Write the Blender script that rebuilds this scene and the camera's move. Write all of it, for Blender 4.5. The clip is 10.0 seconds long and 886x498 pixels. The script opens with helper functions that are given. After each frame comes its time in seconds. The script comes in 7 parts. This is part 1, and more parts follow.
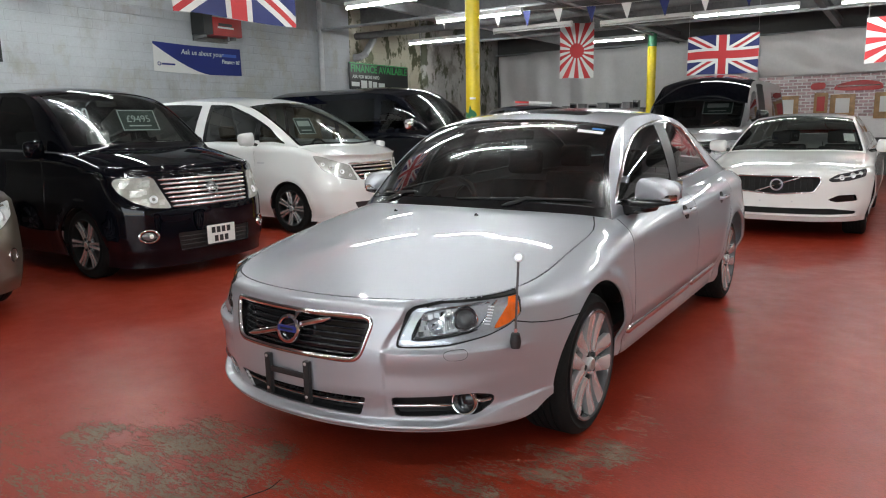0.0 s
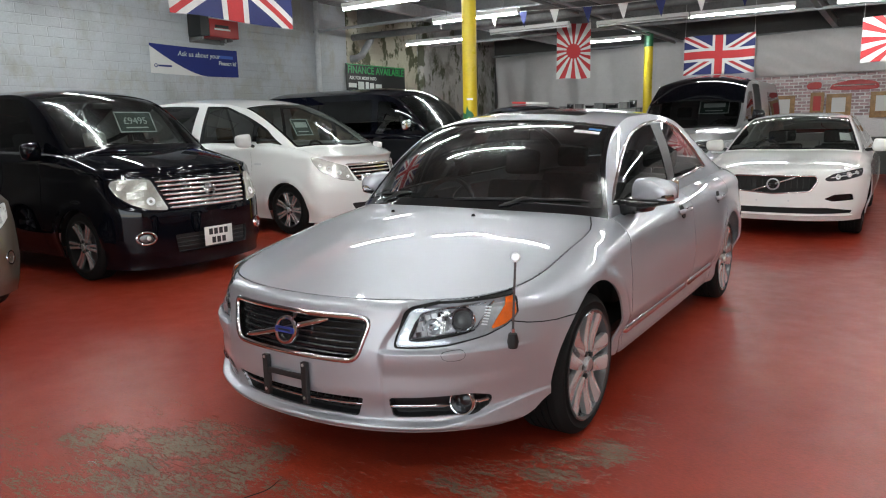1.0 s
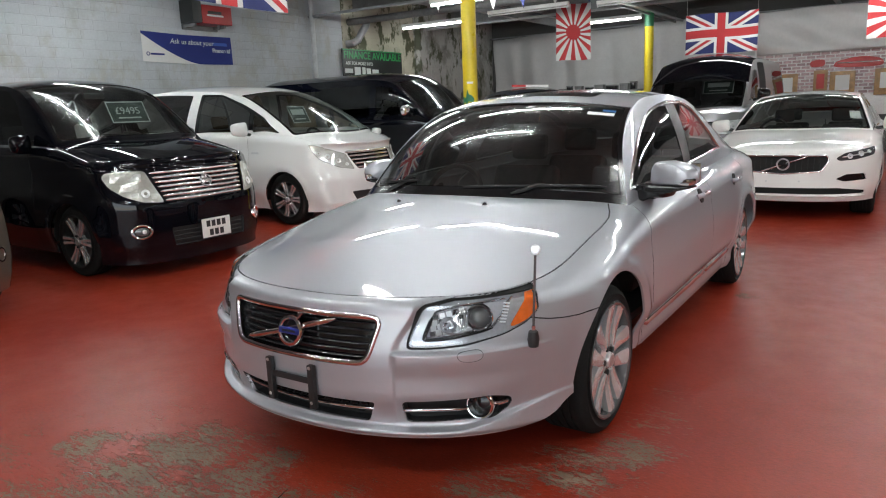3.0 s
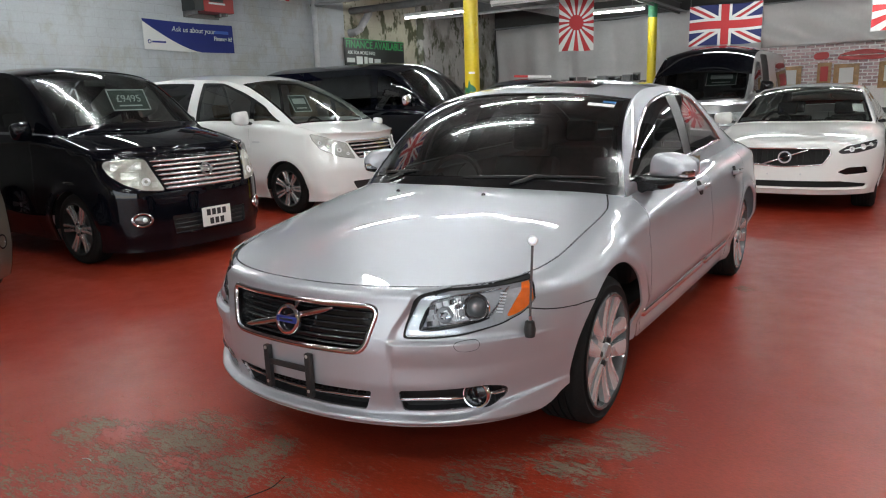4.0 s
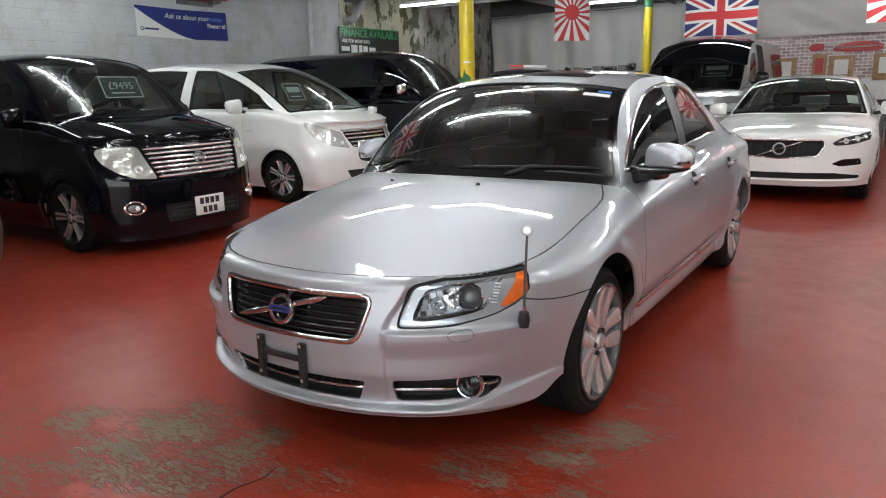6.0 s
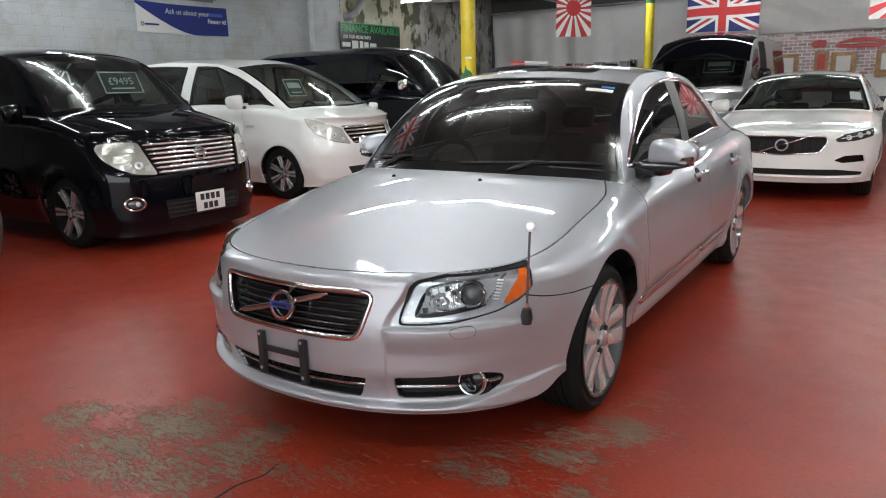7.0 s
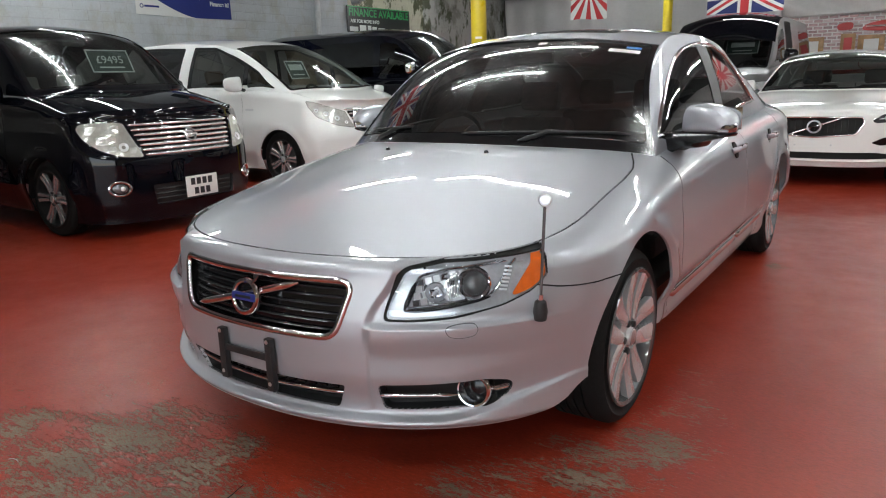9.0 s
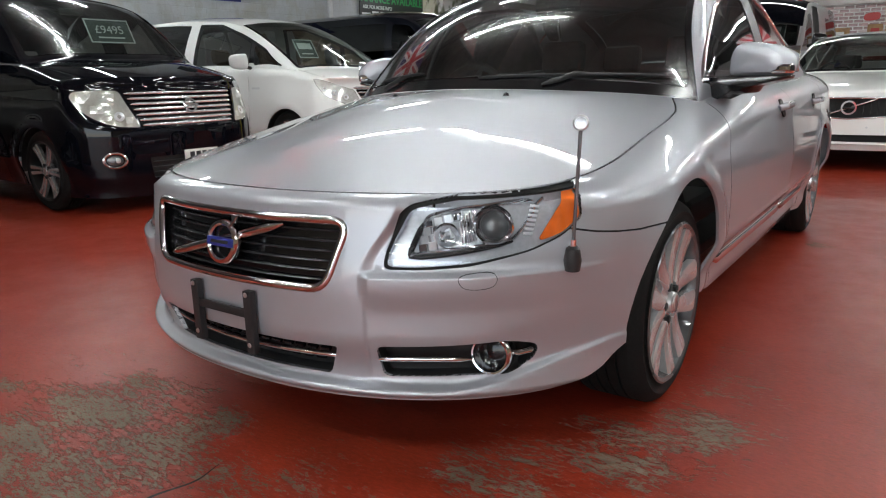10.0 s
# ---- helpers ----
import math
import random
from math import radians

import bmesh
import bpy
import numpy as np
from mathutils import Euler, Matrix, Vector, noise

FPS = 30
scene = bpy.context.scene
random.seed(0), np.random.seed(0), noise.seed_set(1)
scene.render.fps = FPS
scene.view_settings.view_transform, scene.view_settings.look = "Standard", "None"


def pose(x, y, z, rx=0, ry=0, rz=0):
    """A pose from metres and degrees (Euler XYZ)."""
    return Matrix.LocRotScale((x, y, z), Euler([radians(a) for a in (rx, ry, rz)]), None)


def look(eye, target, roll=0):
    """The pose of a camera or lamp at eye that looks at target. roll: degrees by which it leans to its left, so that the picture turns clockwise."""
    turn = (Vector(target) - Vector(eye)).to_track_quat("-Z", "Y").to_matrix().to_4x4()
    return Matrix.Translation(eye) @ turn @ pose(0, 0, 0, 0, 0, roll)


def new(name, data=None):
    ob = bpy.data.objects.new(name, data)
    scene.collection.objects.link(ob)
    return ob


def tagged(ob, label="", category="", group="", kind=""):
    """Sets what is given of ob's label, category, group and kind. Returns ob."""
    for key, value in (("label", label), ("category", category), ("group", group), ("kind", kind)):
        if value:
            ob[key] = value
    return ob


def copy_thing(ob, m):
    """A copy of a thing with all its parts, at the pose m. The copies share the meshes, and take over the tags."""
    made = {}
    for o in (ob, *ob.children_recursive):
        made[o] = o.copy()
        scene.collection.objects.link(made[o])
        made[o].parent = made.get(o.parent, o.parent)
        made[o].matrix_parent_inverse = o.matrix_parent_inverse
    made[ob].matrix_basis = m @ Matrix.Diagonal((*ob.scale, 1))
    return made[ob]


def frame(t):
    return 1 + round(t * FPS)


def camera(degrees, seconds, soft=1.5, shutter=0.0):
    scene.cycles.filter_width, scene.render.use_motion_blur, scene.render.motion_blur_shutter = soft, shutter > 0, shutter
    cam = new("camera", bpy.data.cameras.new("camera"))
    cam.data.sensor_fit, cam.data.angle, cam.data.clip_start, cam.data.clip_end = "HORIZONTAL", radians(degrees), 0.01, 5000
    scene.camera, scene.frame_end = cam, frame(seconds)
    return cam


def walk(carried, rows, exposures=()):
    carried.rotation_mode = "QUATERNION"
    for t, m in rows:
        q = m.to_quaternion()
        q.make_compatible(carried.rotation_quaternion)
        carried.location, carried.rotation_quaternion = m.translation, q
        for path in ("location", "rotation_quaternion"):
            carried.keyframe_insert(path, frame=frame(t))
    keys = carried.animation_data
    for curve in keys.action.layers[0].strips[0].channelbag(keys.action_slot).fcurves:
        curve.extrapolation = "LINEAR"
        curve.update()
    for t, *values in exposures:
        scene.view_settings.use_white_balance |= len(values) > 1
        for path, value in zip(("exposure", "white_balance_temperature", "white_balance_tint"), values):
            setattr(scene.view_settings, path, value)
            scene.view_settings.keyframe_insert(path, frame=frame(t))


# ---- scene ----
cam = camera(64.8, 10.0, soft=1.1)
PATH = [
    (0, (1.992, -2.862, 1.388), (0.904, -1.221, 1.038), -1.1),
    (0.5, (1.993, -2.862, 1.389), (0.908, -1.219, 1.039), -1.2),
    (1, (1.997, -2.865, 1.388), (0.914, -1.22, 1.04), -1.3),
    (1.5, (1.972, -2.835, 1.388), (0.891, -1.189, 1.035), -1.6),
    (2, (1.912, -2.778, 1.39), (0.831, -1.135, 1.025), -2.0),
    (2.5, (1.847, -2.751, 1.387), (0.772, -1.107, 1.011), -2.3),
    (4, (1.867, -2.74, 1.383), (0.789, -1.107, 0.968), -1.9),
    (4.5, (1.864, -2.738, 1.381), (0.793, -1.104, 0.955), -1.7),
    (5, (1.863, -2.734, 1.383), (0.796, -1.099, 0.948), -1.6),
    (5.5, (1.862, -2.732, 1.382), (0.799, -1.095, 0.943), -1.6),
    (7, (1.846, -2.717, 1.374), (0.784, -1.084, 0.921), -1.5),
    (7.5, (1.813, -2.701, 1.367), (0.753, -1.068, 0.911), -1.5),
    (8, (1.77, -2.648, 1.341), (0.714, -1.012, 0.884), -1.4),
    (8.5, (1.72, -2.48, 1.302), (0.658, -0.849, 0.843), -1.6),
    (9, (1.655, -2.333, 1.235), (0.565, -0.724, 0.762), -1.7),
    (9.5, (1.549, -2.194, 1.11), (0.443, -0.599, 0.629), -1.5),
    (10, (1.486, -2.098, 1.007), (0.37, -0.507, 0.531), -1.2),
]
walk(cam, [(t, look(eye, target, roll)) for t, eye, target, roll in PATH])
scene.view_settings.exposure = 0.0

# ---- light: fluorescent battens under the roof, a pale sky, an added doorway lamp ----
world = bpy.data.worlds.new("sky")
world.use_nodes = True
scene.world = world
wn = world.node_tree
sky = wn.nodes.new("ShaderNodeTexSky")
sky.sky_type, sky.sun_disc = "NISHITA", False
sky.sun_elevation, sky.sun_rotation = radians(40), radians(150)
wn.links.new(sky.outputs[0], wn.nodes["Background"].inputs[0])
wn.nodes["Background"].inputs[1].default_value = 0.15
TUBE = 122.0        # radiance of a lit tube
# area lamp added in the unseen doorway, a cool fill for the car fronts
day = new("doorway_daylight", bpy.data.lights.new("doorway_daylight", "AREA"))
day.data.shape, day.data.size, day.data.size_y = "RECTANGLE", 14.0, 3.6
day.data.energy, day.data.color = 350.0, (0.80, 0.90, 1.0)
day.matrix_world = pose(6.25, -13.0, 1.95, 90, 0, 0)

# ---- materials ----
def material(name, colour, rough=0.5, metal=0.0, grain=0.0, scale=40.0, stain=0.0, stain_scale=3.0, bump=0.0, coat=0.0, emit=0.0):
    """A principled surface whose colour wanders at two scales, with fine relief."""
    m = bpy.data.materials.new(name)
    m.use_nodes = True
    nt = m.node_tree
    b = nt.nodes["Principled BSDF"]
    b.inputs["Base Color"].default_value = (*colour, 1)
    b.inputs["Roughness"].default_value = rough
    b.inputs["Metallic"].default_value = metal
    b.inputs["Coat Weight"].default_value = coat
    b.inputs["Coat Roughness"].default_value = 0.03
    if emit:
        b.inputs["Emission Color"].default_value = (*colour, 1)
        b.inputs["Emission Strength"].default_value = emit
    if grain or stain or bump:
        co = nt.nodes.new("ShaderNodeTexCoord")
        fine = noise_node(nt, co, scale, 6)
        wide = noise_node(nt, co, stain_scale, 5)
        mix = nt.nodes.new("ShaderNodeMix")
        mix.data_type, mix.blend_type = "RGBA", "MULTIPLY"
        mix.inputs[0].default_value = 1.0
        mix.inputs[6].default_value = (*colour, 1)
        add = nt.nodes.new("ShaderNodeMath")
        add.operation = "ADD"
        a = ranged(nt, fine, 1 - grain, 1 + grain * 0.6)
        c = ranged(nt, wide, -stain, stain * 0.5)
        nt.links.new(a, add.inputs[0])
        nt.links.new(c, add.inputs[1])
        nt.links.new(add.outputs[0], mix.inputs[7])
        nt.links.new(mix.outputs[2], b.inputs["Base Color"])
        r = ranged(nt, wide, max(0.02, rough - 0.12 * (stain > 0)), min(1, rough + 0.12 * (stain > 0)))
        nt.links.new(r, b.inputs["Roughness"])
        if bump:
            bp = nt.nodes.new("ShaderNodeBump")
            bp.inputs["Strength"].default_value = 1.0
            bp.inputs["Distance"].default_value = bump
            nt.links.new(fine, bp.inputs["Height"])
            nt.links.new(bp.outputs[0], b.inputs["Normal"])
    return m


def noise_node(nt, co, scale, detail=4.0, rough=0.6):
    n = nt.nodes.new("ShaderNodeTexNoise")
    n.inputs["Scale"].default_value = scale
    n.inputs["Detail"].default_value = detail
    n.inputs["Roughness"].default_value = rough
    nt.links.new(co.outputs["Object"], n.inputs["Vector"])
    return n.outputs[0]


def ranged(nt, socket, low, high, start=0.3, end=0.7):
    r = nt.nodes.new("ShaderNodeMapRange")
    r.inputs["From Min"].default_value, r.inputs["From Max"].default_value = start, end
    r.inputs["To Min"].default_value, r.inputs["To Max"].default_value = low, high
    nt.links.new(socket, r.inputs["Value"])
    return r.outputs[0]


def car_paint(name, colour, metal=0.0, rough=0.35, flake=0.0):
    m = material(name, colour, rough, metal, coat=1.0)
    nt = m.node_tree
    b = nt.nodes["Principled BSDF"]
    b.inputs["Coat Roughness"].default_value = 0.015
    b.inputs["Coat IOR"].default_value = 1.62
    b.inputs["Specular IOR Level"].default_value = 0.1
    if flake:
        co = nt.nodes.new("ShaderNodeTexCoord")
        n = noise_node(nt, co, 900, 1)
        r = ranged(nt, n, rough - flake, rough + flake)
        nt.links.new(r, b.inputs["Roughness"])
    return m


def glass(name, tint, rough=0.0, ior=1.45, dust=0.0):
    """Thin glazing: tinted see-through, with gloss by the angle."""
    m = bpy.data.materials.new(name)
    m.use_nodes = True
    nt = m.node_tree
    nt.nodes.remove(nt.nodes["Principled BSDF"])
    out = nt.nodes["Material Output"]
    tr = nt.nodes.new("ShaderNodeBsdfTransparent")
    tr.inputs[0].default_value = (*tint, 1)
    gl = nt.nodes.new("ShaderNodeBsdfGlossy")
    gl.inputs["Roughness"].default_value = rough
    fr = nt.nodes.new("ShaderNodeFresnel")
    fr.inputs[0].default_value = ior
    mx = nt.nodes.new("ShaderNodeMixShader")
    nt.links.new(fr.outputs[0], mx.inputs[0])
    nt.links.new(tr.outputs[0], mx.inputs[1])
    nt.links.new(gl.outputs[0], mx.inputs[2])
    top = mx
    if dust:
        hz = nt.nodes.new("ShaderNodeBsdfGlossy")
        hz.inputs["Roughness"].default_value = 0.20
        top = nt.nodes.new("ShaderNodeMixShader")
        top.inputs[0].default_value = dust
        nt.links.new(mx.outputs[0], top.inputs[1])
        nt.links.new(hz.outputs[0], top.inputs[2])
    nt.links.new(top.outputs[0], out.inputs[0])
    return m


SILVER = car_paint("silver_paint", (0.475, 0.49, 0.528), 0.60, 0.46, 0.05)
BLACK_PAINT = car_paint("black_paint", (0.003, 0.0035, 0.006), 0.0, 0.25)
WHITE_PAINT = car_paint("white_paint", (0.80, 0.80, 0.78), 0.0, 0.3)
PEARL_PAINT = car_paint("pearl_white_paint", (0.78, 0.79, 0.78), 0.0, 0.3)
GREY_PAINT = car_paint("grey_paint", (0.09, 0.095, 0.10), 0.4, 0.35)
TAN_PAINT = car_paint("bronze_paint", (0.14, 0.115, 0.09), 0.5, 0.35)
NAVY_PAINT = car_paint("navy_paint", (0.012, 0.016, 0.03), 0.2, 0.3)
PALE_BLUE_PAINT = car_paint("pale_silver_paint", (0.35, 0.38, 0.42), 0.6, 0.35)
CHROME = material("chrome", (0.82, 0.82, 0.83), 0.07, 1.0)
SATIN = material("satin_metal", (0.62, 0.63, 0.64), 0.28, 0.9, grain=0.08, scale=60)
GLOSS_BLACK = material("gloss_black_plastic", (0.008, 0.008, 0.009), 0.15)
PLASTIC = material("black_plastic", (0.018, 0.018, 0.019), 0.5, grain=0.2, scale=300, bump=0.0003)
RUBBER = material("tyre_rubber", (0.010, 0.010, 0.010), 0.75, grain=0.25, scale=120, bump=0.0006)
GAP = material("panel_gap", (0.006, 0.006, 0.006), 0.8)
ALLOY = material("alloy_rim", (0.80, 0.805, 0.81), 0.26, 0.7, grain=0.06, scale=80)
DISC = material("brake_disc", (0.10, 0.10, 0.10), 0.45, 0.6, grain=0.2, scale=90)
LAMP_SILVER = material("lamp_reflector", (0.72, 0.73, 0.75), 0.28, 0.6)
AMBER = material("amber_lens", (0.78, 0.17, 0.025), 0.12, grain=0.2, scale=60, coat=1.0)
CLEAR = glass("clear_lens", (0.93, 0.945, 0.96), 0.0, 1.6)
LAMP_BOWL = material("frosted_lamp_bowl", (0.68, 0.69, 0.73), 0.22, 0.55, grain=0.12, scale=90)
LENS_GREY = material("grey_lens", (0.17, 0.175, 0.18), 0.12, 0.6)
SLAT = material("grille_slat", (0.10, 0.10, 0.105), 0.25, 0.7)
SCREEN = glass("windscreen_glass", (0.17, 0.195, 0.18), 0.0, 1.66, 0.05)
TINTED = glass("tinted_glass", (0.16, 0.17, 0.17), 0.0, 1.5)
PRIVACY = glass("privacy_glass", (0.035, 0.037, 0.04), 0.0, 1.5)
TRIM_DARK = material("dark_interior", (0.022, 0.021, 0.02), 0.65, grain=0.2, scale=200)
TRIM_GREY = material("grey_upholstery", (0.20, 0.20, 0.19), 0.7, grain=0.15, scale=150)
TRIM_BEIGE = material("beige_upholstery", (0.30, 0.23, 0.16), 0.7, grain=0.15, scale=150)
PAPER = material("white_paper", (0.8, 0.8, 0.78), 0.7)
BLUE_LABEL = material("blue_label", (0.018, 0.026, 0.16), 0.35)
STICKER_BLUE = material("blue_sticker", (0.05, 0.22, 0.55), 0.4)
SIDE_GLASS = glass("side_glass", (0.5, 0.52, 0.5), 0.0, 1.52)
RED_LENS = material("red_lens", (0.4, 0.01, 0.01), 0.12)
VAN_GREY = car_paint("silver_grey_paint", (0.30, 0.30, 0.31), 0.5, 0.35)
CHROME_SLAT = material("chrome_slat", (0.84, 0.84, 0.85), 0.24, 0.75)
BLACK_PAINT.node_tree.nodes["Principled BSDF"].inputs["Specular IOR Level"].default_value = 0.0
BLACK_PAINT.node_tree.nodes["Principled BSDF"].inputs["Coat IOR"].default_value = 1.42
RUBBER.node_tree.nodes["Principled BSDF"].inputs["Specular IOR Level"].default_value = 0.2

# ---- mesh tools ----
def link_mesh(name, me, mat, parent=None, label=""):
    ob = new(name, me)
    if mat is not None and not me.materials:
        me.materials.append(mat)
    if parent is not None:
        ob.parent = parent
    if label:
        tagged(ob, label)
    return ob


def part(name, bm, mat, parent=None, label="", smooth=True, sharp=35):
    me = bpy.data.meshes.new(name)
    bmesh.ops.recalc_face_normals(bm, faces=bm.faces)
    if smooth:
        for fc in bm.faces:
            fc.smooth = True
        for e in bm.edges:
            if len(e.link_faces) == 2 and e.calc_face_angle(0) > radians(sharp):
                e.smooth = False
    bm.to_mesh(me)
    bm.free()
    return link_mesh(name, me, mat, parent, label)


def thing(name, label, category, m=Matrix(), group="", kind=""):
    ob = new(name)
    ob.matrix_world = m
    return tagged(ob, label, category, group, kind)


def box(x0, y0, z0, x1, y1, z1, bevel=0.0, seg=2, bm=None):
    b = bmesh.new()
    bmesh.ops.create_cube(b, size=1)
    for v in b.verts:
        v.co = Vector(((x0 + x1) / 2 + v.co.x * (x1 - x0), (y0 + y1) / 2 + v.co.y * (y1 - y0), (z0 + z1) / 2 + v.co.z * (z1 - z0)))
    if bevel:
        bmesh.ops.bevel(b, geom=b.edges[:] + b.verts[:], offset=bevel, segments=seg, affect="EDGES", profile=0.6)
    return joined(bm, b)


def joined(bm, b):
    if bm is None:
        return b
    me = bpy.data.meshes.new("tmp")
    b.to_mesh(me)
    b.free()
    bm.from_mesh(me)
    bpy.data.meshes.remove(me)
    return bm


def moved(bm, m):
    bmesh.ops.transform(bm, matrix=m, verts=bm.verts)
    return bm


def lathe(profile, steps=48, axis="x", bm=None, closed=False):
    """Turns a list of (radius, along) round an axis."""
    b = bmesh.new()
    rings = []
    for r, a in profile:
        ring = []
        for k in range(steps):
            t = 2 * math.pi * k / steps
            c, s = r * math.cos(t), r * math.sin(t)
            p = {"x": (a, c, s), "y": (c, a, s), "z": (c, s, a)}[axis]
            ring.append(b.verts.new(p))
        rings.append(ring)
    pairs = list(zip(rings, rings[1:])) + ([(rings[-1], rings[0])] if closed else [])
    for r0, r1 in pairs:
        for k in range(steps):
            b.faces.new((r0[k], r0[(k + 1) % steps], r1[(k + 1) % steps], r1[k]))
    if not closed:
        for ring in (rings[0], rings[-1]):
            b.faces.new(ring)
    return joined(bm, b)


def tube(points, r, sides=10, bm=None, taper=1.0):
    """A round bar along a line of points."""
    b = bmesh.new()
    pts = [Vector(p) for p in points]
    rings = []
    ref = Vector((0.123, 0.456, 0.88)).normalized()
    for i, p in enumerate(pts):
        d = (pts[min(i + 1, len(pts) - 1)] - pts[max(i - 1, 0)]).normalized()
        a = d.cross(ref).normalized()
        c = d.cross(a)
        rr = r * (1 + (taper - 1) * i / max(1, len(pts) - 1))
        rings.append([b.verts.new(p + rr * (math.cos(2 * math.pi * k / sides) * a + math.sin(2 * math.pi * k / sides) * c)) for k in range(sides)])
    for r0, r1 in zip(rings, rings[1:]):
        for k in range(sides):
            b.faces.new((r0[k], r0[(k + 1) % sides], r1[(k + 1) % sides], r1[k]))
    b.faces.new(rings[0])
    b.faces.new(rings[-1])
    return joined(bm, b)


def prism(outline, depth, bevel=0.0, bm=None):
    """An outline in x, y with a thickness along z."""
    b = bmesh.new()
    lo = [b.verts.new((x, y, 0)) for x, y in outline]
    hi = [b.verts.new((x, y, depth)) for x, y in outline]
    n = len(outline)
    b.faces.new(lo[::-1])
    top = b.faces.new(hi)
    for k in range(n):
        b.faces.new((lo[k], lo[(k + 1) % n], hi[(k + 1) % n], hi[k]))
    if bevel:
        bmesh.ops.bevel(b, geom=list(top.edges), offset=bevel, segments=2, affect="EDGES")
    return joined(bm, b)


def ease(knots, soft=0.0):
    """A smooth curve through knots, for numbers and arrays; soft: how far it is faired, in metres."""
    xs, ys = np.array([k[0] for k in knots], float), np.array([k[1] for k in knots], float)
    h, d = np.diff(xs), np.diff(ys) / np.diff(xs)
    m = np.zeros(len(xs))
    for i in range(1, len(xs) - 1):
        if d[i - 1] * d[i] > 0:
            w1, w2 = 2 * h[i] + h[i - 1], h[i] + 2 * h[i - 1]
            m[i] = (w1 + w2) / (w1 / d[i - 1] + w2 / d[i])
    m[0], m[-1] = (d[0], d[-1]) if len(d) else (0, 0)

    def f(x):
        x = np.asarray(x, float)
        i = np.clip(np.searchsorted(xs, x) - 1, 0, len(xs) - 2)
        t = np.clip((x - xs[i]) / h[i], 0, 1)
        return (ys[i] * (1 + 2 * t) * (1 - t) ** 2 + m[i] * h[i] * t * (1 - t) ** 2 + ys[i + 1] * t * t * (3 - 2 * t) + m[i + 1] * h[i] * t * t * (t - 1))
    if not soft:
        return f
    # fair the curve, so that gloss runs over it without kinks
    n, pad = 900, 150
    g = np.linspace(xs[0], xs[-1], n)
    v = f(g)
    v = np.concatenate([2 * v[0] - v[pad:0:-1], v, 2 * v[-1] - v[-2:-pad - 2:-1]])
    k = np.arange(-pad, pad + 1) * (g[1] - g[0])
    w = np.exp(-0.5 * (k / soft) ** 2)
    v = np.convolve(v, w / w.sum(), "valid")
    return lambda x: np.interp(x, g, v)


def step(a, b, x):
    t = np.clip((x - a) / (b - a), 0, 1)
    return t * t * (3 - 2 * t)


def spline(points, n=8, closed=True):
    """A rounded outline through points."""
    p = np.array(points, float)
    k, out = len(p), []
    for i in range(k if closed else k - 1):
        q = [p[(i + j) % k] if closed else p[min(max(i + j, 0), k - 1)] for j in (-1, 0, 1, 2)]
        for t in np.arange(n) / n:
            out.append(0.5 * (2 * q[1] + (q[2] - q[0]) * t + (2 * q[0] - 5 * q[1] + 4 * q[2] - q[3]) * t * t + (3 * q[1] - q[0] - 3 * q[2] + q[3]) * t ** 3))
    return [tuple(o) for o in out]


def rounded(points, r=0.02, n=4):
    """A polygon with its corners rounded off."""
    p = [np.array(q, float) for q in points]
    out = []
    for i, q in enumerate(p):
        a, b = p[i - 1] - q, p[(i + 1) % len(p)] - q
        la, lb = np.linalg.norm(a), np.linalg.norm(b)
        ra = min(r, la * 0.45, lb * 0.45)
        s, e = q + a / la * ra, q + b / lb * ra
        for k in range(n + 1):
            t = k / n
            out.append(tuple((1 - t) ** 2 * s + 2 * t * (1 - t) * q + t * t * e))
    return out


def stroke(points, w):
    """A thin band along a line."""
    p = np.array(points, float)
    d = np.gradient(p, axis=0)
    d /= np.linalg.norm(d, axis=1)[:, None]
    n = np.stack([-d[:, 1], d[:, 0]], 1) * w / 2
    return [tuple(q) for q in p + n] + [tuple(q) for q in (p - n)[::-1]]


def circle(cx, cy, r, n=40, a0=0.0, a1=360.0):
    full = a1 - a0 >= 360
    return [(cx + r * math.cos(radians(a0 + (a1 - a0) * k / (n if full else n - 1))), cy + r * math.sin(radians(a0 + (a1 - a0) * k / (n if full else n - 1)))) for k in range(n)]


def inside(poly, pts):
    x, y = pts[:, 0], pts[:, 1]
    hit = np.zeros(len(pts), bool)
    px, py = np.array(poly).T
    for i in range(len(poly)):
        x0, y0, x1, y1 = px[i - 1], py[i - 1], px[i], py[i]
        if y0 == y1:
            continue
        c = ((y0 > y) != (y1 > y)) & (x < (x1 - x0) * (y - y0) / (y1 - y0) + x0)
        hit ^= c
    return hit


def dense(poly, h):
    out = []
    for i in range(len(poly)):
        a, b = np.array(poly[i - 1], float), np.array(poly[i], float)
        n = max(1, int(np.ceil(np.linalg.norm(b - a) / h)))
        out += [tuple(a + (b - a) * k / n) for k in range(n)]
    return out


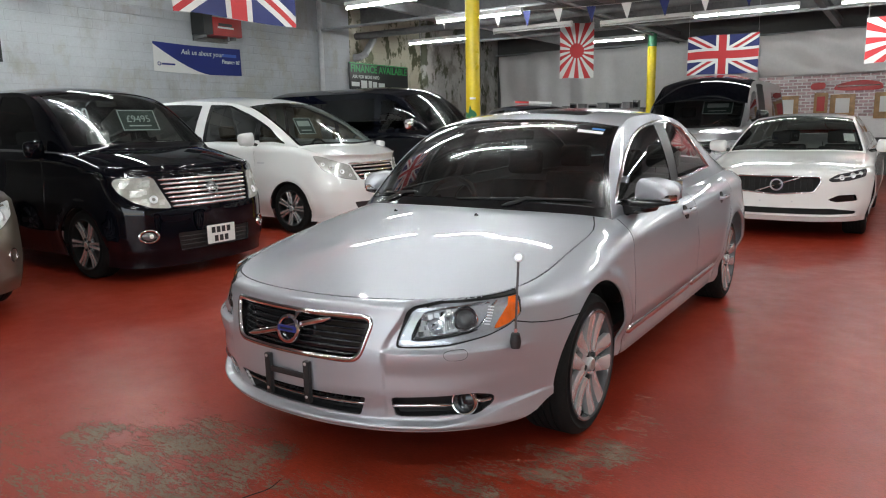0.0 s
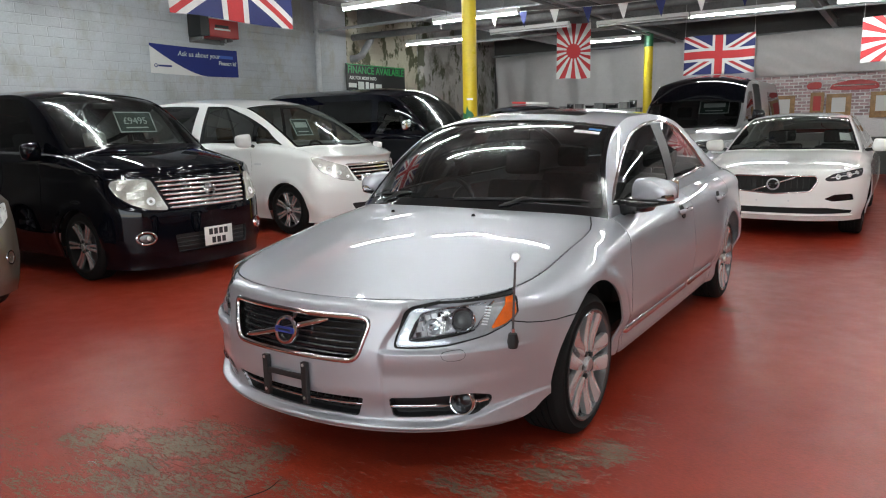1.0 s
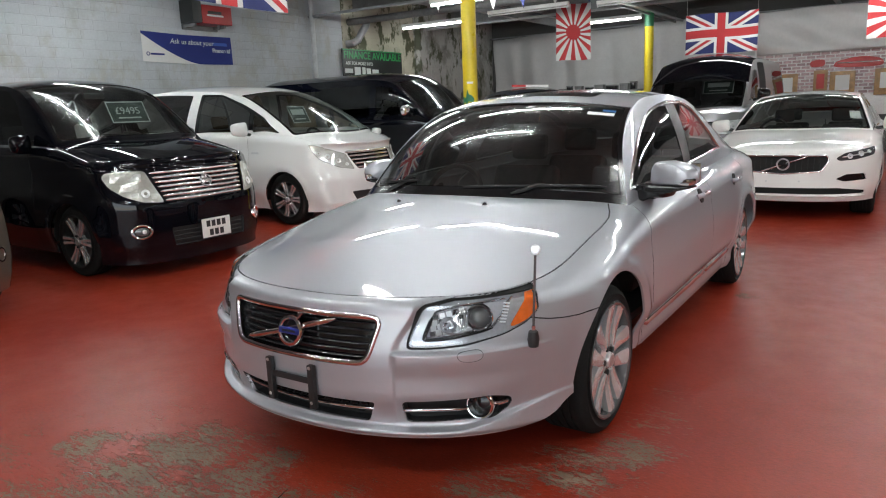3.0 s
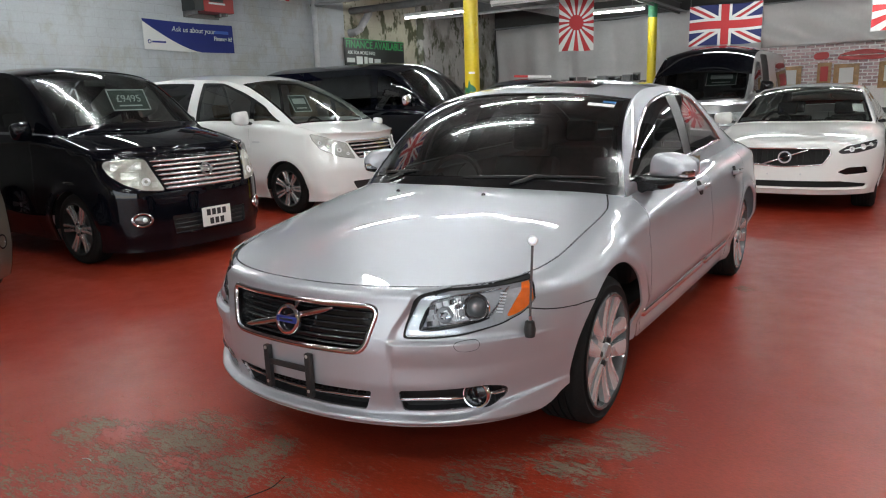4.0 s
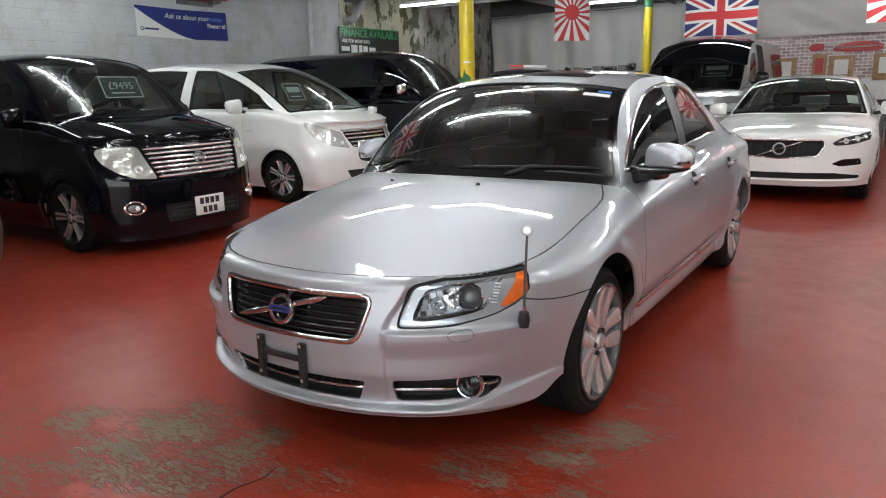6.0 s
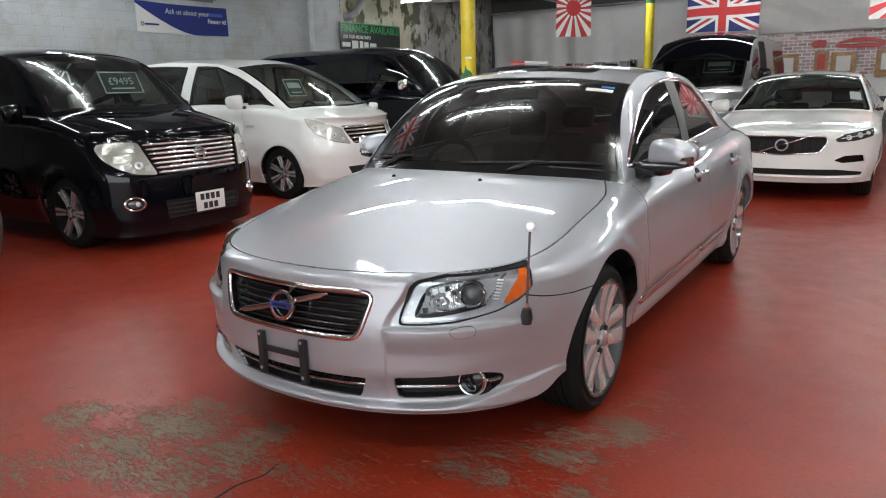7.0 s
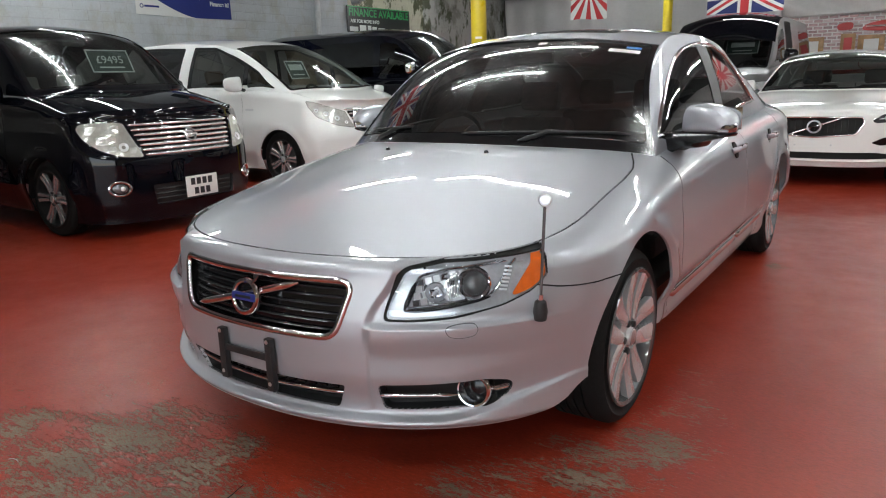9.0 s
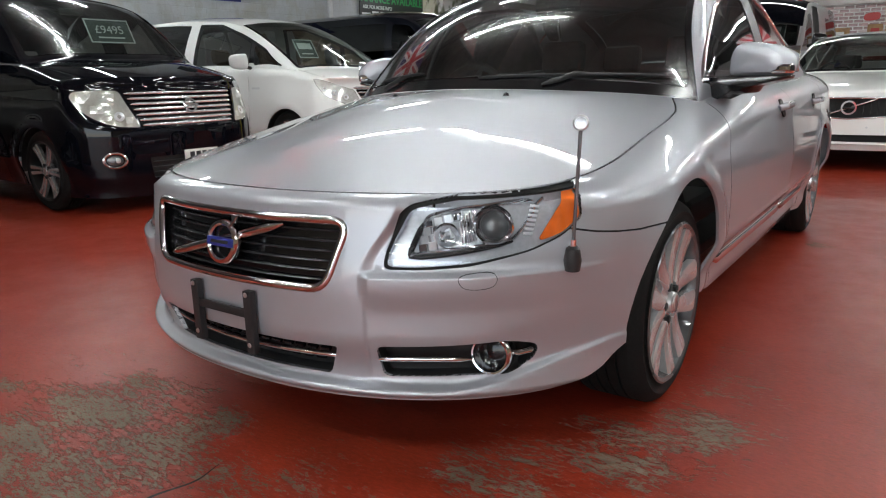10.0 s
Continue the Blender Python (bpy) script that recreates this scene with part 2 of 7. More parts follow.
def cut_surface(f, outer, regions, h, guides=()):
    """Cuts a surface f(u, v) along outlines. Regions are (name, outline), the first that holds a place owns it; the rest is 'rest'."""
    from mathutils.geometry import delaunay_2d_cdt
    verts, edges = [], []
    polys = [dense(outer, h)] + [dense(p, h) for _, p in regions]
    for p in polys:
        k = len(verts)
        verts += p
        edges += [(k + i, k + (i + 1) % len(p)) for i in range(len(p))]
    for ln in guides:
        k = len(verts)
        verts += [tuple(q) for q in ln]
        edges += [(k + i, k + i + 1) for i in range(len(ln) - 1)]
    lo, hi = np.min(polys[0], 0), np.max(polys[0], 0)
    g = np.stack(np.meshgrid(np.arange(lo[0] + h / 2, hi[0], h), np.arange(lo[1] + h / 2, hi[1], h)), -1).reshape(-1, 2)
    g = g[inside(polys[0], g)]
    verts += [tuple(q) for q in g]
    res = delaunay_2d_cdt([Vector(v) for v in verts], edges, [], 0, 1e-6)
    uv = np.array([tuple(v) for v in res[0]])
    tri = np.array([t for t in res[2] if len(t) == 3])
    mid = uv[tri].mean(1)
    ok = inside(polys[0], mid)
    owner = np.full(len(tri), -1)
    for k in range(len(regions) - 1, -1, -1):
        owner[inside(polys[k + 1], mid)] = k
    e = 0.002
    P = f(uv[:, 0], uv[:, 1])
    N = np.cross(f(uv[:, 0] + e, uv[:, 1]) - f(uv[:, 0] - e, uv[:, 1]), f(uv[:, 0], uv[:, 1] + e) - f(uv[:, 0], uv[:, 1] - e))
    N /= np.maximum(np.linalg.norm(N, axis=1), 1e-12)[:, None]
    out = {}
    for k in range(-1, len(regions)):
        out["rest" if k < 0 else regions[k][0]] = (P, N, tri[ok & (owner == k)])
    return out


def skin(name, piece, mat, parent, label="", out=1.0, sunk=0.0, wall=0.0, wall_down=False):
    """A mesh from one piece of a cut surface: sunk below it, with a wall round its edge. out: which way its normals look."""
    P, N, tri = piece
    if len(tri) == 0:
        return None
    used, inv = np.unique(tri, return_inverse=True)
    tri = inv.reshape(-1, 3)
    n = N[used] * out
    p = P[used] - n * sunk
    # orient
    a = p[tri]
    fn = np.cross(a[:, 1] - a[:, 0], a[:, 2] - a[:, 0])
    flip = (fn * n[tri].mean(1)).sum(1) < 0
    tri[flip] = tri[flip][:, ::-1]
    verts, faces, normals = [p], [tri], [n]
    if wall:
        ed = np.concatenate([tri[:, [0, 1]], tri[:, [1, 2]], tri[:, [2, 0]]])
        key = np.sort(ed, 1)
        _, idx, cnt = np.unique(key, axis=0, return_index=True, return_counts=True)
        rim = ed[idx[cnt == 1]]
        k = len(p)
        hi = p if wall_down else p + n * wall
        lo = p - n * wall if wall_down else p
        verts += [hi, lo]
        m = len(p)
        o = 0 if wall_down else k
        faces_q = np.stack([rim[:, 1] + o, rim[:, 0] + o, rim[:, 0] + k + m, rim[:, 1] + k + m], 1)
        if not wall_down:
            faces_q = faces_q[:, ::-1]
    me = bpy.data.meshes.new(name)
    fl = [tuple(int(i) for i in t) for t in tri]
    if wall:
        fl += [tuple(int(i) for i in t) for t in faces_q]
    V = np.concatenate(verts)
    me.from_pydata([tuple(map(float, v)) for v in V], [], fl)
    me.polygons.foreach_set("use_smooth", [True] * len(me.polygons))
    nn = np.zeros((len(me.loops), 3))
    vi = np.zeros(len(me.loops), int)
    me.loops.foreach_get("vertex_index", vi)
    full = np.concatenate([n] + ([n * 0, n * 0] if wall else []))
    nn = full[vi]
    nn[3 * len(tri):] = 0
    me.normals_split_custom_set([tuple(map(float, v)) for v in nn])
    return link_mesh(name, me, mat, parent, label)

# ---- vehicles: a ring of bodywork round the plan, a bonnet, a roof with its screens, and the sides of the cabin ----
class Shell:
    def __init__(self, yf, yr, width, front, rear, edge, centre, hood_x, inset, round_z, cant, bow, crown, lower, ya, yc, base, barrel=0.02, rise=((0, 2.0), (1, 2.0)), soft=0.07):
        self.yf, self.yr, self.w, self.base = yf, yr, width / 2, ease(base)
        (fa, fe), (ra, re) = front, rear
        t = np.linspace(0, 1, 700)
        ang = t * math.pi / 2
        hw = self.w
        fx, fy = hw * np.sin(ang) ** (2 / fe), yf + fa - fa * np.cos(ang) ** (2 / fe)
        rx, ry = hw * np.cos(ang) ** (2 / re), yr - ra + ra * np.sin(ang) ** (2 / re)
        ys = np.linspace(yf + fa, yr - ra, 400)[1:-1]
        xs = np.full(len(ys), hw)
        x, y = np.concatenate([fx, xs, rx]), np.concatenate([fy, ys, ry])
        x = x * (1 - barrel * ((y - (yf + yr) / 2) / ((yr - yf) / 2)) ** 2)
        a = np.concatenate([[0], np.cumsum(np.hypot(np.diff(x), np.diff(y)))])
        self.S = a[-1]
        g = np.linspace(0, self.S, 1600)
        x, y = np.interp(g, a, x), np.interp(g, a, y)
        k = np.ones(15) / 15
        xp, yp = np.concatenate([-x[7:0:-1], x, -x[-2:-9:-1]]), np.concatenate([y[7:0:-1], y, y[-2:-9:-1]])
        self.g, self.x, self.y = g, np.convolve(xp, k, "valid"), np.convolve(yp, k, "valid")
        tx, ty = np.gradient(self.x, g), np.gradient(self.y, g)
        ln = np.hypot(tx, ty)
        self.nx, self.ny = ty / ln, -tx / ln
        self.crease = None
        self.edge, self.centre, self.hood_x, self.rise = (ease(q, soft) for q in (edge, centre, hood_x, rise))
        self.lift = None
        self.inset, self.rz, self.lower = ease(inset, soft), ease(round_z, soft), lower
        self.ya, self.yc = ya, yc
        self.ins = self.inset(self.y)
        self.ex, self.ey = self.x - self.nx * self.ins, self.y - self.ny * self.ins
        self.ez = self.H(self.ex, self.ey)
        ea, ec = self.edge_at(ya), self.edge_at(yc)
        kn = [(ya, ea[0], ea[2])] + list(cant) + [(yc, ec[0], ec[2])]
        self.kx, self.kz = ease([(q[0], q[1]) for q in kn], soft), ease([(q[0], q[2]) for q in kn], soft)
        self.bow, self.crown = ease(bow, soft), ease(crown, soft)

    def H(self, x, y):
        q = np.clip(np.abs(x) / self.hood_x(y), 0, 1)
        z = self.edge(y) + (self.centre(y) - self.edge(y)) * (1 - q ** self.rise(y))
        if self.lift is not None:
            z = z + (self.lift(x, y) - z) * step(0.75, 0.45, y)
        if self.crease is not None:
            c = self.crease(y)
            z = z - 0.0016 * step(c - 0.06, c + 0.10, np.abs(x)) * step(0.4, 0.1, y) * step(-0.75, -0.35, y) * (1 - q ** 4)
        return z

    def fair_bonnet(self):
        """Replaces the bonnet by one low polynomial near its knots, so that it is free of waves."""
        k = np.arange(0, len(self.g), 6)
        k = k[self.ey[k] < 0.75]
        ye = self.ey[k]
        yc = np.linspace(self.yf + 0.03, 0.75, 60)
        x = np.concatenate([self.ex[k], 0 * yc, 0.5 * self.ex[k]])
        y = np.concatenate([ye, yc, ye])
        w = np.concatenate([np.full(len(k), 2.0), np.full(60, 1.5), np.full(len(k), 0.25)])
        z = self.H(x, y)
        terms = lambda x, y: np.stack([(x / 0.8) ** i * y ** j for i, j in ((0, 0), (0, 1), (0, 2), (0, 3), (0, 4), (2, 0), (2, 1), (2, 2), (2, 3), (4, 0), (4, 1), (4, 2))], -1)
        c = np.linalg.lstsq(terms(x, y) * w[:, None], z * w, rcond=None)[0]
        self.lift = lambda x, y: terms(np.asarray(x, float), np.asarray(y, float)) @ c
        self.ez = self.H(self.ex, self.ey)

    def s_y(self, y, side=1):
        return float(np.interp(y, self.y, self.g)) * side

    def edge_at(self, y):
        i = np.arange(len(self.g))
        return tuple(float(np.interp(y, self.ey, q)) for q in (self.ex, self.ey, self.ez))

    def front(self, pts):
        """Outline on the nose, from (x, z)."""
        s = np.linspace(0, self.s_y(self.yf + 1.1), 500)
        out = []
        for x, z in pts:
            px = np.maximum.accumulate(self.ring(s, np.full(500, z))[:, 0])
            out.append((float(np.interp(abs(x), px, s)) * (1 if x >= 0 else -1), z))
        return out

    def side(self, pts, side=1):
        """Outline on the flank, from (y, z)."""
        s = np.linspace(0, self.S, 900)
        out = []
        for y, z in pts:
            py = np.maximum.accumulate(self.ring(s, np.full(900, z))[:, 1])
            out.append((float(np.interp(y, py, s)) * side, z))
        return out

    def spot(self, s, z, lift=0.0):
        """A place on the ring with its outward normal."""
        q = lambda a, b: self.ring(np.array([a]), np.array([b]))[0]
        n = np.cross(q(s + 0.003, z) - q(s - 0.003, z), q(s, z + 0.003) - q(s, z - 0.003))
        n /= np.linalg.norm(n)
        return Vector(q(s, z) + n * lift), Vector(n)

    def ring(self, s, v):
        a, sg = np.clip(np.abs(s), 0, self.S), np.where(np.asarray(s) < 0, -1.0, 1.0)
        x, y, nx, ny, ins = (np.interp(a, self.g, q) for q in (self.x, self.y, self.nx, self.ny, self.ins))
        zt, rz = np.interp(a, self.g, self.ez), self.rz(y)
        z0 = zt - rz
        full = 1.12     # the shoulder still rises where it meets the lid
        q = np.clip((v - z0) / rz, 0, 1) * full
        z = np.where(v < z0, v, z0 + rz * np.sin(q) / math.sin(full))
        d0 = self.lower(x, y, -ny, np.minimum(v, z0))
        d = d0 + (ins - d0) * (1 - np.cos(q)) / (1 - math.cos(full))
        return np.stack([(x - nx * d) * sg, y - ny * d, z], -1)

    def ring_outer(self, h=0.04):
        g = np.arange(-self.S, self.S, h)
        zt = np.interp(np.abs(g), self.g, self.ez)
        yb = np.interp(np.abs(g), self.g, self.y)
        return [(float(s), float(z)) for s, z in zip(g, self.base(yb))] + [(float(s), float(z)) for s, z in zip(g[::-1], zt[::-1])]

    def top(self, y, v):
        def raw(y, v):
            b = 1 - v * v
            return self.kx(y) * v, y - self.bow(y) * b, self.kz(y) + self.crown(y) * (1 - np.abs(v) ** 2.2)
        x, yy, z = raw(y, v)
        for y0, reach in ((self.ya, 0.25), (self.yc, -0.25)):
            x0, yy0, z0 = raw(np.full_like(y, y0), v)
            z = z + (self.H(x0, yy0) - z0) * step(1, 0, np.clip((y - y0) / reach, 0, 1))
        return np.stack([x, yy, z], -1)

    def cabin_side(self, side, bulge=0.02):
        def f(y, w):
            bx, bz = np.interp(y, self.ey, self.ex), np.interp(y, self.ey, self.ez)
            kx, kz = self.kx(y), self.kz(y)
            wc = np.clip(w, 0, 1)
            x = bx + (kx - bx) * w + bulge * np.sin(math.pi * wc) * np.clip((kz - bz) / 0.3, 0, 1)
            return np.stack([x * side, y, bz + (kz - bz) * w], -1)
        return f

    def pane(self, pts):
        """Outline of a side window, from (y, z) to the side's own (y, w)."""
        out = []
        for y, z in pts:
            bz, kz = float(np.interp(y, self.ey, self.ez)), float(self.kz(y))
            out.append((y, min(0.97, max(0.0, (z - bz) / max(kz - bz, 1e-3)))))
        return out

    def hood(self, x, y):
        return np.stack([x, y, self.H(x, y)], -1)

    def lid_outline(self, front=True):
        yk = self.ya if front else self.yc
        i = [k for k in range(0, len(self.g), 8) if (self.ey[k] < yk if front else self.ey[k] > yk) and (self.ey[k] < 1.2 if front else self.ey[k] > 1.2)]
        e = [(float(self.ex[k]), float(self.ey[k])) for k in i]
        v = np.linspace(1, -1, 41)
        c = self.top(np.full(41, yk), v)
        c = [(float(p[0]), float(p[1])) for p in c]
        if front:
            return e + c + [(-x, y) for x, y in e[:0:-1]]
        return c[::-1] + e + [(-x, y) for x, y in e[-2::-1]]


def loose(piece):
    """A cut piece in its separate parts, largest first."""
    P, N, tri = piece
    root = np.arange(len(P))

    def find(i):
        while root[i] != i:
            root[i] = root[root[i]]
            i = root[i]
        return i
    for a, b, c in tri:
        ra, rb, rc = find(a), find(b), find(c)
        root[rb] = ra
        root[find(rc)] = ra
    lab = np.array([find(t[0]) for t in tri])
    ids, cnt = np.unique(lab, return_counts=True)
    return [(P, N, tri[lab == i].copy()) for i in ids[np.argsort(-cnt)]]


def panels(piece, paint, car):
    """The bodywork, one mesh for each panel that the seams part."""
    first_ = None
    for k, q in enumerate(loose(piece)):
        ob = skin("body_shell" if k == 0 else "body_panel", q, paint, car, wall=0.012, wall_down=True)
        first_ = first_ or ob
    return first_


def ring_regions(sh, car, regions, paint, h, name="body_shell"):
    """regions: (name, outline, material or None for a hole, sunk, label)."""
    cut = cut_surface(sh.ring, sh.ring_outer(), [(str(i), r[1]) for i, r in enumerate(regions)], h)
    body = panels(cut["rest"], paint, car)
    made = []
    for i, r in enumerate(regions):
        if r[2] is not None:
            made.append(skin(r[0], cut[str(i)], r[2], car, r[4] if len(r) > 4 else "", sunk=r[3], wall=r[3]))
    return body, made


def top_regions(sh, car, regions, paint, h):
    outer = [(sh.ya, -1), (sh.yc, -1), (sh.yc, 1), (sh.ya, 1)]
    f = lambda u, v: sh.top(u, v * 1.0)
    cut = cut_surface(f, outer, [(str(i), r[1]) for i, r in enumerate(regions)], h)
    skin("roof", cut["rest"], paint, car, out=-1.0, wall=0.012, wall_down=True)
    for i, r in enumerate(regions):
        ob = skin(r[0], cut[str(i)], r[2], car, r[4] if len(r) > 4 else "", out=-1.0, sunk=r[3], wall=r[3])
        if ob and "glass" in r[2].name:
            ob.visible_shadow = False


def side_regions(sh, car, regions, paint, h):
    outer = [(y, 0) for y in np.linspace(sh.ya + 0.01, sh.yc - 0.01, 40)] + [(y, 1) for y in np.linspace(sh.yc - 0.01, sh.ya + 0.01, 40)]
    for side in (-1, 1):
        cut = cut_surface(sh.cabin_side(side), outer, [(str(i), r[1]) for i, r in enumerate(regions)], h)
        skin("cabin_side", cut["rest"], paint, car, out=side * 1.0, wall=0.012, wall_down=True)
        for i, r in enumerate(regions):
            ob = skin(r[0], cut[str(i)], r[2], car, r[4] if len(r) > 4 else "", out=side * 1.0, sunk=r[3], wall=r[3])
            if ob and "glass" in r[2].name:
                ob.visible_shadow = False


def lid(sh, car, name, paint, h, front=True, regions=()):
    out = sh.lid_outline(front)
    cut = cut_surface(sh.hood, out, [(str(i), r[1]) for i, r in enumerate(regions)], h)
    for k, q in enumerate(loose(cut["rest"])):
        skin(name if k == 0 else "wing_corner", q, paint, car, wall=0.01, wall_down=True)
    for i, r in enumerate(regions):
        skin(r[0], cut[str(i)], r[2], car, r[4] if len(r) > 4 else "", sunk=r[3], wall=r[3])


def bead(points, normals, w, h, sides=8, bm=None, taper=True):
    """A half-round strip lying on a surface."""
    b = bmesh.new()
    P = [Vector(p) for p in points]
    rows = []
    n = len(P)
    for i in range(n):
        d = (P[min(i + 1, n - 1)] - P[max(i - 1, 0)]).normalized()
        c = d.cross(normals[i]).normalized()
        k = 1.0
        if taper and (i == 0 or i == n - 1):
            k = 0.35
        rows.append([b.verts.new(P[i] + c * (w / 2 * k * math.cos(math.pi * j / sides)) + normals[i] * (h * k * math.sin(math.pi * j / sides) - 0.002)) for j in range(sides + 1)])
    for q0, q1 in zip(rows, rows[1:]):
        for j in range(sides):
            b.faces.new((q0[j], q0[j + 1], q1[j + 1], q1[j]))
        b.faces.new((q0[0], q1[0], q1[-1], q0[-1]))
    b.faces.new(rows[0])
    b.faces.new(rows[-1][::-1])
    return joined(bm, b)


def ring_bead(sh, line, w, h, lift=0.0, closed=False, tilt=0.0):
    """A strip along a line of (s, z) on the ring."""
    if closed:
        line = list(line) + [line[0], line[1]]
    line = dense_line(line, 0.03)
    q = [sh.spot(s, z, lift) for s, z in line]
    return bead([p for p, _ in q], [(n + Vector((0, 0, tilt))).normalized() for _, n in q], w, h, taper=not closed)


def dense_line(line, h):
    out = [tuple(line[0])]
    for a, b in zip(line, line[1:]):
        k = max(1, int(math.hypot(b[0] - a[0], b[1] - a[1]) / h))
        out += [(a[0] + (b[0] - a[0]) * j / k, a[1] + (b[1] - a[1]) * j / k) for j in range(1, k + 1)]
    return out


def surface_bead(f, line, w, h, out=1.0, lift=0.0, step_h=0.04):
    """A strip along a line of (u, v) on any surface."""
    e = 0.003
    pts, nor = [], []
    for u, v in dense_line(line, step_h):
        q = lambda a, b: f(np.array([a]), np.array([b]))[0]
        n = np.cross(q(u + e, v) - q(u - e, v), q(u, v + e) - q(u, v - e))
        n = n / np.linalg.norm(n) * out
        pts.append(Vector(q(u, v) + n * lift))
        nor.append(Vector(n))
    return bead(pts, nor, w, h)


def frame_at(p, n, up=(0, 0, 1)):
    """A pose at p whose z looks along n and whose y is up."""
    z = n.normalized()
    x = Vector(up).cross(z).normalized()
    y = z.cross(x)
    return Matrix.Translation(p) @ Matrix((x, y, z)).transposed().to_4x4()


def mirrored(pts):
    return [(-a, b) for a, b in pts]


def wheel(car, x, y, R, rim, width, side, spokes, paint, style="twin", barrel=None):
    """Tyre with rim, disc and hub; side is the way the rim faces."""
    w = width
    prof = [(rim - 0.004, 0), (rim + 0.012, 0.004), (rim + 0.03, 0.001), (R - 0.035, -0.002), (R - 0.014, 0.010), (R - 0.004, 0.024)]
    n = 5
    for k in range(n):
        a, b = 0.03 + (w - 0.06) * k / n, 0.03 + (w - 0.06) * (k + 1) / n
        prof += [(R, a + 0.004), (R, b - 0.004), (R - 0.007, b - 0.003), (R - 0.007, b + 0.003)]
    prof += [(R - 0.004, w - 0.024), (R - 0.03, w), (rim + 0.02, w - 0.002), (rim - 0.004, w)]
    prof = [(r, -a) for r, a in prof]
    bm = lathe(prof, 64, closed=True)
    tyre = part("wheel", bm, RUBBER, car, "black tyre on its wheel", sharp=50)
    tyre.matrix_local = pose(x, y, R) @ pose(0, 0, 0, 0, 0, 0 if side > 0 else 180)
    bm = lathe([(rim - 0.004, -0.002), (rim + 0.006, 0.004), (rim, 0.008), (rim - 0.012, 0.002), (rim - 0.02, -0.03), (rim - 0.03, -w + 0.02), (rim - 0.004, -w)], 64, closed=True)
    part("rim", bm, barrel or paint, tyre)
    part("brake_disc", lathe([(0.05, -0.075), (rim * 0.72, -0.075), (rim * 0.72, -0.095), (0.05, -0.095)], 40, closed=True), DISC, tyre)
    part("wheel_back", lathe([(0.0, -0.12), (rim - 0.02, -0.12), (rim - 0.02, -0.135), (0.0, -0.135)], 32), GAP, tyre)
    hub = lathe([(0.001, 0.004), (0.03, 0.004), (0.034, 0.0), (0.036, -0.012), (0.075, -0.022), (0.08, -0.05), (0.001, -0.05)], 32)
    part("hub", hub, paint, tyre)
    part("centre_cap", lathe([(0.001, 0.008), (0.026, 0.007), (0.029, 0.004), (0.029, 0.0), (0.001, 0.0)], 24), SATIN, tyre)
    for k in range(spokes):
        for off in ((-0.13, 0.13) if style == "twin" else (0.0,)):
            a = 2 * math.pi * k / spokes
            b = bmesh.new()
            rows = []
            r_in, r_out = 0.062, rim - 0.010
            for j in range(7):
                t = j / 6
                r = r_in + (r_out - r_in) * t
                wide = 1.2 if spokes == 5 else 0.55
                ang = a + math.copysign(math.asin(min(0.9, (0.026 + 0.020 * t) * wide / r)), off) * (style == "twin")
                hw = (0.020 + 0.011 * t) * wide if style == "twin" else (0.020 + 0.016 * t)
                z = 0.003 - 0.006 * math.sin(math.pi * min(1, t * 1.1)) - 0.010 * (1 - t)
                c, s = math.cos(ang), math.sin(ang)
                ring = []
                for dx, dw in ((-0.028, -1.0), (-0.004, -1.0), (0.0, -0.72), (0.0, 0.72), (-0.004, 1.0), (-0.028, 1.0)):
                    ring.append(b.verts.new((z + dx, r * c - dw * hw * s, r * s + dw * hw * c)))
                rows.append(ring)
            for q0, q1 in zip(rows, rows[1:]):
                for i in range(6):
                    b.faces.new((q0[i], q0[(i + 1) % 6], q1[(i + 1) % 6], q1[i]))
            b.faces.new(rows[0])
            b.faces.new(rows[-1])
            part("spoke", b, paint, tyre)
    for k in range(5):
        a = 2 * math.pi * (k + 0.5) / 5
        part("wheel_nut", moved(lathe([(0.001, 0.004), (0.011, 0.004), (0.0135, 0.001), (0.0135, -0.015), (0.001, -0.015)], 10), Matrix.Translation((-0.008, 0.054 * math.cos(a), 0.054 * math.sin(a)))), GAP, tyre)
    return tyre


def wheel_well(car, x, y, z, r, depth, side):
    """The dark liner inside a wheel arch."""
    b = bmesh.new()
    n = 28
    rows = []
    for xx in (x - 0.02, x - depth):
        rows.append([b.verts.new((xx * side, y + r * math.cos(math.pi * (k / (n - 1) * 1.04 - 0.02)), z + r * math.sin(math.pi * (k / (n - 1) * 1.04 - 0.02)))) for k in range(n)])
    for k in range(n - 1):
        b.faces.new((rows[0][k], rows[0][k + 1], rows[1][k + 1], rows[1][k]))
    b.faces.new(rows[1])
    part("wheel_well", b, GAP, car)


def ellipsoid_shape(outline, depth, power=2.4, rings=8):
    """A rounded casing: an outline in (x, z) swollen along y."""
    b = bmesh.new()
    o = np.array(outline)
    c = o.mean(0)
    rows = []
    for j in range(rings + 1):
        t = -1 + 2 * j / rings
        k = max(0.02, (1 - abs(t) ** power)) ** (1 / power)
        rows.append([b.verts.new((c[0] + (p[0] - c[0]) * k, t * depth / 2, c[1] + (p[1] - c[1]) * k)) for p in o])
    m = len(o)
    for q0, q1 in zip(rows, rows[1:]):
        for i in range(m):
            b.faces.new((q0[i], q0[(i + 1) % m], q1[(i + 1) % m], q1[i]))
    b.faces.new(rows[0])
    b.faces.new(rows[-1])
    return b


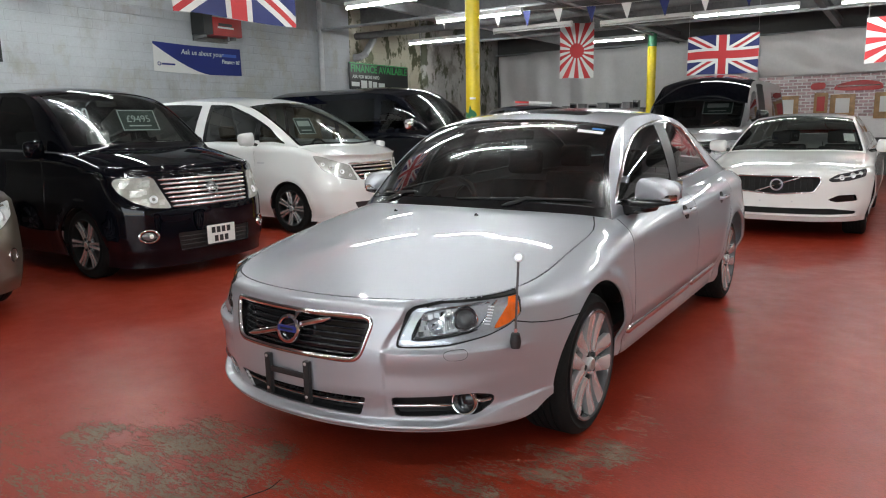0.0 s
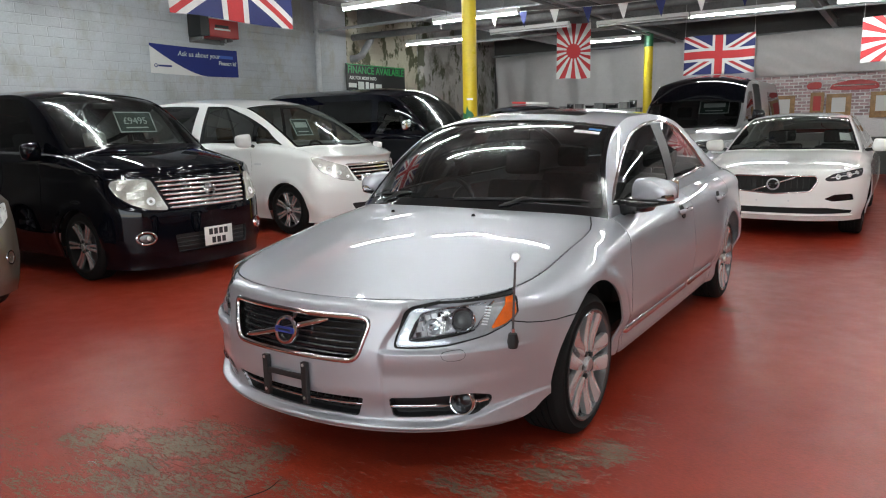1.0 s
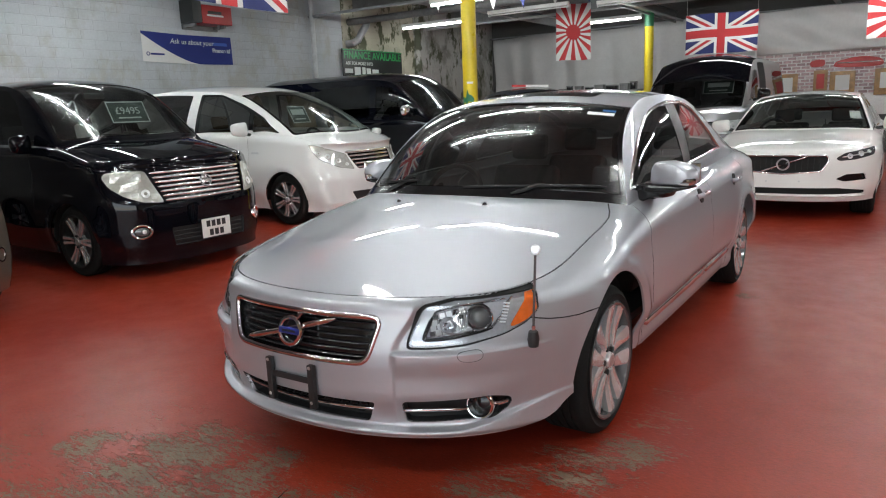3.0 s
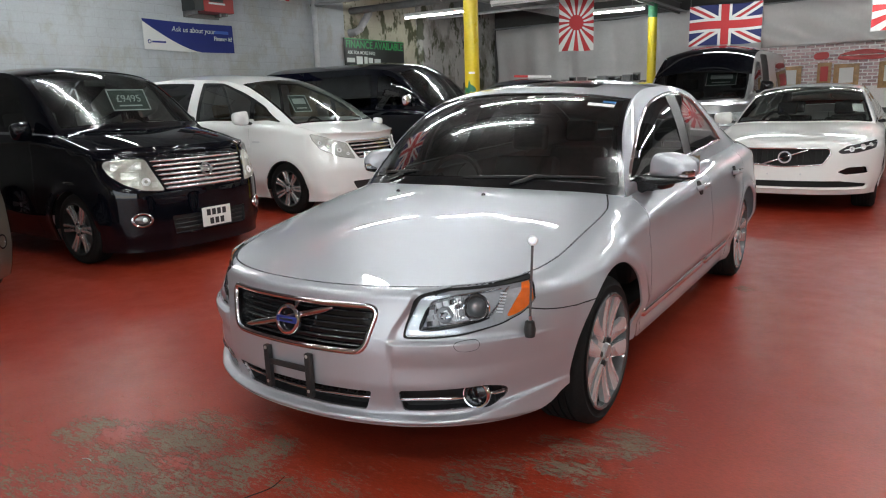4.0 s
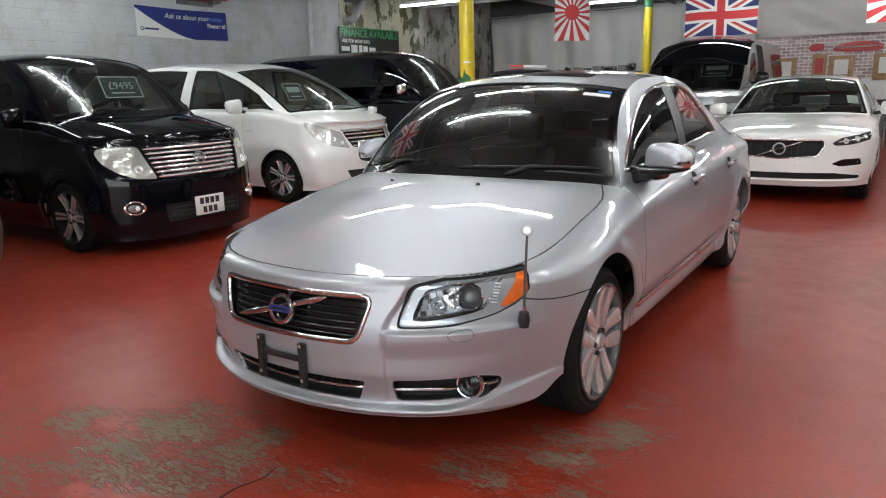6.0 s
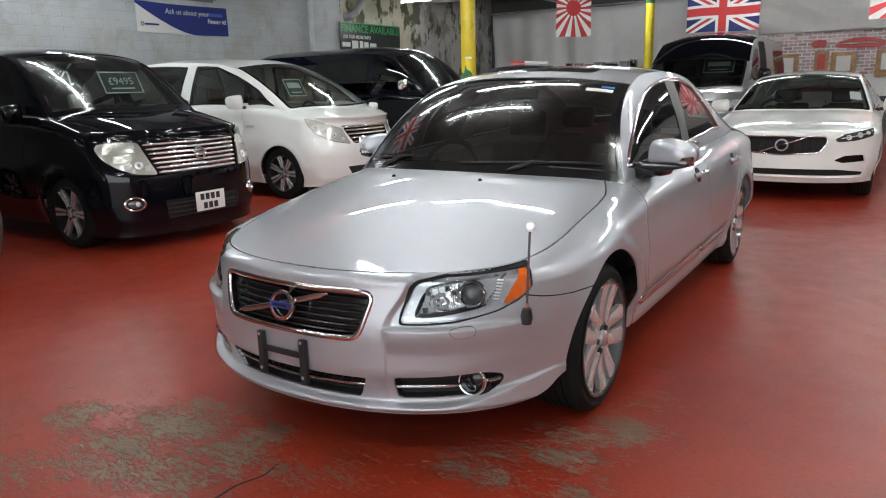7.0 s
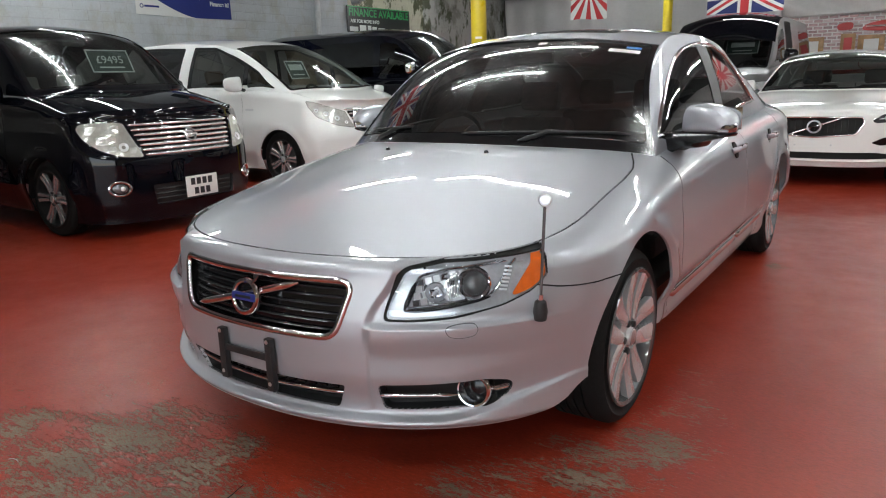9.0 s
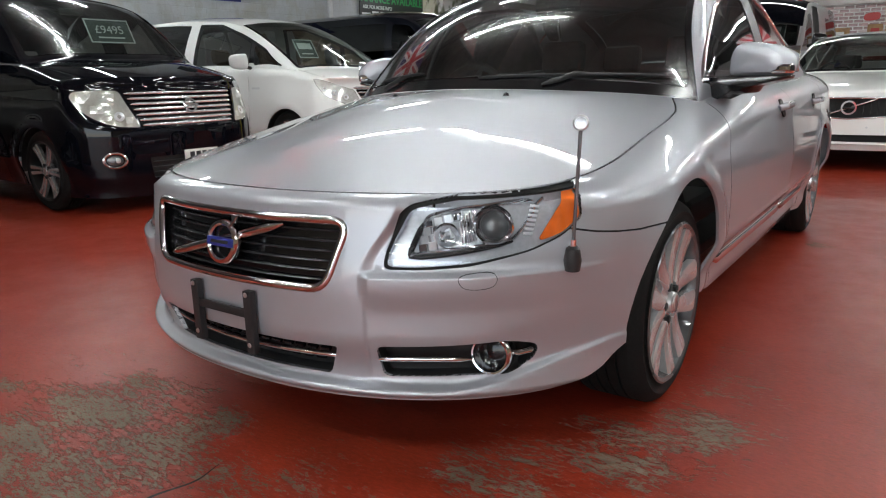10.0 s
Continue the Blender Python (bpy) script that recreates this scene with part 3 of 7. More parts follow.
def seat(car, x, y, z, mat, back=0.62, label=""):
    s = part("seat", box(x - 0.25, y - 0.25, z, x + 0.25, y + 0.25, z + 0.14, 0.05, 3), mat, car, label)
    b = box(-0.24, -0.06, 0, 0.24, 0.06, back, 0.05, 3)
    part("backrest", moved(b, pose(x, y + 0.27, z + 0.08, -16)), mat, s)
    b = box(-0.13, -0.045, 0, 0.13, 0.045, 0.18, 0.04, 3)
    part("headrest", moved(b, pose(x, y + 0.47, z + 0.10 + back, -10)), mat, s)
    return s


def cabin(car, w, y0, y1, zd, wheel_x, mat, seats, floor=0.25):
    """Floor, dashboard, steering wheel and seats."""
    part("floor_pan", box(-w, y0 - 0.6, floor - 0.05, w, y1, floor, 0.01), GAP, car)
    d = box(-w, y0 + 0.02, zd - 0.35, w, y0 + 0.38, zd, 0.05, 3)
    box(-w * 0.8, y0 - 0.22, zd - 0.3, w * 0.8, y0 + 0.1, zd - 0.02, 0.03, 2, d)
    part("dashboard", d, TRIM_DARK, car)
    st = lathe([(0.165, 0.0), (0.185, 0.014), (0.2, 0.0), (0.185, -0.014)], 32, axis="y", closed=True)
    box(-0.16, -0.01, -0.02, 0.16, 0.012, 0.02, 0.008, 2, st)
    part("steering_wheel", moved(st, pose(wheel_x, y0 + 0.42, zd - 0.04, -22)), TRIM_DARK, car)
    for x, y in seats:
        seat(car, x, y, floor + 0.05, mat)

# ---- the silver saloon ----
def prow_edge(z):
    """Where the prow's fold runs, leaning outwards up to the bonnet's corner."""
    return 0.416 + 0.088 * step(0.55, 0.735, z)


def lip_line(ax):
    """The fold over the front lip, rising towards the wheels."""
    return 0.278 + 0.080 * step(0.60, 0.92, ax)


def s80_lower(x, y, fw, z):
    """How far the flank lies inside the plan, by height."""
    front = np.clip(fw, 0, 1)
    nose = step(0.06, 0.62, front) * (y < 1)
    ahead = step(-0.05, -0.32, y)
    side = (0.062 * step(0.46, 0.30, z) + 0.02 * step(0.27, 0.19, z)) * (1 - 0.85 * ahead) + 0.03 * step(0.60, 0.97, z)
    side = side - 0.006 * np.exp(-((z - 0.60) / 0.10) ** 2)
    for yw in (0.0, 2.835):
        r = np.hypot(y - yw, z - 0.327)
        side = side - 0.014 * np.exp(-((r - 0.392) / 0.045) ** 2) * step(0.16, 0.30, z)
        side = side - 0.020 * step(0.52, 0.40, r) * step(0.46, 0.30, z) * step(0.25, 0.0, y - yw) * (1 - ahead)
    ax = np.abs(x)
    xb, zl = prow_edge(z), lip_line(ax)
    out = step(xb - 0.012, xb + 0.022, ax)
    lamp = 0.016 * step(0.553, 0.568, z) * step(0.88, 0.74, ax) + 0.060 * step(0.55, 0.77, z) * (1 - 0.55 * step(0.72, 0.88, ax))
    nose_d = lamp * out + 0.035 * step(0.50, 0.75, z) * (1 - out)
    shelf = -0.008 * out * step(0.80, 0.60, ax) * step(0.45, 0.535, z) * step(0.568, 0.551, z)
    pane = 0.006 * step(0.412, 0.424, ax) * step(0.53, 0.46, z) * step(0.25, 0.32, z) - 0.01
    side_fade = 1 - 0.78 * step(0.60, 0.93, ax)
    chin = (0.030 * step(zl + 0.13, zl + 0.004, z) - 0.036 * step(zl + 0.004, zl - 0.012, z)) * side_fade + 0.014 * step(0.262, 0.244, z)
    fr = nose_d + shelf + pane + chin + 0.012
    tail = 0.03 * step(0.55, 0.30, z) + 0.05 * step(0.6, 0.95, z)
    back = step(3.0, 3.5, y)
    return (side * (1 - nose) + fr * nose) * (1 - back) + (side * 0.6 + tail * 0.5) * back


S80 = Shell(
    yf=-0.985, yr=3.865, width=1.86, front=(0.82, 2.2), rear=(0.75, 2.4),
    edge=[(-0.98, 0.665), (-0.80, 0.706), (-0.668, 0.719), (-0.564, 0.733), (-0.448, 0.746), (-0.324, 0.762), (-0.1, 0.805), (0.3, 0.88), (0.8, 0.925), (1.6, 0.945), (2.5, 0.965), (3.1, 0.985), (3.9, 0.98)],
    centre=[(-0.98, 0.708), (-0.9, 0.739), (-0.84, 0.757), (-0.6, 0.817), (-0.3, 0.885), (0.0, 0.938), (0.3, 0.97), (0.8, 0.985), (2.5, 1.0), (3.2, 1.04), (3.9, 1.01)],
    hood_x=[(-0.98, 0.485), (-0.8, 0.525), (-0.755, 0.55), (-0.668, 0.66), (-0.564, 0.735), (-0.448, 0.788), (-0.324, 0.812), (0.3, 0.815), (1.5, 0.80), (3.0, 0.76), (3.9, 0.7)], rise=((-0.98, 6.0), (-0.8, 5.0), (-0.6, 3.2), (-0.2, 2.8), (0.4, 2.6), (3.9, 2.5)),
    inset=[(-0.98, 0.085), (-0.75, 0.10), (-0.5, 0.115), (-0.2, 0.13), (0.4, 0.135), (1.2, 0.13), (2.8, 0.14), (3.4, 0.18), (3.9, 0.1)],
    round_z=[(-0.98, 0.03), (-0.7, 0.035), (-0.4, 0.07), (0.0, 0.12), (1.0, 0.13), (3.0, 0.13), (3.9, 0.06)],
    cant=[(0.70, 0.69, 1.17), (1.03, 0.625, 1.355), (1.3, 0.605, 1.415), (1.75, 0.595, 1.43), (2.2, 0.59, 1.405), (2.7, 0.60, 1.29), (3.1, 0.64, 1.12)],
    bow=[(0.3, 0.30), (1.0, 0.16), (1.6, 0.0), (2.4, -0.10), (3.35, -0.18)], crown=[(0.3, 0.03), (0.8, 0.05), (1.3, 0.055), (2.2, 0.06), (3.35, 0.02)],
    lower=s80_lower, ya=0.48, yc=3.35, base=[(-0.98, 0.242), (-0.66, 0.245), (-0.52, 0.268), (-0.40, 0.325), (-0.3, 0.33), (0, 0.28), (0.36, 0.25), (0.55, 0.22), (2.4, 0.215), (2.8, 0.25), (3.9, 0.26)])

S80.fair_bonnet()
S80.crease = ease([(-0.98, 0.19), (-0.6, 0.235), (-0.3, 0.30), (0.0, 0.40), (0.35, 0.52)])
S80.ez = S80.H(S80.ex, S80.ey)
saloon = thing("saloon_car", "silver executive saloon with chrome grille and slim flag mast", "car")


def s80_lamp(sh, car, piece, sd):
    """A headlamp: bright bowl, dark bezel, projector and indicator under a clear cover."""
    lamp = skin("headlamp", piece, LAMP_BOWL, car, "clear headlamp with an amber outer end", sunk=0.028, wall=0.028)
    cover = skin("cover", piece, CLEAR, lamp, "clear lens", sunk=0.001)
    cover.visible_shadow = False
    def put(name, x, z, bm, mat, lift, label=""):
        (s, zz), = sh.front([(x * sd, z)])
        p, n = sh.spot(s, zz, lift)
        part(name, moved(bm, frame_at(p, n)), mat, lamp, label)
    loop = lambda q, r: sh.front([(a * sd, b) for a, b in rounded(q, r, 4)])
    tray = [(0.508, 0.606), (0.526, 0.694), (0.63, 0.718), (0.722, 0.736), (0.722, 0.69), (0.700, 0.632)]
    part("bezel", ring_bead(sh, loop(tray, 0.012), 0.011, 0.010, -0.020, True), CHROME, lamp)
    sill = sh.front([((0.506 + 0.194 * j / 8) * sd, 0.599 + 0.030 * (j / 8) ** 1.6) for j in range(9)])
    part("shadow_line", ring_bead(sh, sill, 0.013, 0.008, -0.013), GLOSS_BLACK, lamp)
    blade = sh.front([((0.505 + 0.016 * j / 5) * sd, 0.602 + 0.076 * j / 5) for j in range(6)])
    part("dark_blade", ring_bead(sh, blade, 0.015, 0.008, -0.013), GLOSS_BLACK, lamp)
    put("projector", 0.658, 0.668, lathe([(0.032, 0.002), (0.036, 0.010), (0.041, 0.003), (0.044, 0.010), (0.049, 0.006), (0.051, -0.012), (0.032, -0.012)], 40, axis="z", closed=True), CHROME, -0.016)
    put("projector_lens", 0.658, 0.668, lathe([(0.001, 0.014), (0.014, 0.013), (0.025, 0.008), (0.032, 0.0), (0.001, 0.0)], 32, axis="z"), LENS_GREY, -0.014, "grey projector lens")
    # faceted reflector round the main beam
    rng = random.Random(5)
    for i in range(5):
        for j in range(4):
            x, z = 0.532 + 0.0185 * i, 0.622 + 0.0185 * j + 0.0045 * i
            b = moved(box(-0.0096, -0.0096, -0.006, 0.0096, 0.0096, 0.0, 0.001, 1), pose(0, 0, 0, rng.uniform(-26, 20), rng.uniform(-26, 26), 8))
            put("reflector_facet", x, z, b, LAMP_SILVER if (i + j) % 3 else CHROME, -0.018)
    put("main_reflector", 0.574, 0.650, lathe([(0.008, -0.012), (0.016, -0.006), (0.026, 0.002), (0.029, 0.005), (0.031, 0.0), (0.008, -0.014)], 28, axis="z", closed=True), CHROME, -0.012)
    put("bulb", 0.576, 0.652, lathe([(0.001, 0.008), (0.005, 0.006), (0.007, 0.0), (0.007, -0.016), (0.001, -0.016)], 12, axis="z"), LAMP_BOWL, -0.012)
    for k in range(6):
        put("reflector_flute", 0.602 + 0.0045 * k, 0.660 + 0.002 * k, box(-0.0016, -0.036, -0.004, 0.0016, 0.036, 0.004, 0.001), CHROME, -0.018)
    for k in range(7):
        z = 0.645 + 0.010 * k
        put("side_flute", 0.722 + 0.02 * (z - 0.645), z, moved(box(-0.011, -0.0028, -0.004, 0.011, 0.0028, 0.003, 0.001), pose(0, 0, 0, 0, 0, -8 * sd)), LAMP_SILVER, -0.014)
    amber = rounded([(0.738, 0.80), (0.757, 0.739), (0.799, 0.713), (0.8075, 0.677), (0.782, 0.642), (0.744, 0.624)], 0.010, 3)
    amber = [(s, min(z, float(np.interp(abs(s), sh.g, sh.ez)) - 0.013)) for s, z in dense(sh.front([(a * sd, b) for a, b in amber]), 0.015)]
    cut = cut_surface(sh.ring, amber, [], 0.012)
    skin("indicator", cut["rest"], AMBER, lamp, "amber indicator", sunk=0.004, wall=0.006, wall_down=True)


def s80_build():
    sh, car = S80, saloon
    R = []
    for yw in (0.0, 2.835):
        for sd in (-1, 1):
            R.append(("arch", sh.side(circle(yw - 0.036 * (yw < 1), 0.330, 0.379 if yw < 1 else 0.358, 60), sd), None))
    grille = rounded([(-0.380, 0.690), (0.380, 0.690), (0.328, 0.510), (-0.328, 0.510)], 0.05, 5)
    R.append(("grille", sh.front(grille), GLOSS_BLACK))
    lamp = rounded([(0.462, 0.577), (0.466, 0.62), (0.490, 0.705), (0.62, 0.74), (0.70, 0.77), (0.757, 0.741), (0.801, 0.715), (0.810, 0.676), (0.782, 0.638), (0.73, 0.606), (0.63, 0.582), (0.54, 0.576)], 0.016, 3)
    seal = rounded([(0.454, 0.570), (0.458, 0.62), (0.482, 0.715), (0.62, 0.75), (0.705, 0.78), (0.758, 0.744), (0.803, 0.717), (0.812, 0.675), (0.785, 0.634), (0.732, 0.602), (0.63, 0.575), (0.54, 0.569)], 0.016, 3)
    under = lambda q, g: [(s, min(z, float(np.interp(abs(s), sh.g, sh.ez)) - g)) for s, z in dense(q, 0.015)]
    for sd in (1, -1):
        R.append(("headlamp%d" % sd, under(sh.front([(a * sd, b) for a, b in lamp]), 0.011), LAMP_SILVER))
    for sd in (1, -1):
        R.append(("lamp_seal", under(sh.front([(a * sd, b) for a, b in seal]), -0.02), GAP, 0.006))
    low = rounded([(-0.345, 0.372), (0.345, 0.372), (0.305, 0.288), (-0.305, 0.288)], 0.012)
    R.append(("lower_intake", sh.front(low), PLASTIC, 0.05))
    fog = rounded([(0.435, 0.378), (0.70, 0.388), (0.748, 0.37), (0.742, 0.335), (0.70, 0.297), (0.435, 0.292)], 0.02)
    for sd in (1, -1):
        R.append(("fog_recess", sh.front([(a * sd, b) for a, b in fog]), PLASTIC, 0.05))
        w = sh.front([(a * sd, b) for a, b in spline([(0.622, 0.556), (0.630, 0.532), (0.655, 0.525), (0.683, 0.531), (0.690, 0.552), (0.672, 0.562), (0.640, 0.562)], 4)])
        R.append(("washer_gap", stroke(w + w[:1], 0.002), LENS_GREY, 0.002))
        R.append(("bumper_seam", stroke(sh.side([(-0.585, 0.652), (-0.52, 0.636), (-0.46, 0.628), (-0.38, 0.622), (-0.26, 0.624)], sd), 0.005), GAP, 0.005))
        R.append(("door_seam", stroke(sh.side([(0.50, 0.24), (0.47, 0.40), (0.44, 0.6), (0.45, 0.75), (0.50, 0.88), (0.52, 0.905)], sd), 0.006), GAP, 0.006))
        R.append(("door_seam", stroke(sh.side([(1.66, 0.24), (1.67, 0.5), (1.685, 0.7), (1.69, 0.80), (1.70, 0.93)], sd), 0.006), GAP, 0.006))
        R.append(("door_seam", stroke(sh.side([(2.36, 0.24), (2.40, 0.42), (2.50, 0.6), (2.66, 0.72), (2.74, 0.85), (2.76, 0.955)], sd), 0.006), GAP, 0.006))
        R.append(("tail_lamp", sh.side(rounded([(3.35, 0.62), (3.32, 0.9), (3.7, 0.9), (3.72, 0.62)], 0.04), sd), RED_LENS, 0.004))
    along = np.arange(-1.5, 1.501, 0.022)
    guides = [[(float(s), z) for s in along] for z in (0.252, 0.545, 0.551, 0.556, 0.561, 0.567)]
    xs_ = np.interp(np.abs(along), sh.g, sh.x)
    for dz in (-0.012, -0.007, -0.002, 0.004, 0.010):
        guides.append([(float(s), float(z)) for s, z in zip(along, lip_line(xs_) + dz)])
    for sd in (-1, 1):
        for dx in (-0.012, -0.004, 0.004, 0.012, 0.022):
            guides.append([(float(np.interp(prow_edge(z) + dx, sh.x[:600], sh.g[:600])) * sd, float(z)) for z in np.arange(0.30, 0.72, 0.015)])
    cut = cut_surface(sh.ring, sh.ring_outer(), [(str(i), r[1]) for i, r in enumerate(R)], 0.021, guides)
    panels(cut["rest"], SILVER, car)
    for i, r in enumerate(R):
        if r[0].startswith("headlamp"):
            s80_lamp(sh, car, cut[str(i)], int(r[0][8:]))
        elif r[0] == "grille":
            g = skin("grille", cut[str(i)], GLOSS_BLACK, car, "black grille with chrome surround and diagonal bar", sunk=0.04, wall=0.04)
        elif r[2] is not None:
            skin(r[0], cut[str(i)], r[2], car, sunk=r[3], wall=r[3])
    # grille: surround, slats, bar and badge
    part("surround", ring_bead(sh, sh.front(rounded([(-0.373, 0.684), (0.373, 0.684), (0.323, 0.517), (-0.323, 0.517)], 0.045, 5)), 0.024, 0.012, -0.004, True, 0.5), CHROME, g, "chrome surround")
    for k in range(6):
        z = 0.535 + 0.0245 * k
        hw = 0.326 + (z - 0.52) / 0.165 * 0.05 - 0.012
        part("slat", ring_bead(sh, sh.front([(-hw + 2 * hw * j / 12, z) for j in range(13)]), 0.007, 0.012, -0.030), SLAT, g)
    bars = [(-0.27, 0.540), (0.19, 0.668)]
    q = [sh.spot(*sh.front([p])[0], -0.010) for p in dense_line(bars, 0.04)]
    part("diagonal_bar", bead([p for p, _ in q], [(n + Vector((0, 0, 0.7))).normalized() for _, n in q], 0.026, 0.014), CHROME, g, "satin chrome diagonal bar")
    p, n = sh.spot(0.0, 0.604, 0.004)
    m = frame_at(p, n)
    part("badge_ring", moved(lathe([(0.041, -0.006), (0.043, 0.008), (0.048, 0.012), (0.056, 0.010), (0.060, 0.002), (0.060, -0.006)], 40, axis="z", closed=True), m), CHROME, g, "chrome ring badge")
    part("badge_back", moved(lathe([(0.001, -0.004), (0.042, -0.004), (0.042, -0.01), (0.001, -0.01)], 32, axis="z"), m), GLOSS_BLACK, g)
    part("badge_band", moved(box(-0.052, -0.012, 0.002, 0.052, 0.012, 0.014, 0.004), m), BLUE_LABEL, g, "dark blue band")
    part("badge_bar", moved(box(-0.034, -0.004, 0.0138, 0.034, 0.004, 0.0146), m), CHROME, g)
    part("badge_arrow", moved(prism([(0.030, 0.036), (0.062, 0.072), (0.036, 0.072), (0.036, 0.064), (0.046, 0.062), (0.024, 0.042)], 0.012, 0.002), m), CHROME, g)
    for k in range(15):
        for j in range(2):
            x = -0.30 + 0.6 * (k + 0.5 * j) / 15
            p, n = sh.spot(*sh.front([(x, 0.307 + 0.022 * j)])[0], -0.046)
            part("mesh_rib", moved(box(-0.014, -0.006, 0, 0.014, 0.006, 0.014, 0.004), frame_at(p, n)), GLOSS_BLACK, car)
    part("intake_strip", ring_bead(sh, sh.front([(-0.335, 0.348)] + [(-0.33 + 0.66 * j / 14, 0.335 - 0.006 * (1 - abs(j - 7) / 7)) for j in range(15)] + [(0.335, 0.34)]), 0.014, 0.008, -0.012, tilt=0.8), CHROME, car, "chrome strip")
    for sd in (1, -1):
        ln = sh.front([((0.42 + 0.21 * j / 8) * sd, 0.338 + 0.004 * math.sin(j / 8 * 3)) for j in range(9)])
        part("fog_strip", ring_bead(sh, ln, 0.015, 0.010, -0.004, tilt=0.8), CHROME, car, "chrome strip")
        p, n = sh.spot(*sh.front([(0.672 * sd, 0.338)])[0], -0.026)
        m = frame_at(p, n.lerp(Vector((0, -1, 0.28)), 0.7))
        f = part("fog_lamp", moved(lathe([(0.040, -0.02), (0.040, 0.022), (0.043, 0.032), (0.047, 0.033), (0.051, 0.027), (0.053, 0.016), (0.053, -0.02)], 36, axis="z", closed=True), m), CHROME, car, "round fog lamp in a chrome ring")
        part("lens", moved(lathe([(0.001, 0.004), (0.02, 0.002), (0.041, -0.006), (0.041, -0.012), (0.001, -0.012)], 24, axis="z"), m), GLOSS_BLACK, f)
        part("bulb", moved(lathe([(0.001, 0.004), (0.007, 0.002), (0.009, -0.004), (0.001, -0.004)], 16, axis="z"), m), SATIN, f)
        q = sh.front([((0.705 + 0.005 * j) * sd, 0.346 + 0.001 * j) for j in range(8)])
        part("fog_strip", ring_bead(sh, q, 0.016, 0.012, -0.004), CHROME, car)
        for y0, y1 in ((0.455, 1.64), (1.675, 2.35)):
            q = sh.side([(y0 + (y1 - y0) * j / 10, 0.350 + 0.004 * (y0 + (y1 - y0) * j / 10)) for j in range(11)], sd)
            part("side_moulding", ring_bead(sh, q, 0.05, 0.018, tilt=0.7), CHROME, car, "chrome strip along the sill")
        for y in (1.44, 2.40):
            p, n = sh.spot(*sh.side([(y, 0.838)], sd)[0], 0.0)
            m = frame_at(p, n)
            h = tube([(-0.085, 0.0, 0.004), (-0.07, 0.002, 0.03), (0.0, 0.004, 0.040), (0.07, 0.002, 0.032), (0.09, 0.0, 0.006)], 0.015, 10)
            part("door_handle", moved(h, m), SILVER, car)
            part("handle_strip", moved(box(-0.07, 0.008, 0.036, 0.07, 0.018, 0.047, 0.004), m), CHROME, car)
            part("handle_cup", moved(lathe([(0.001, 0.002), (0.035, 0.001), (0.042, 0.002), (0.042, -0.01), (0.001, -0.01)], 24, axis="z"), m), GAP, car)
    # number plate bracket
    b = part("plate_bracket", moved(box(-0.100, -1.002, 0.420, 0.104, -0.994, 0.443, 0.002), pose(0, 0, 0)), PLASTIC, car, "bare black plate bracket")
    for x in (-0.104, 0.108):
        part("upright", box(x - 0.014, -1.005, 0.325, x + 0.014, -0.985, 0.494, 0.003), PLASTIC, b)
        for z in (0.485, 0.35):
            part("screw", moved(lathe([(0.001, 0.003), (0.006, 0.002), (0.007, 0.0), (0.001, 0.0)], 10, axis="z"), frame_at(Vector((x, -1.007, z)), Vector((0, -1, 0)))), SATIN, b)
    # flag mast on the bumper's corner
    p, n = sh.spot(*sh.front([(0.80, 0.575)])[0], 0.016)
    base = lathe([(0.001, -0.03), (0.018, -0.025), (0.022, 0.0), (0.017, 0.03), (0.010, 0.036), (0.001, 0.036)], 18, axis="z")
    f = part("flag_mast", moved(base, Matrix.Translation(p)), PLASTIC, car, "slim chrome flag mast on a black foot")
    part("rod", tube([p + Vector((0, 0, 0.03)), p + Vector((0.012, 0.0, 0.315))], 0.0045, 10), LENS_GREY, f)
    part("collar", moved(lathe([(0.001, 0.0), (0.008, 0.0), (0.008, 0.018), (0.001, 0.018)], 12, axis="z"), Matrix.Translation(p + Vector((0, 0, 0.034)))), CHROME, f)
    top = lathe([(0.001, 0.006), (0.015, 0.005), (0.019, 0.0), (0.015, -0.005), (0.001, -0.006)], 24, axis="z")
    part("finial", moved(top, frame_at(p + Vector((0.012, 0, 0.325)), Vector((0.4, -0.8, 0.1)))), SATIN, f)
    part("finial_face", moved(lathe([(0.001, 0.0072), (0.012, 0.0066), (0.013, 0.0052), (0.001, 0.0052)], 20, axis="z"), frame_at(p + Vector((0.012, 0, 0.325)), Vector((0.4, -0.8, 0.1)))), LAMP_BOWL, f)
    # bonnet, boot, roof, screens
    edge = sh.lid_outline(True)
    def jets(x, y):
        z = float(sh.H(np.array([x]), np.array([y]))[0])
        part("washer_jet", moved(lathe([(0.001, 0.012), (0.008, 0.009), (0.011, 0.0), (0.001, 0.0)], 12, axis="z"), pose(x, y, z)), GLOSS_BLACK, car)
    lid(sh, car, "bonnet", SILVER, 0.022, True, [("bonnet_gap", bonnet_gap(edge), GAP, 0.008)])
    for x in (-0.27, 0.23):
        jets(x, 0.10)
    lid(sh, car, "boot_lid", SILVER, 0.05, False)
    ws = rounded([(0.515, -0.97), (0.515, 0.97), (1.03, 0.955), (1.03, -0.955)], 0.02)
    wf = rounded([(0.4815, -0.998), (0.4815, 0.998), (1.06, 0.99), (1.06, -0.99)], 0.008)
    sun = rounded([(1.165, -0.64), (1.165, 0.64), (1.86, 0.62), (1.86, -0.62)], 0.06)
    rw = rounded([(2.45, -0.9), (2.45, 0.9), (3.2, 0.9), (3.2, -0.9)], 0.05)
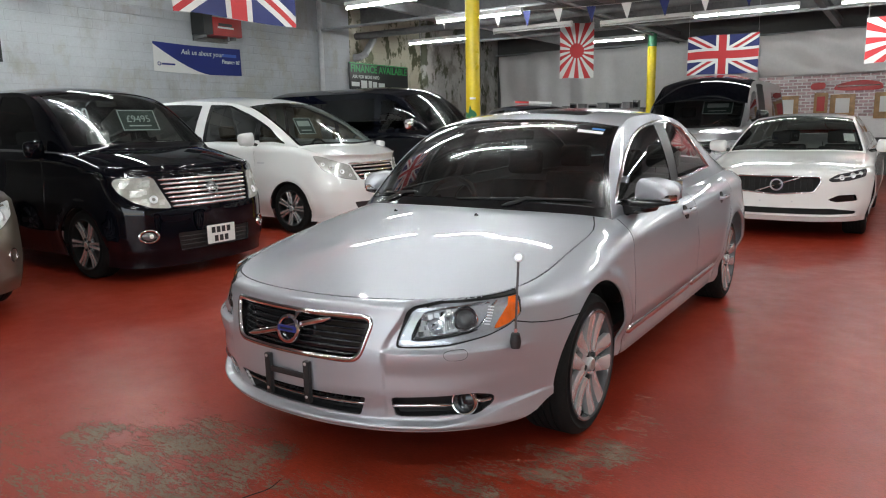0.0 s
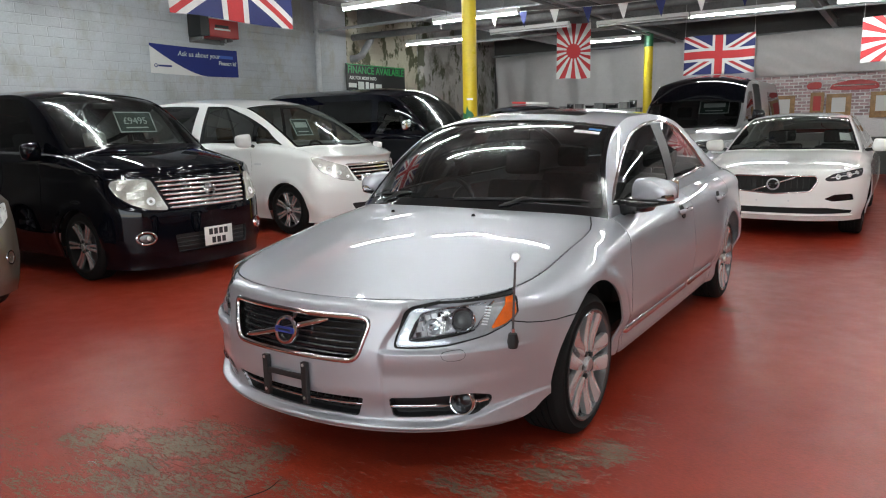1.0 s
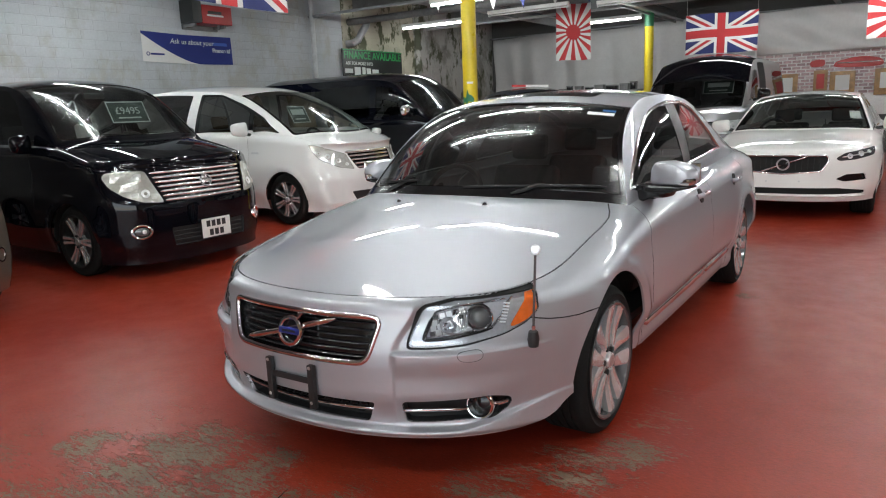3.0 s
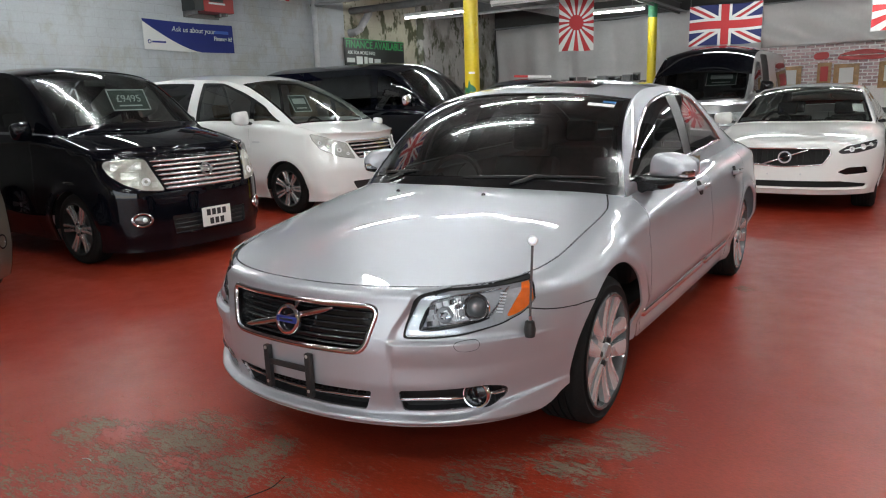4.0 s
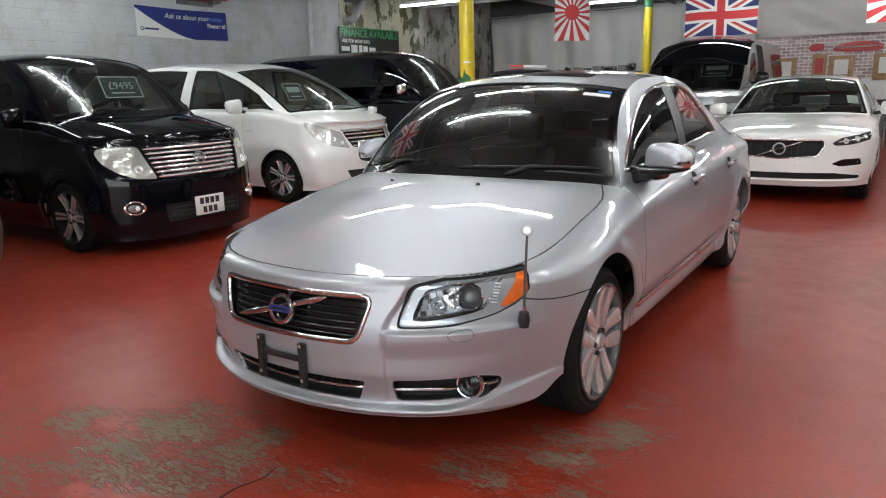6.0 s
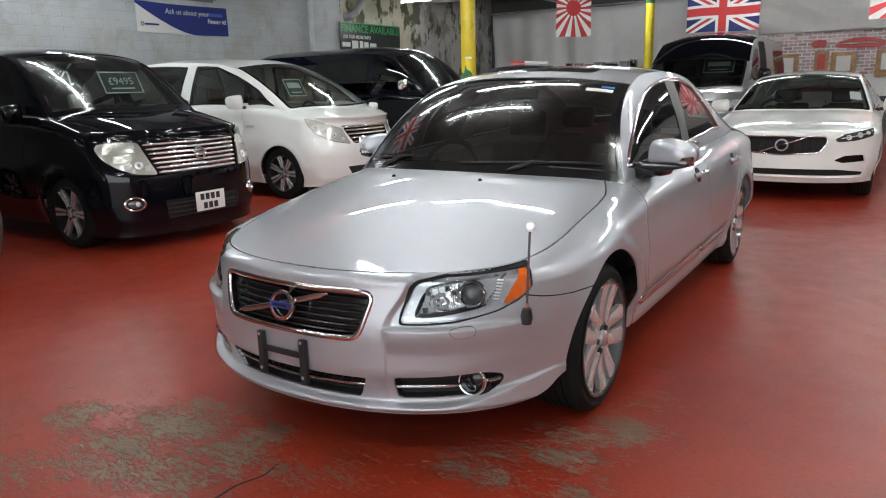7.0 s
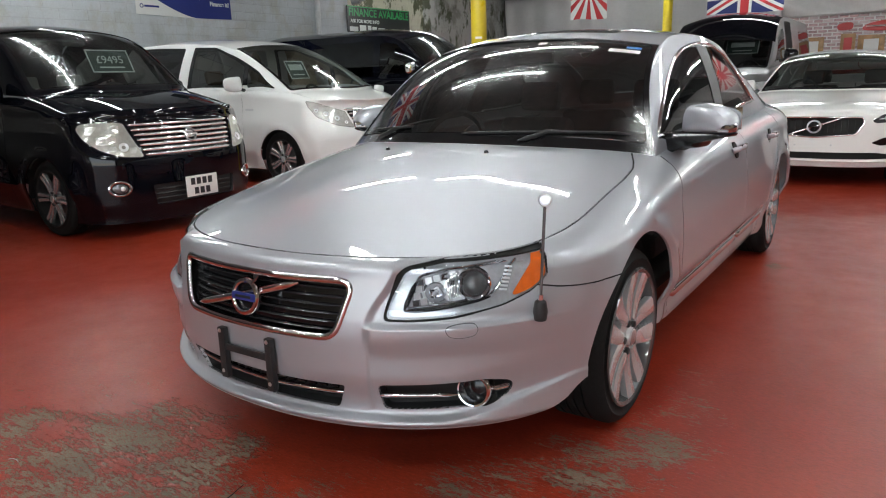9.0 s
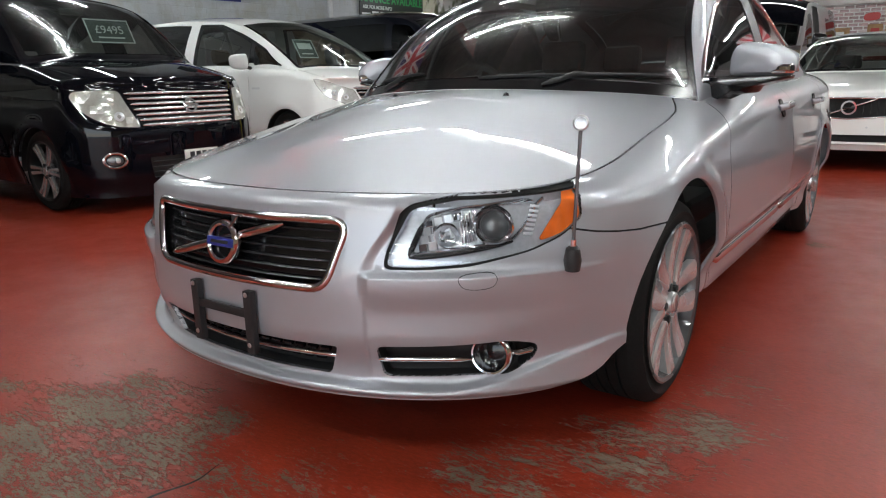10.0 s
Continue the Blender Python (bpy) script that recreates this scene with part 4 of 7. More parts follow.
    top_regions(sh, car, [("windscreen", ws, SCREEN, 0.004, "tinted windscreen"), ("screen_border", wf, GLOSS_BLACK, 0.003), ("sunroof", sun, GLOSS_BLACK, 0.003, "dark glass sunroof"), ("rear_window", rw, TINTED, 0.004)], SILVER, 0.045)
    rise_ = [(0.57, 0.573), (0.66, 0.628), (0.77, 0.668), (0.90, 0.714), (1.03, 0.764), (1.15, 0.804), (1.31, 0.844), (1.49, 0.879), (1.75, 0.91), (2.05, 0.92), (2.28, 0.869), (2.40, 0.709), (2.485, 0.523), (2.55, 0.322), (2.60, 0.221)]
    sill_ = [(2.05, 0.151), (1.71, 0.141), (1.35, 0.131), (0.91, 0.132), (0.66, 0.20)]
    cut_in = lambda q: [(y + 0.012 * (1.6 - y), 0.5 + (w - 0.5) * 0.965) for y, w in q]
    fwp = cut_in(rise_[:8]) + [(1.645, 0.862), (1.56, 0.158)] + cut_in(sill_[2:])
    rwp = [(1.875, 0.875)] + cut_in(rise_[9:]) + cut_in(sill_[:1]) + [(1.73, 0.160)]
    bpp = [(1.52, 0.145), (1.61, 0.88), (1.905, 0.885), (1.77, 0.145)]
    side_regions(sh, car, [("side_window", fwp, SIDE_GLASS, 0.004), ("side_window", rwp, SIDE_GLASS, 0.004), ("door_pillar", bpp, PLASTIC, 0.002)], SILVER, 0.045)
    frame_line = rise_ + sill_ + rise_[:1]
    for sd in (-1, 1):
        part("window_trim", surface_bead(sh.cabin_side(sd), frame_line, 0.022, 0.009, sd * 1.0), CHROME, car, "chrome window surround")
        # door mirror
        o = rounded([(-0.104, -0.046), (-0.100, 0.030), (-0.078, 0.066), (-0.02, 0.072), (0.055, 0.058), (0.103, 0.026), (0.114, -0.016), (0.102, -0.046)], 0.02, 4)
        mm = pose(0.955 if sd > 0 else -0.80, 0.66, 1.038, 0, 0, -14 if sd > 0 else 50) @ Matrix.Diagonal((sd, 1, 1, 1))
        mi = part("door_mirror", moved(ellipsoid_shape(o, 0.15, 3.4, 12), mm), SILVER, car, "silver door mirror on a black foot")
        under_o = rounded([(-0.215, -0.150), (-0.20, -0.048), (0.108, -0.044), (0.104, -0.056), (0.03, -0.072), (-0.005, -0.080), (-0.02, -0.106), (-0.07, -0.112), (-0.11, -0.104), (-0.165, -0.148)], 0.010, 3)
        part("mirror_base", moved(ellipsoid_shape(under_o, 0.13, 4.0, 8), mm), GLOSS_BLACK, mi)
        part("mirror_glass", moved(box(-0.085, 0.066, -0.035, 0.10, 0.072, 0.055, 0.003), mm), CHROME, mi)
        part("indicator", moved(box(0.055, -0.064, -0.040, 0.117, 0.0, -0.008, 0.010, 3), mm), CHROME, mi)
    # wipers and what sticks to the screen
    for x0, x1, u0, u1 in ((-0.60, -0.28, 0.525, 0.533), (0.02, 0.70, 0.511, 0.535)):
        line = [(u0 + (u1 - u0) * j / 8, (x0 + (x1 - x0) * j / 8) / 0.78) for j in range(9)]
        w = part("wiper", surface_bead(sh.top, line, 0.011, 0.010, -1.0, 0.003), PLASTIC, car, "black wiper blade")
        part("wiper_arm", surface_bead(sh.top, [(0.494, line[4][1] - 0.10), (0.508, line[4][1] - 0.02), (0.525, line[4][1] + 0.04), (0.529, line[4][1] + 0.10)], 0.018, 0.014, -1.0, 0.006), PLASTIC, w)
    def stuck(name, u0, u1, v0, v1, mat, label):
        c = cut_surface(sh.top, [(u0, v0), (u1, v0), (u1, v1), (u0, v1)], [], 0.03)
        skin(name, c["rest"], mat, car, label, out=-1.0, sunk=0.001)
    stuck("label", 0.925, 0.955, 0.70, 0.90, PAPER, "white paper label")
    stuck("sticker", 0.966, 0.990, 0.80, 0.90, STICKER_BLUE, "blue service sticker")
    stuck("sticker", 0.975, 1.0, 0.17, 0.23, PAPER, "small pale sticker")
    part("interior_mirror", moved(box(-0.11, -0.015, -0.03, 0.11, 0.015, 0.03, 0.012), pose(0, 0.98, 1.32)), TRIM_DARK, car)
    # unseen box added under the nose to block light and deepen the shadow
    part("undertray", box(-0.52, -0.68, 0.262, 0.52, -0.24, 0.277, 0.004), GAP, car)
    # wheels, cabin
    for yw in (0.0, 2.835):
        for sd in (-1, 1):
            wheel(car, 0.888 * sd, yw - 0.008, 0.318, 0.246, 0.235, sd, 5, ALLOY, "twin", LENS_GREY)
            wheel_well(car, 0.845, yw - 0.036 * (yw < 1), 0.330, 0.397, 0.26, sd)
    cabin(car, 0.68, 0.35, 3.2, 0.93, -0.36, TRIM_DARK, [(-0.37, 1.35), (0.37, 1.35), (-0.37, 2.3), (0.37, 2.3)])


REAR_CORNER = [(0.786, 0.20), (0.778, 0.27), (0.757, 0.335), (0.722, 0.415), (0.716, 0.432)]


def bonnet_gap(edge):
    """A thin line round the bonnet, which leaves the wing's edge for the foot of the screen."""
    q = [p for p in edge if p[1] < 0.15]
    right, left = [p for p in q if p[0] > -0.001], [p for p in q if p[0] < -0.001]
    line = [(-x, y) for x, y in REAR_CORNER[::-1]] + left + right + REAR_CORNER
    line = [(x * (1 - 0.004), y + 0.003) for x, y in line]
    return stroke(line, 0.0065)


s80_build()

# ---- the hall ----
def floor_material():
    """Red floor paint, worn through to grey-green concrete where cars turn."""
    m = bpy.data.materials.new("worn_red_floor_paint")
    m.use_nodes = True
    nt = m.node_tree
    b = nt.nodes["Principled BSDF"]
    co = nt.nodes.new("ShaderNodeTexCoord")

    def math_node(op, a, c):
        n = nt.nodes.new("ShaderNodeMath")
        n.operation = op
        for k, v in enumerate((a, c)):
            if isinstance(v, (int, float)):
                n.inputs[k].default_value = v
            else:
                nt.links.new(v, n.inputs[k])
        return n.outputs[0]

    def blob(x, y, r, gain):
        d = nt.nodes.new("ShaderNodeVectorMath")
        d.operation = "DISTANCE"
        d.inputs[1].default_value = (x, y, 0)
        nt.links.new(co.outputs["Object"], d.inputs[0])
        n = nt.nodes.new("ShaderNodeMapRange")
        n.interpolation_type = "SMOOTHSTEP"
        for k, v in (("From Min", r * 1.6), ("From Max", r * 0.2), ("To Min", 0.0), ("To Max", gain)):
            n.inputs[k].default_value = v
        nt.links.new(d.outputs["Value"], n.inputs["Value"])
        return n.outputs[0]
    spots = [(-0.60, -1.05, 0.34, 0.30), (-1.08, -1.22, 0.18, 0.30), (-0.62, -1.36, 0.30, 0.28), (-0.28, -1.22, 0.30, 0.28), (-0.22, -0.98, 0.24, 0.25), (0.10, -1.10, 0.26, 0.19), (0.28, -0.95, 0.28, 0.18), (0.22, -1.32, 0.16, 0.25), (0.72, -0.68, 0.28, 0.23), (0.90, -0.42, 0.24, 0.26), (0.96, -0.68, 0.28, 0.20), (1.03, -0.16, 0.22, 0.26), (1.06, 0.16, 0.2, 0.20), (1.02, 0.5, 0.16, 0.14), (1.0, 2.47, 0.12, 0.22), (-1.4, -0.5, 0.3, 0.08), (1.3, -0.75, 0.35, 0.12), (0.5, -1.45, 0.5, 0.18), (-0.5, -1.5, 1.0, 0.19), (0.95, -1.0, 0.7, 0.17), (0.3, -1.75, 0.5, 0.14), (-1.3, -1.5, 0.4, 0.19)]
    total = None
    for s in spots:
        q = blob(*s)
        total = q if total is None else math_node("MAXIMUM", total, q)
    mp = nt.nodes.new("ShaderNodeMapping")
    mp.inputs["Rotation"].default_value = (0, 0, radians(28))
    mp.inputs["Scale"].default_value = (1.0, 2.2, 1.0)
    nt.links.new(co.outputs["Object"], mp.inputs["Vector"])

    def fractal(scale, detail, rough, vec=None):
        n = nt.nodes.new("ShaderNodeTexNoise")
        n.inputs["Scale"].default_value, n.inputs["Detail"].default_value, n.inputs["Roughness"].default_value = scale, detail, rough
        nt.links.new(vec or mp.outputs[0], n.inputs["Vector"])
        return n.outputs[0]
    def streaks(turn, stretch):
        q = nt.nodes.new("ShaderNodeMapping")
        q.inputs["Rotation"].default_value = (0, 0, radians(turn))
        q.inputs["Scale"].default_value = (1.0, stretch, 1.0)
        nt.links.new(co.outputs["Object"], q.inputs["Vector"])
        return q.outputs[0]
    sc1 = fractal(14, 9, 0.72, streaks(34, 3.2))
    sc2 = fractal(38, 7, 0.70, streaks(-18, 2.6))
    wear = math_node("ADD", math_node("MULTIPLY", fractal(3.0, 12, 0.70), 0.27), math_node("ADD", math_node("MULTIPLY", sc1, 0.29), math_node("MULTIPLY", sc2, 0.28)))
    wear = math_node("ADD", wear, math_node("MULTIPLY", fractal(90, 5, 0.75, co.outputs["Object"]), 0.16))
    wear = math_node("ADD", math_node("MULTIPLY", math_node("SUBTRACT", wear, 0.5), 1.9), 0.5)
    wear = math_node("ADD", wear, math_node("MULTIPLY", total, 0.86))
    mask = ranged(nt, wear, 0.0, 1.0, 0.687, 0.718)
    edge = ranged(nt, wear, 0.0, 0.7, 0.65, 0.69)
    wide = fractal(0.5, 6, 0.6, co.outputs["Object"])
    mid = fractal(5, 8, 0.7, co.outputs["Object"])
    fine = fractal(120, 4, 0.7, co.outputs["Object"])

    def mix(kind, fac, a, c):
        n = nt.nodes.new("ShaderNodeMix")
        n.data_type, n.blend_type = "RGBA", kind
        for k, v in ((0, fac), (6, a), (7, c)):
            if isinstance(v, (int, float)):
                n.inputs[k].default_value = v
            elif isinstance(v, tuple):
                n.inputs[k].default_value = (*v, 1)
            else:
                nt.links.new(v, n.inputs[k])
        return n.outputs[2]
    red = mix("MIX", ranged(nt, wide, 0.0, 1.0, 0.35, 0.65), RED_DEEP, RED_PALE)
    red = mix("MIX", ranged(nt, mid, 0.0, 0.35, 0.45, 0.75), red, RED_DULL)
    red = mix("MULTIPLY", 0.5, red, mix("MIX", ranged(nt, fine, 0.0, 1.0, 0.3, 0.7), (0.7, 0.7, 0.7), (1.1, 1.1, 1.1)))
    red = mix("MULTIPLY", 0.7, red, mix("MIX", ranged(nt, sc2, 0.0, 1.0, 0.34, 0.62), (0.66, 0.66, 0.66), (1.12, 1.12, 1.12)))
    fresh = mix("MIX", edge, red, RED_FRESH)
    bare = mix("MIX", ranged(nt, mid, 0.0, 1.0, 0.3, 0.7), (0.125, 0.112, 0.080), (0.225, 0.20, 0.15))
    bare = mix("MIX", ranged(nt, fractal(70, 6, 0.75, streaks(34, 3.0)), 0.0, 0.9, 0.49, 0.60), bare, RED_DULL)
    nt.links.new(mix("MIX", mask, fresh, bare), b.inputs["Base Color"])
    rough = math_node("ADD", ranged(nt, mid, 0.28, 0.42), math_node("MULTIPLY", mask, 0.3))
    nt.links.new(rough, b.inputs["Roughness"])
    b.inputs["Specular IOR Level"].default_value = 0.24
    bp = nt.nodes.new("ShaderNodeBump")
    bp.inputs["Distance"].default_value = 0.0012
    nt.links.new(math_node("SUBTRACT", math_node("MULTIPLY", fine, 0.3), mask), bp.inputs["Height"])
    nt.links.new(bp.outputs[0], b.inputs["Normal"])
    return m


RED_DEEP, RED_PALE, RED_DULL, RED_FRESH = (0.265, 0.023, 0.011), (0.335, 0.038, 0.017), (0.23, 0.045, 0.024), (0.32, 0.021, 0.010)


def wall_material(name, colour, dirt, moss=0.0, bare=None, soil=0.75):
    """Paint over brick courses, with damp streaks."""
    m = bpy.data.materials.new(name)
    m.use_nodes = True
    nt = m.node_tree
    b = nt.nodes["Principled BSDF"]
    b.inputs["Roughness"].default_value = 0.75
    co = nt.nodes.new("ShaderNodeTexCoord")
    sw = nt.nodes.new("ShaderNodeMapping")
    sw.inputs["Rotation"].default_value = (radians(90), 0, radians(90))
    nt.links.new(co.outputs["Object"], sw.inputs["Vector"])
    sx = nt.nodes.new("ShaderNodeSeparateXYZ")
    nt.links.new(co.outputs["Object"], sx.inputs[0])
    cx = nt.nodes.new("ShaderNodeCombineXYZ")
    nt.links.new(sx.outputs["Y"], cx.inputs[0])
    nt.links.new(sx.outputs["Z"], cx.inputs[1])
    br = nt.nodes.new("ShaderNodeTexBrick")
    br.inputs["Scale"].default_value = 1.0
    br.inputs["Brick Width"].default_value, br.inputs["Row Height"].default_value = 0.44, 0.15
    br.inputs["Mortar Size"].default_value, br.inputs["Mortar Smooth"].default_value = 0.006, 0.6
    br.inputs["Color1"].default_value, br.inputs["Color2"].default_value, br.inputs["Mortar"].default_value = (1, 1, 1, 1), (0.88, 0.88, 0.88, 1), (0.6, 0.6, 0.6, 1)
    nt.links.new(cx.outputs[0], br.inputs["Vector"])
    streak = nt.nodes.new("ShaderNodeMapping")
    streak.inputs["Scale"].default_value = (1, 1.25, 0.85)
    nt.links.new(co.outputs["Object"], streak.inputs["Vector"])

    def fractal(scale, detail, vec):
        n = nt.nodes.new("ShaderNodeTexNoise")
        n.inputs["Scale"].default_value, n.inputs["Detail"].default_value, n.inputs["Roughness"].default_value = scale, detail, 0.65
        nt.links.new(vec, n.inputs["Vector"])
        return n.outputs[0]
    runs, wide, fine = fractal(1.6, 8, streak.outputs[0]), fractal(0.45, 5, co.outputs["Object"]), fractal(30, 5, co.outputs["Object"])

    def mix(kind, fac, a, c):
        n = nt.nodes.new("ShaderNodeMix")
        n.data_type, n.blend_type = "RGBA", kind
        for k, v in ((0, fac), (6, a), (7, c)):
            if isinstance(v, (int, float)):
                n.inputs[k].default_value = v
            elif isinstance(v, tuple):
                n.inputs[k].default_value = (*v, 1)
            else:
                nt.links.new(v, n.inputs[k])
        return n.outputs[2]
    base = mix("MIX", ranged(nt, wide, 0, 1, 0.4, 0.62), colour, tuple(c * 0.82 for c in colour))
    if bare:
        worn = fractal(0.9, 7, streak.outputs[0])
        base = mix("MIX", ranged(nt, worn, 0, 0.8, 0.52, 0.60), base, bare)
    base = mix("MIX", ranged(nt, runs, 0, soil, 0.54, 0.70), base, dirt)
    base = mix("MULTIPLY", 0.18, base, br.outputs["Color"])
    base = mix("MULTIPLY", 0.3, base, mix("MIX", ranged(nt, fine, 0, 1), (0.75, 0.75, 0.75), (1.1, 1.1, 1.1)))
    if moss:
        patch = fractal(2.2, 10, streak.outputs[0])
        base = mix("MIX", ranged(nt, patch, 0, moss, 0.52, 0.58), base, (0.045, 0.055, 0.015))
    nt.links.new(base, b.inputs["Base Color"])
    bp = nt.nodes.new("ShaderNodeBump")
    bp.inputs["Distance"].default_value = 0.0035
    nt.links.new(br.outputs["Fac"], bp.inputs["Height"])
    bp.invert = True
    bp2 = nt.nodes.new("ShaderNodeBump")
    bp2.inputs["Distance"].default_value = 0.004
    nt.links.new(fine, bp2.inputs["Height"])
    nt.links.new(bp.outputs[0], bp2.inputs["Normal"])
    nt.links.new(bp2.outputs[0], b.inputs["Normal"])
    return m


FLOOR = floor_material()
WALL = wall_material("white_painted_brick", (0.51, 0.545, 0.575), (0.30, 0.28, 0.235), bare=(0.42, 0.42, 0.39), soil=0.42)
WALL_MOSSY = wall_material("damp_cream_painted_brick", (0.58, 0.55, 0.44), (0.20, 0.17, 0.09), 0.9)
WALL_FAR = wall_material("peeling_painted_brick", (0.52, 0.52, 0.50), (0.045, 0.05, 0.03), 0.85, (0.22, 0.21, 0.18))
WALL_CREAM = wall_material("cream_painted_brick", (0.58, 0.48, 0.33), (0.36, 0.28, 0.18))
# colour set very dark for unseen walls, not a paint of their own
WALL_DIM = wall_material("dimmed_brick", (0.10, 0.10, 0.098), (0.06, 0.058, 0.055))
# one sheeting in two tones: uneven light put into the colour, right side brighter
SHEET_SHADED = material("shaded_grey_sheet", (0.47, 0.47, 0.47), 0.6, grain=0.04, scale=15, stain=0.05)
SHEET_LIT = material("lit_grey_sheet", (0.76, 0.75, 0.74), 0.6, grain=0.04, scale=15, stain=0.05)
ROOF = material("grey_roof_sheet", (0.36, 0.362, 0.36), 0.75, grain=0.25, scale=8, stain=0.5, stain_scale=0.7)
STEEL = material("dark_painted_steel", (0.17, 0.172, 0.172), 0.5, grain=0.15, scale=20, stain=0.3)
PALE_STEEL = material("pale_painted_steel", (0.34, 0.35, 0.36), 0.45, grain=0.1, scale=20, stain=0.25)
YELLOW = material("yellow_paint", (0.72, 0.56, 0.015), 0.38, grain=0.06, scale=25, stain=0.15)
GREEN = material("green_paint", (0.02, 0.16, 0.07), 0.45, grain=0.1, scale=25)
XL, XR, YB, YN, ZC = -9.0, 15.0, 17.0, -13.0, 4.1

floor = tagged(part("floor", box(XL, YN, -0.2, XR, YB, 0.0), FLOOR, smooth=False), "worn red painted concrete floor with bare grey patches", "floor", kind="structure")
tagged(part("wall_left", box(XL - 0.3, 0.0, -0.2, XL, 9.95, ZC), WALL, smooth=False), "white painted brick wall with damp stains", "wall", kind="structure")
# unseen stretch, darkened so that the black van's side reflects no bright wall
tagged(part("wall_left_near", box(XL - 0.3, YN, -0.2, XL, 0.0, ZC), WALL_DIM, smooth=False), "unseen near wall, darkened to keep the van's reflections dark", "wall", kind="structure")
tagged(part("wall_left_damp", box(XL - 0.3, 9.95, -0.2, XL, 12.8, ZC), WALL_MOSSY, smooth=False), "damp cream brick wall with green moss", "wall", kind="structure")
tagged(part("wall_left_far", box(XL - 0.3, 12.8, -0.2, XL + 0.02, YB, ZC), WALL_FAR, smooth=False), "peeling grey and white brick wall", "wall", kind="structure")
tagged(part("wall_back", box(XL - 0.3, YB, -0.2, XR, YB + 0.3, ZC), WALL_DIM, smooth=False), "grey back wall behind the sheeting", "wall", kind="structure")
tagged(part("wall_right", box(XR, YN, -0.2, XR + 0.3, YB, ZC), WALL_CREAM, smooth=False), "cream painted brick wall", "wall", kind="structure")
# the street end: two wall panels and a head over an open doorway
for a, c, z in ((XL - 0.3, -1.0, -0.2), (13.5, XR, -0.2), (-1.0, 13.5, 3.8)):
    tagged(part("wall_near", box(a, YN - 0.3, z, c, YN, ZC), WALL_CREAM, smooth=False), "cream painted brick wall beside the open doorway", "wall", kind="structure")
YARD = material("yard_concrete", (0.24, 0.235, 0.225), 0.85, grain=0.2, scale=5, stain=0.3, stain_scale=0.6)
tagged(part("ground", box(-60, -90, -0.3, 60, YN - 0.3, -0.02), YARD, smooth=False), "grey concrete yard outside the doorway", "ground", kind="structure")
rb = box(XL - 0.3, YN - 0.3, ZC, XR + 0.3, YB + 0.3, ZC + 0.1)
tagged(part("ceiling", rb, ROOF, smooth=False), "grey roof boards with damp marks", "ceiling", kind="structure")
for yy in (12.85, 15.3):
    tagged(part("pilaster", box(XL + 0.02, yy, 0, XL + 0.16, yy + 0.4, ZC), WALL_FAR, smooth=False), "dark brick pier of the wall", "pier", kind="structure")


def girder(x0, y0, x1, y1, z0, z1, w, mat, label):
    """A flanged steel beam."""
    g = thing("roof_beam", label, "beam", kind="structure")
    along_x = x1 - x0 > y1 - y0
    for a, b_, hw in ((z0, z0 + 0.02, w / 2), (z1 - 0.02, z1, w / 2), (z0 + 0.02, z1 - 0.02, 0.01)):
        nm = "web" if hw < 0.02 else "flange"
        if along_x:
            part(nm, box(x0, y0 - hw, a, x1, y0 + hw, b_), mat, g, smooth=False)
        else:
            part(nm, box(x0 - hw, y0, a, x0 + hw, y1, b_), mat, g, smooth=False)


for yy in (-6.5, -2.4, 1.95, 6.15, 10.4, 14.66):
    girder(XL, yy, XR, yy, 3.72, 4.1, 0.16, STEEL, "dark steel roof beam across the hall")
for xx in (-6.2, -3.4, 0.4, 4.2, 8.0, 11.8):
    girder(xx, YN, xx, YB, 3.5, 3.72, 0.12, PALE_STEEL if xx == -6.2 else STEEL, "steel beam along the hall")


WHITE_PIPE = material("white_painted_pipe", (0.55, 0.57, 0.58), 0.5, grain=0.1, scale=20, stain=0.25)


def pipe(points, r, mat, label, name="pipe"):
    return tagged(part(name, tube(points, r, 12), mat), label, "pipe", kind="structure")


pipe([(XL, 10.2, 3.46), (XR, 10.35, 3.46)], 0.075, STEEL, "dark steel pipe under the roof")
pipe([(XL, 8.9, 3.47), (XR, 8.95, 3.47)], 0.03, PALE_STEEL, "pale conduit under the roof")
pipe([(-3.50, YN, 3.44), (-3.36, YB, 3.44)], 0.028, STEEL, "dark conduit along the columns")
pipe([(-3.30, YN, 3.46), (-3.18, YB, 3.46)], 0.028, PALE_STEEL, "pale conduit along the columns")
pipe([(XL, 16.9, 3.47), (XR, 16.9, 3.47)], 0.025, PALE_STEEL, "pale rail along the back wall")
pipe([(XL, 13.2, 3.5), (XR, 13.3, 3.5)], 0.035, PALE_STEEL, "pale pipe under the roof")
pipe([(XL + 0.09, 8.9, 0), (XL + 0.09, 8.9, ZC)], 0.055, WHITE_PIPE, "grey drainpipe down the wall", "drainpipe")
pipe([(XL, 10.75, 3.52), (XL + 0.14, 10.72, 3.5), (XL + 0.2, 10.6, 3.40), (XL + 0.2, 10.4, 3.2), (XL + 0.2, 10.28, 3.06), (XL + 0.14, 10.15, 2.98), (XL, 10.1, 2.97)], 0.085, PALE_STEEL, "pale elbow duct on the wall", "duct")

TUBE_MAT = material("lit_tube", (0.95, 1.0, 0.99), 0.4, emit=TUBE)
WHITE_METAL = material("white_enamel", (0.75, 0.75, 0.73), 0.4)


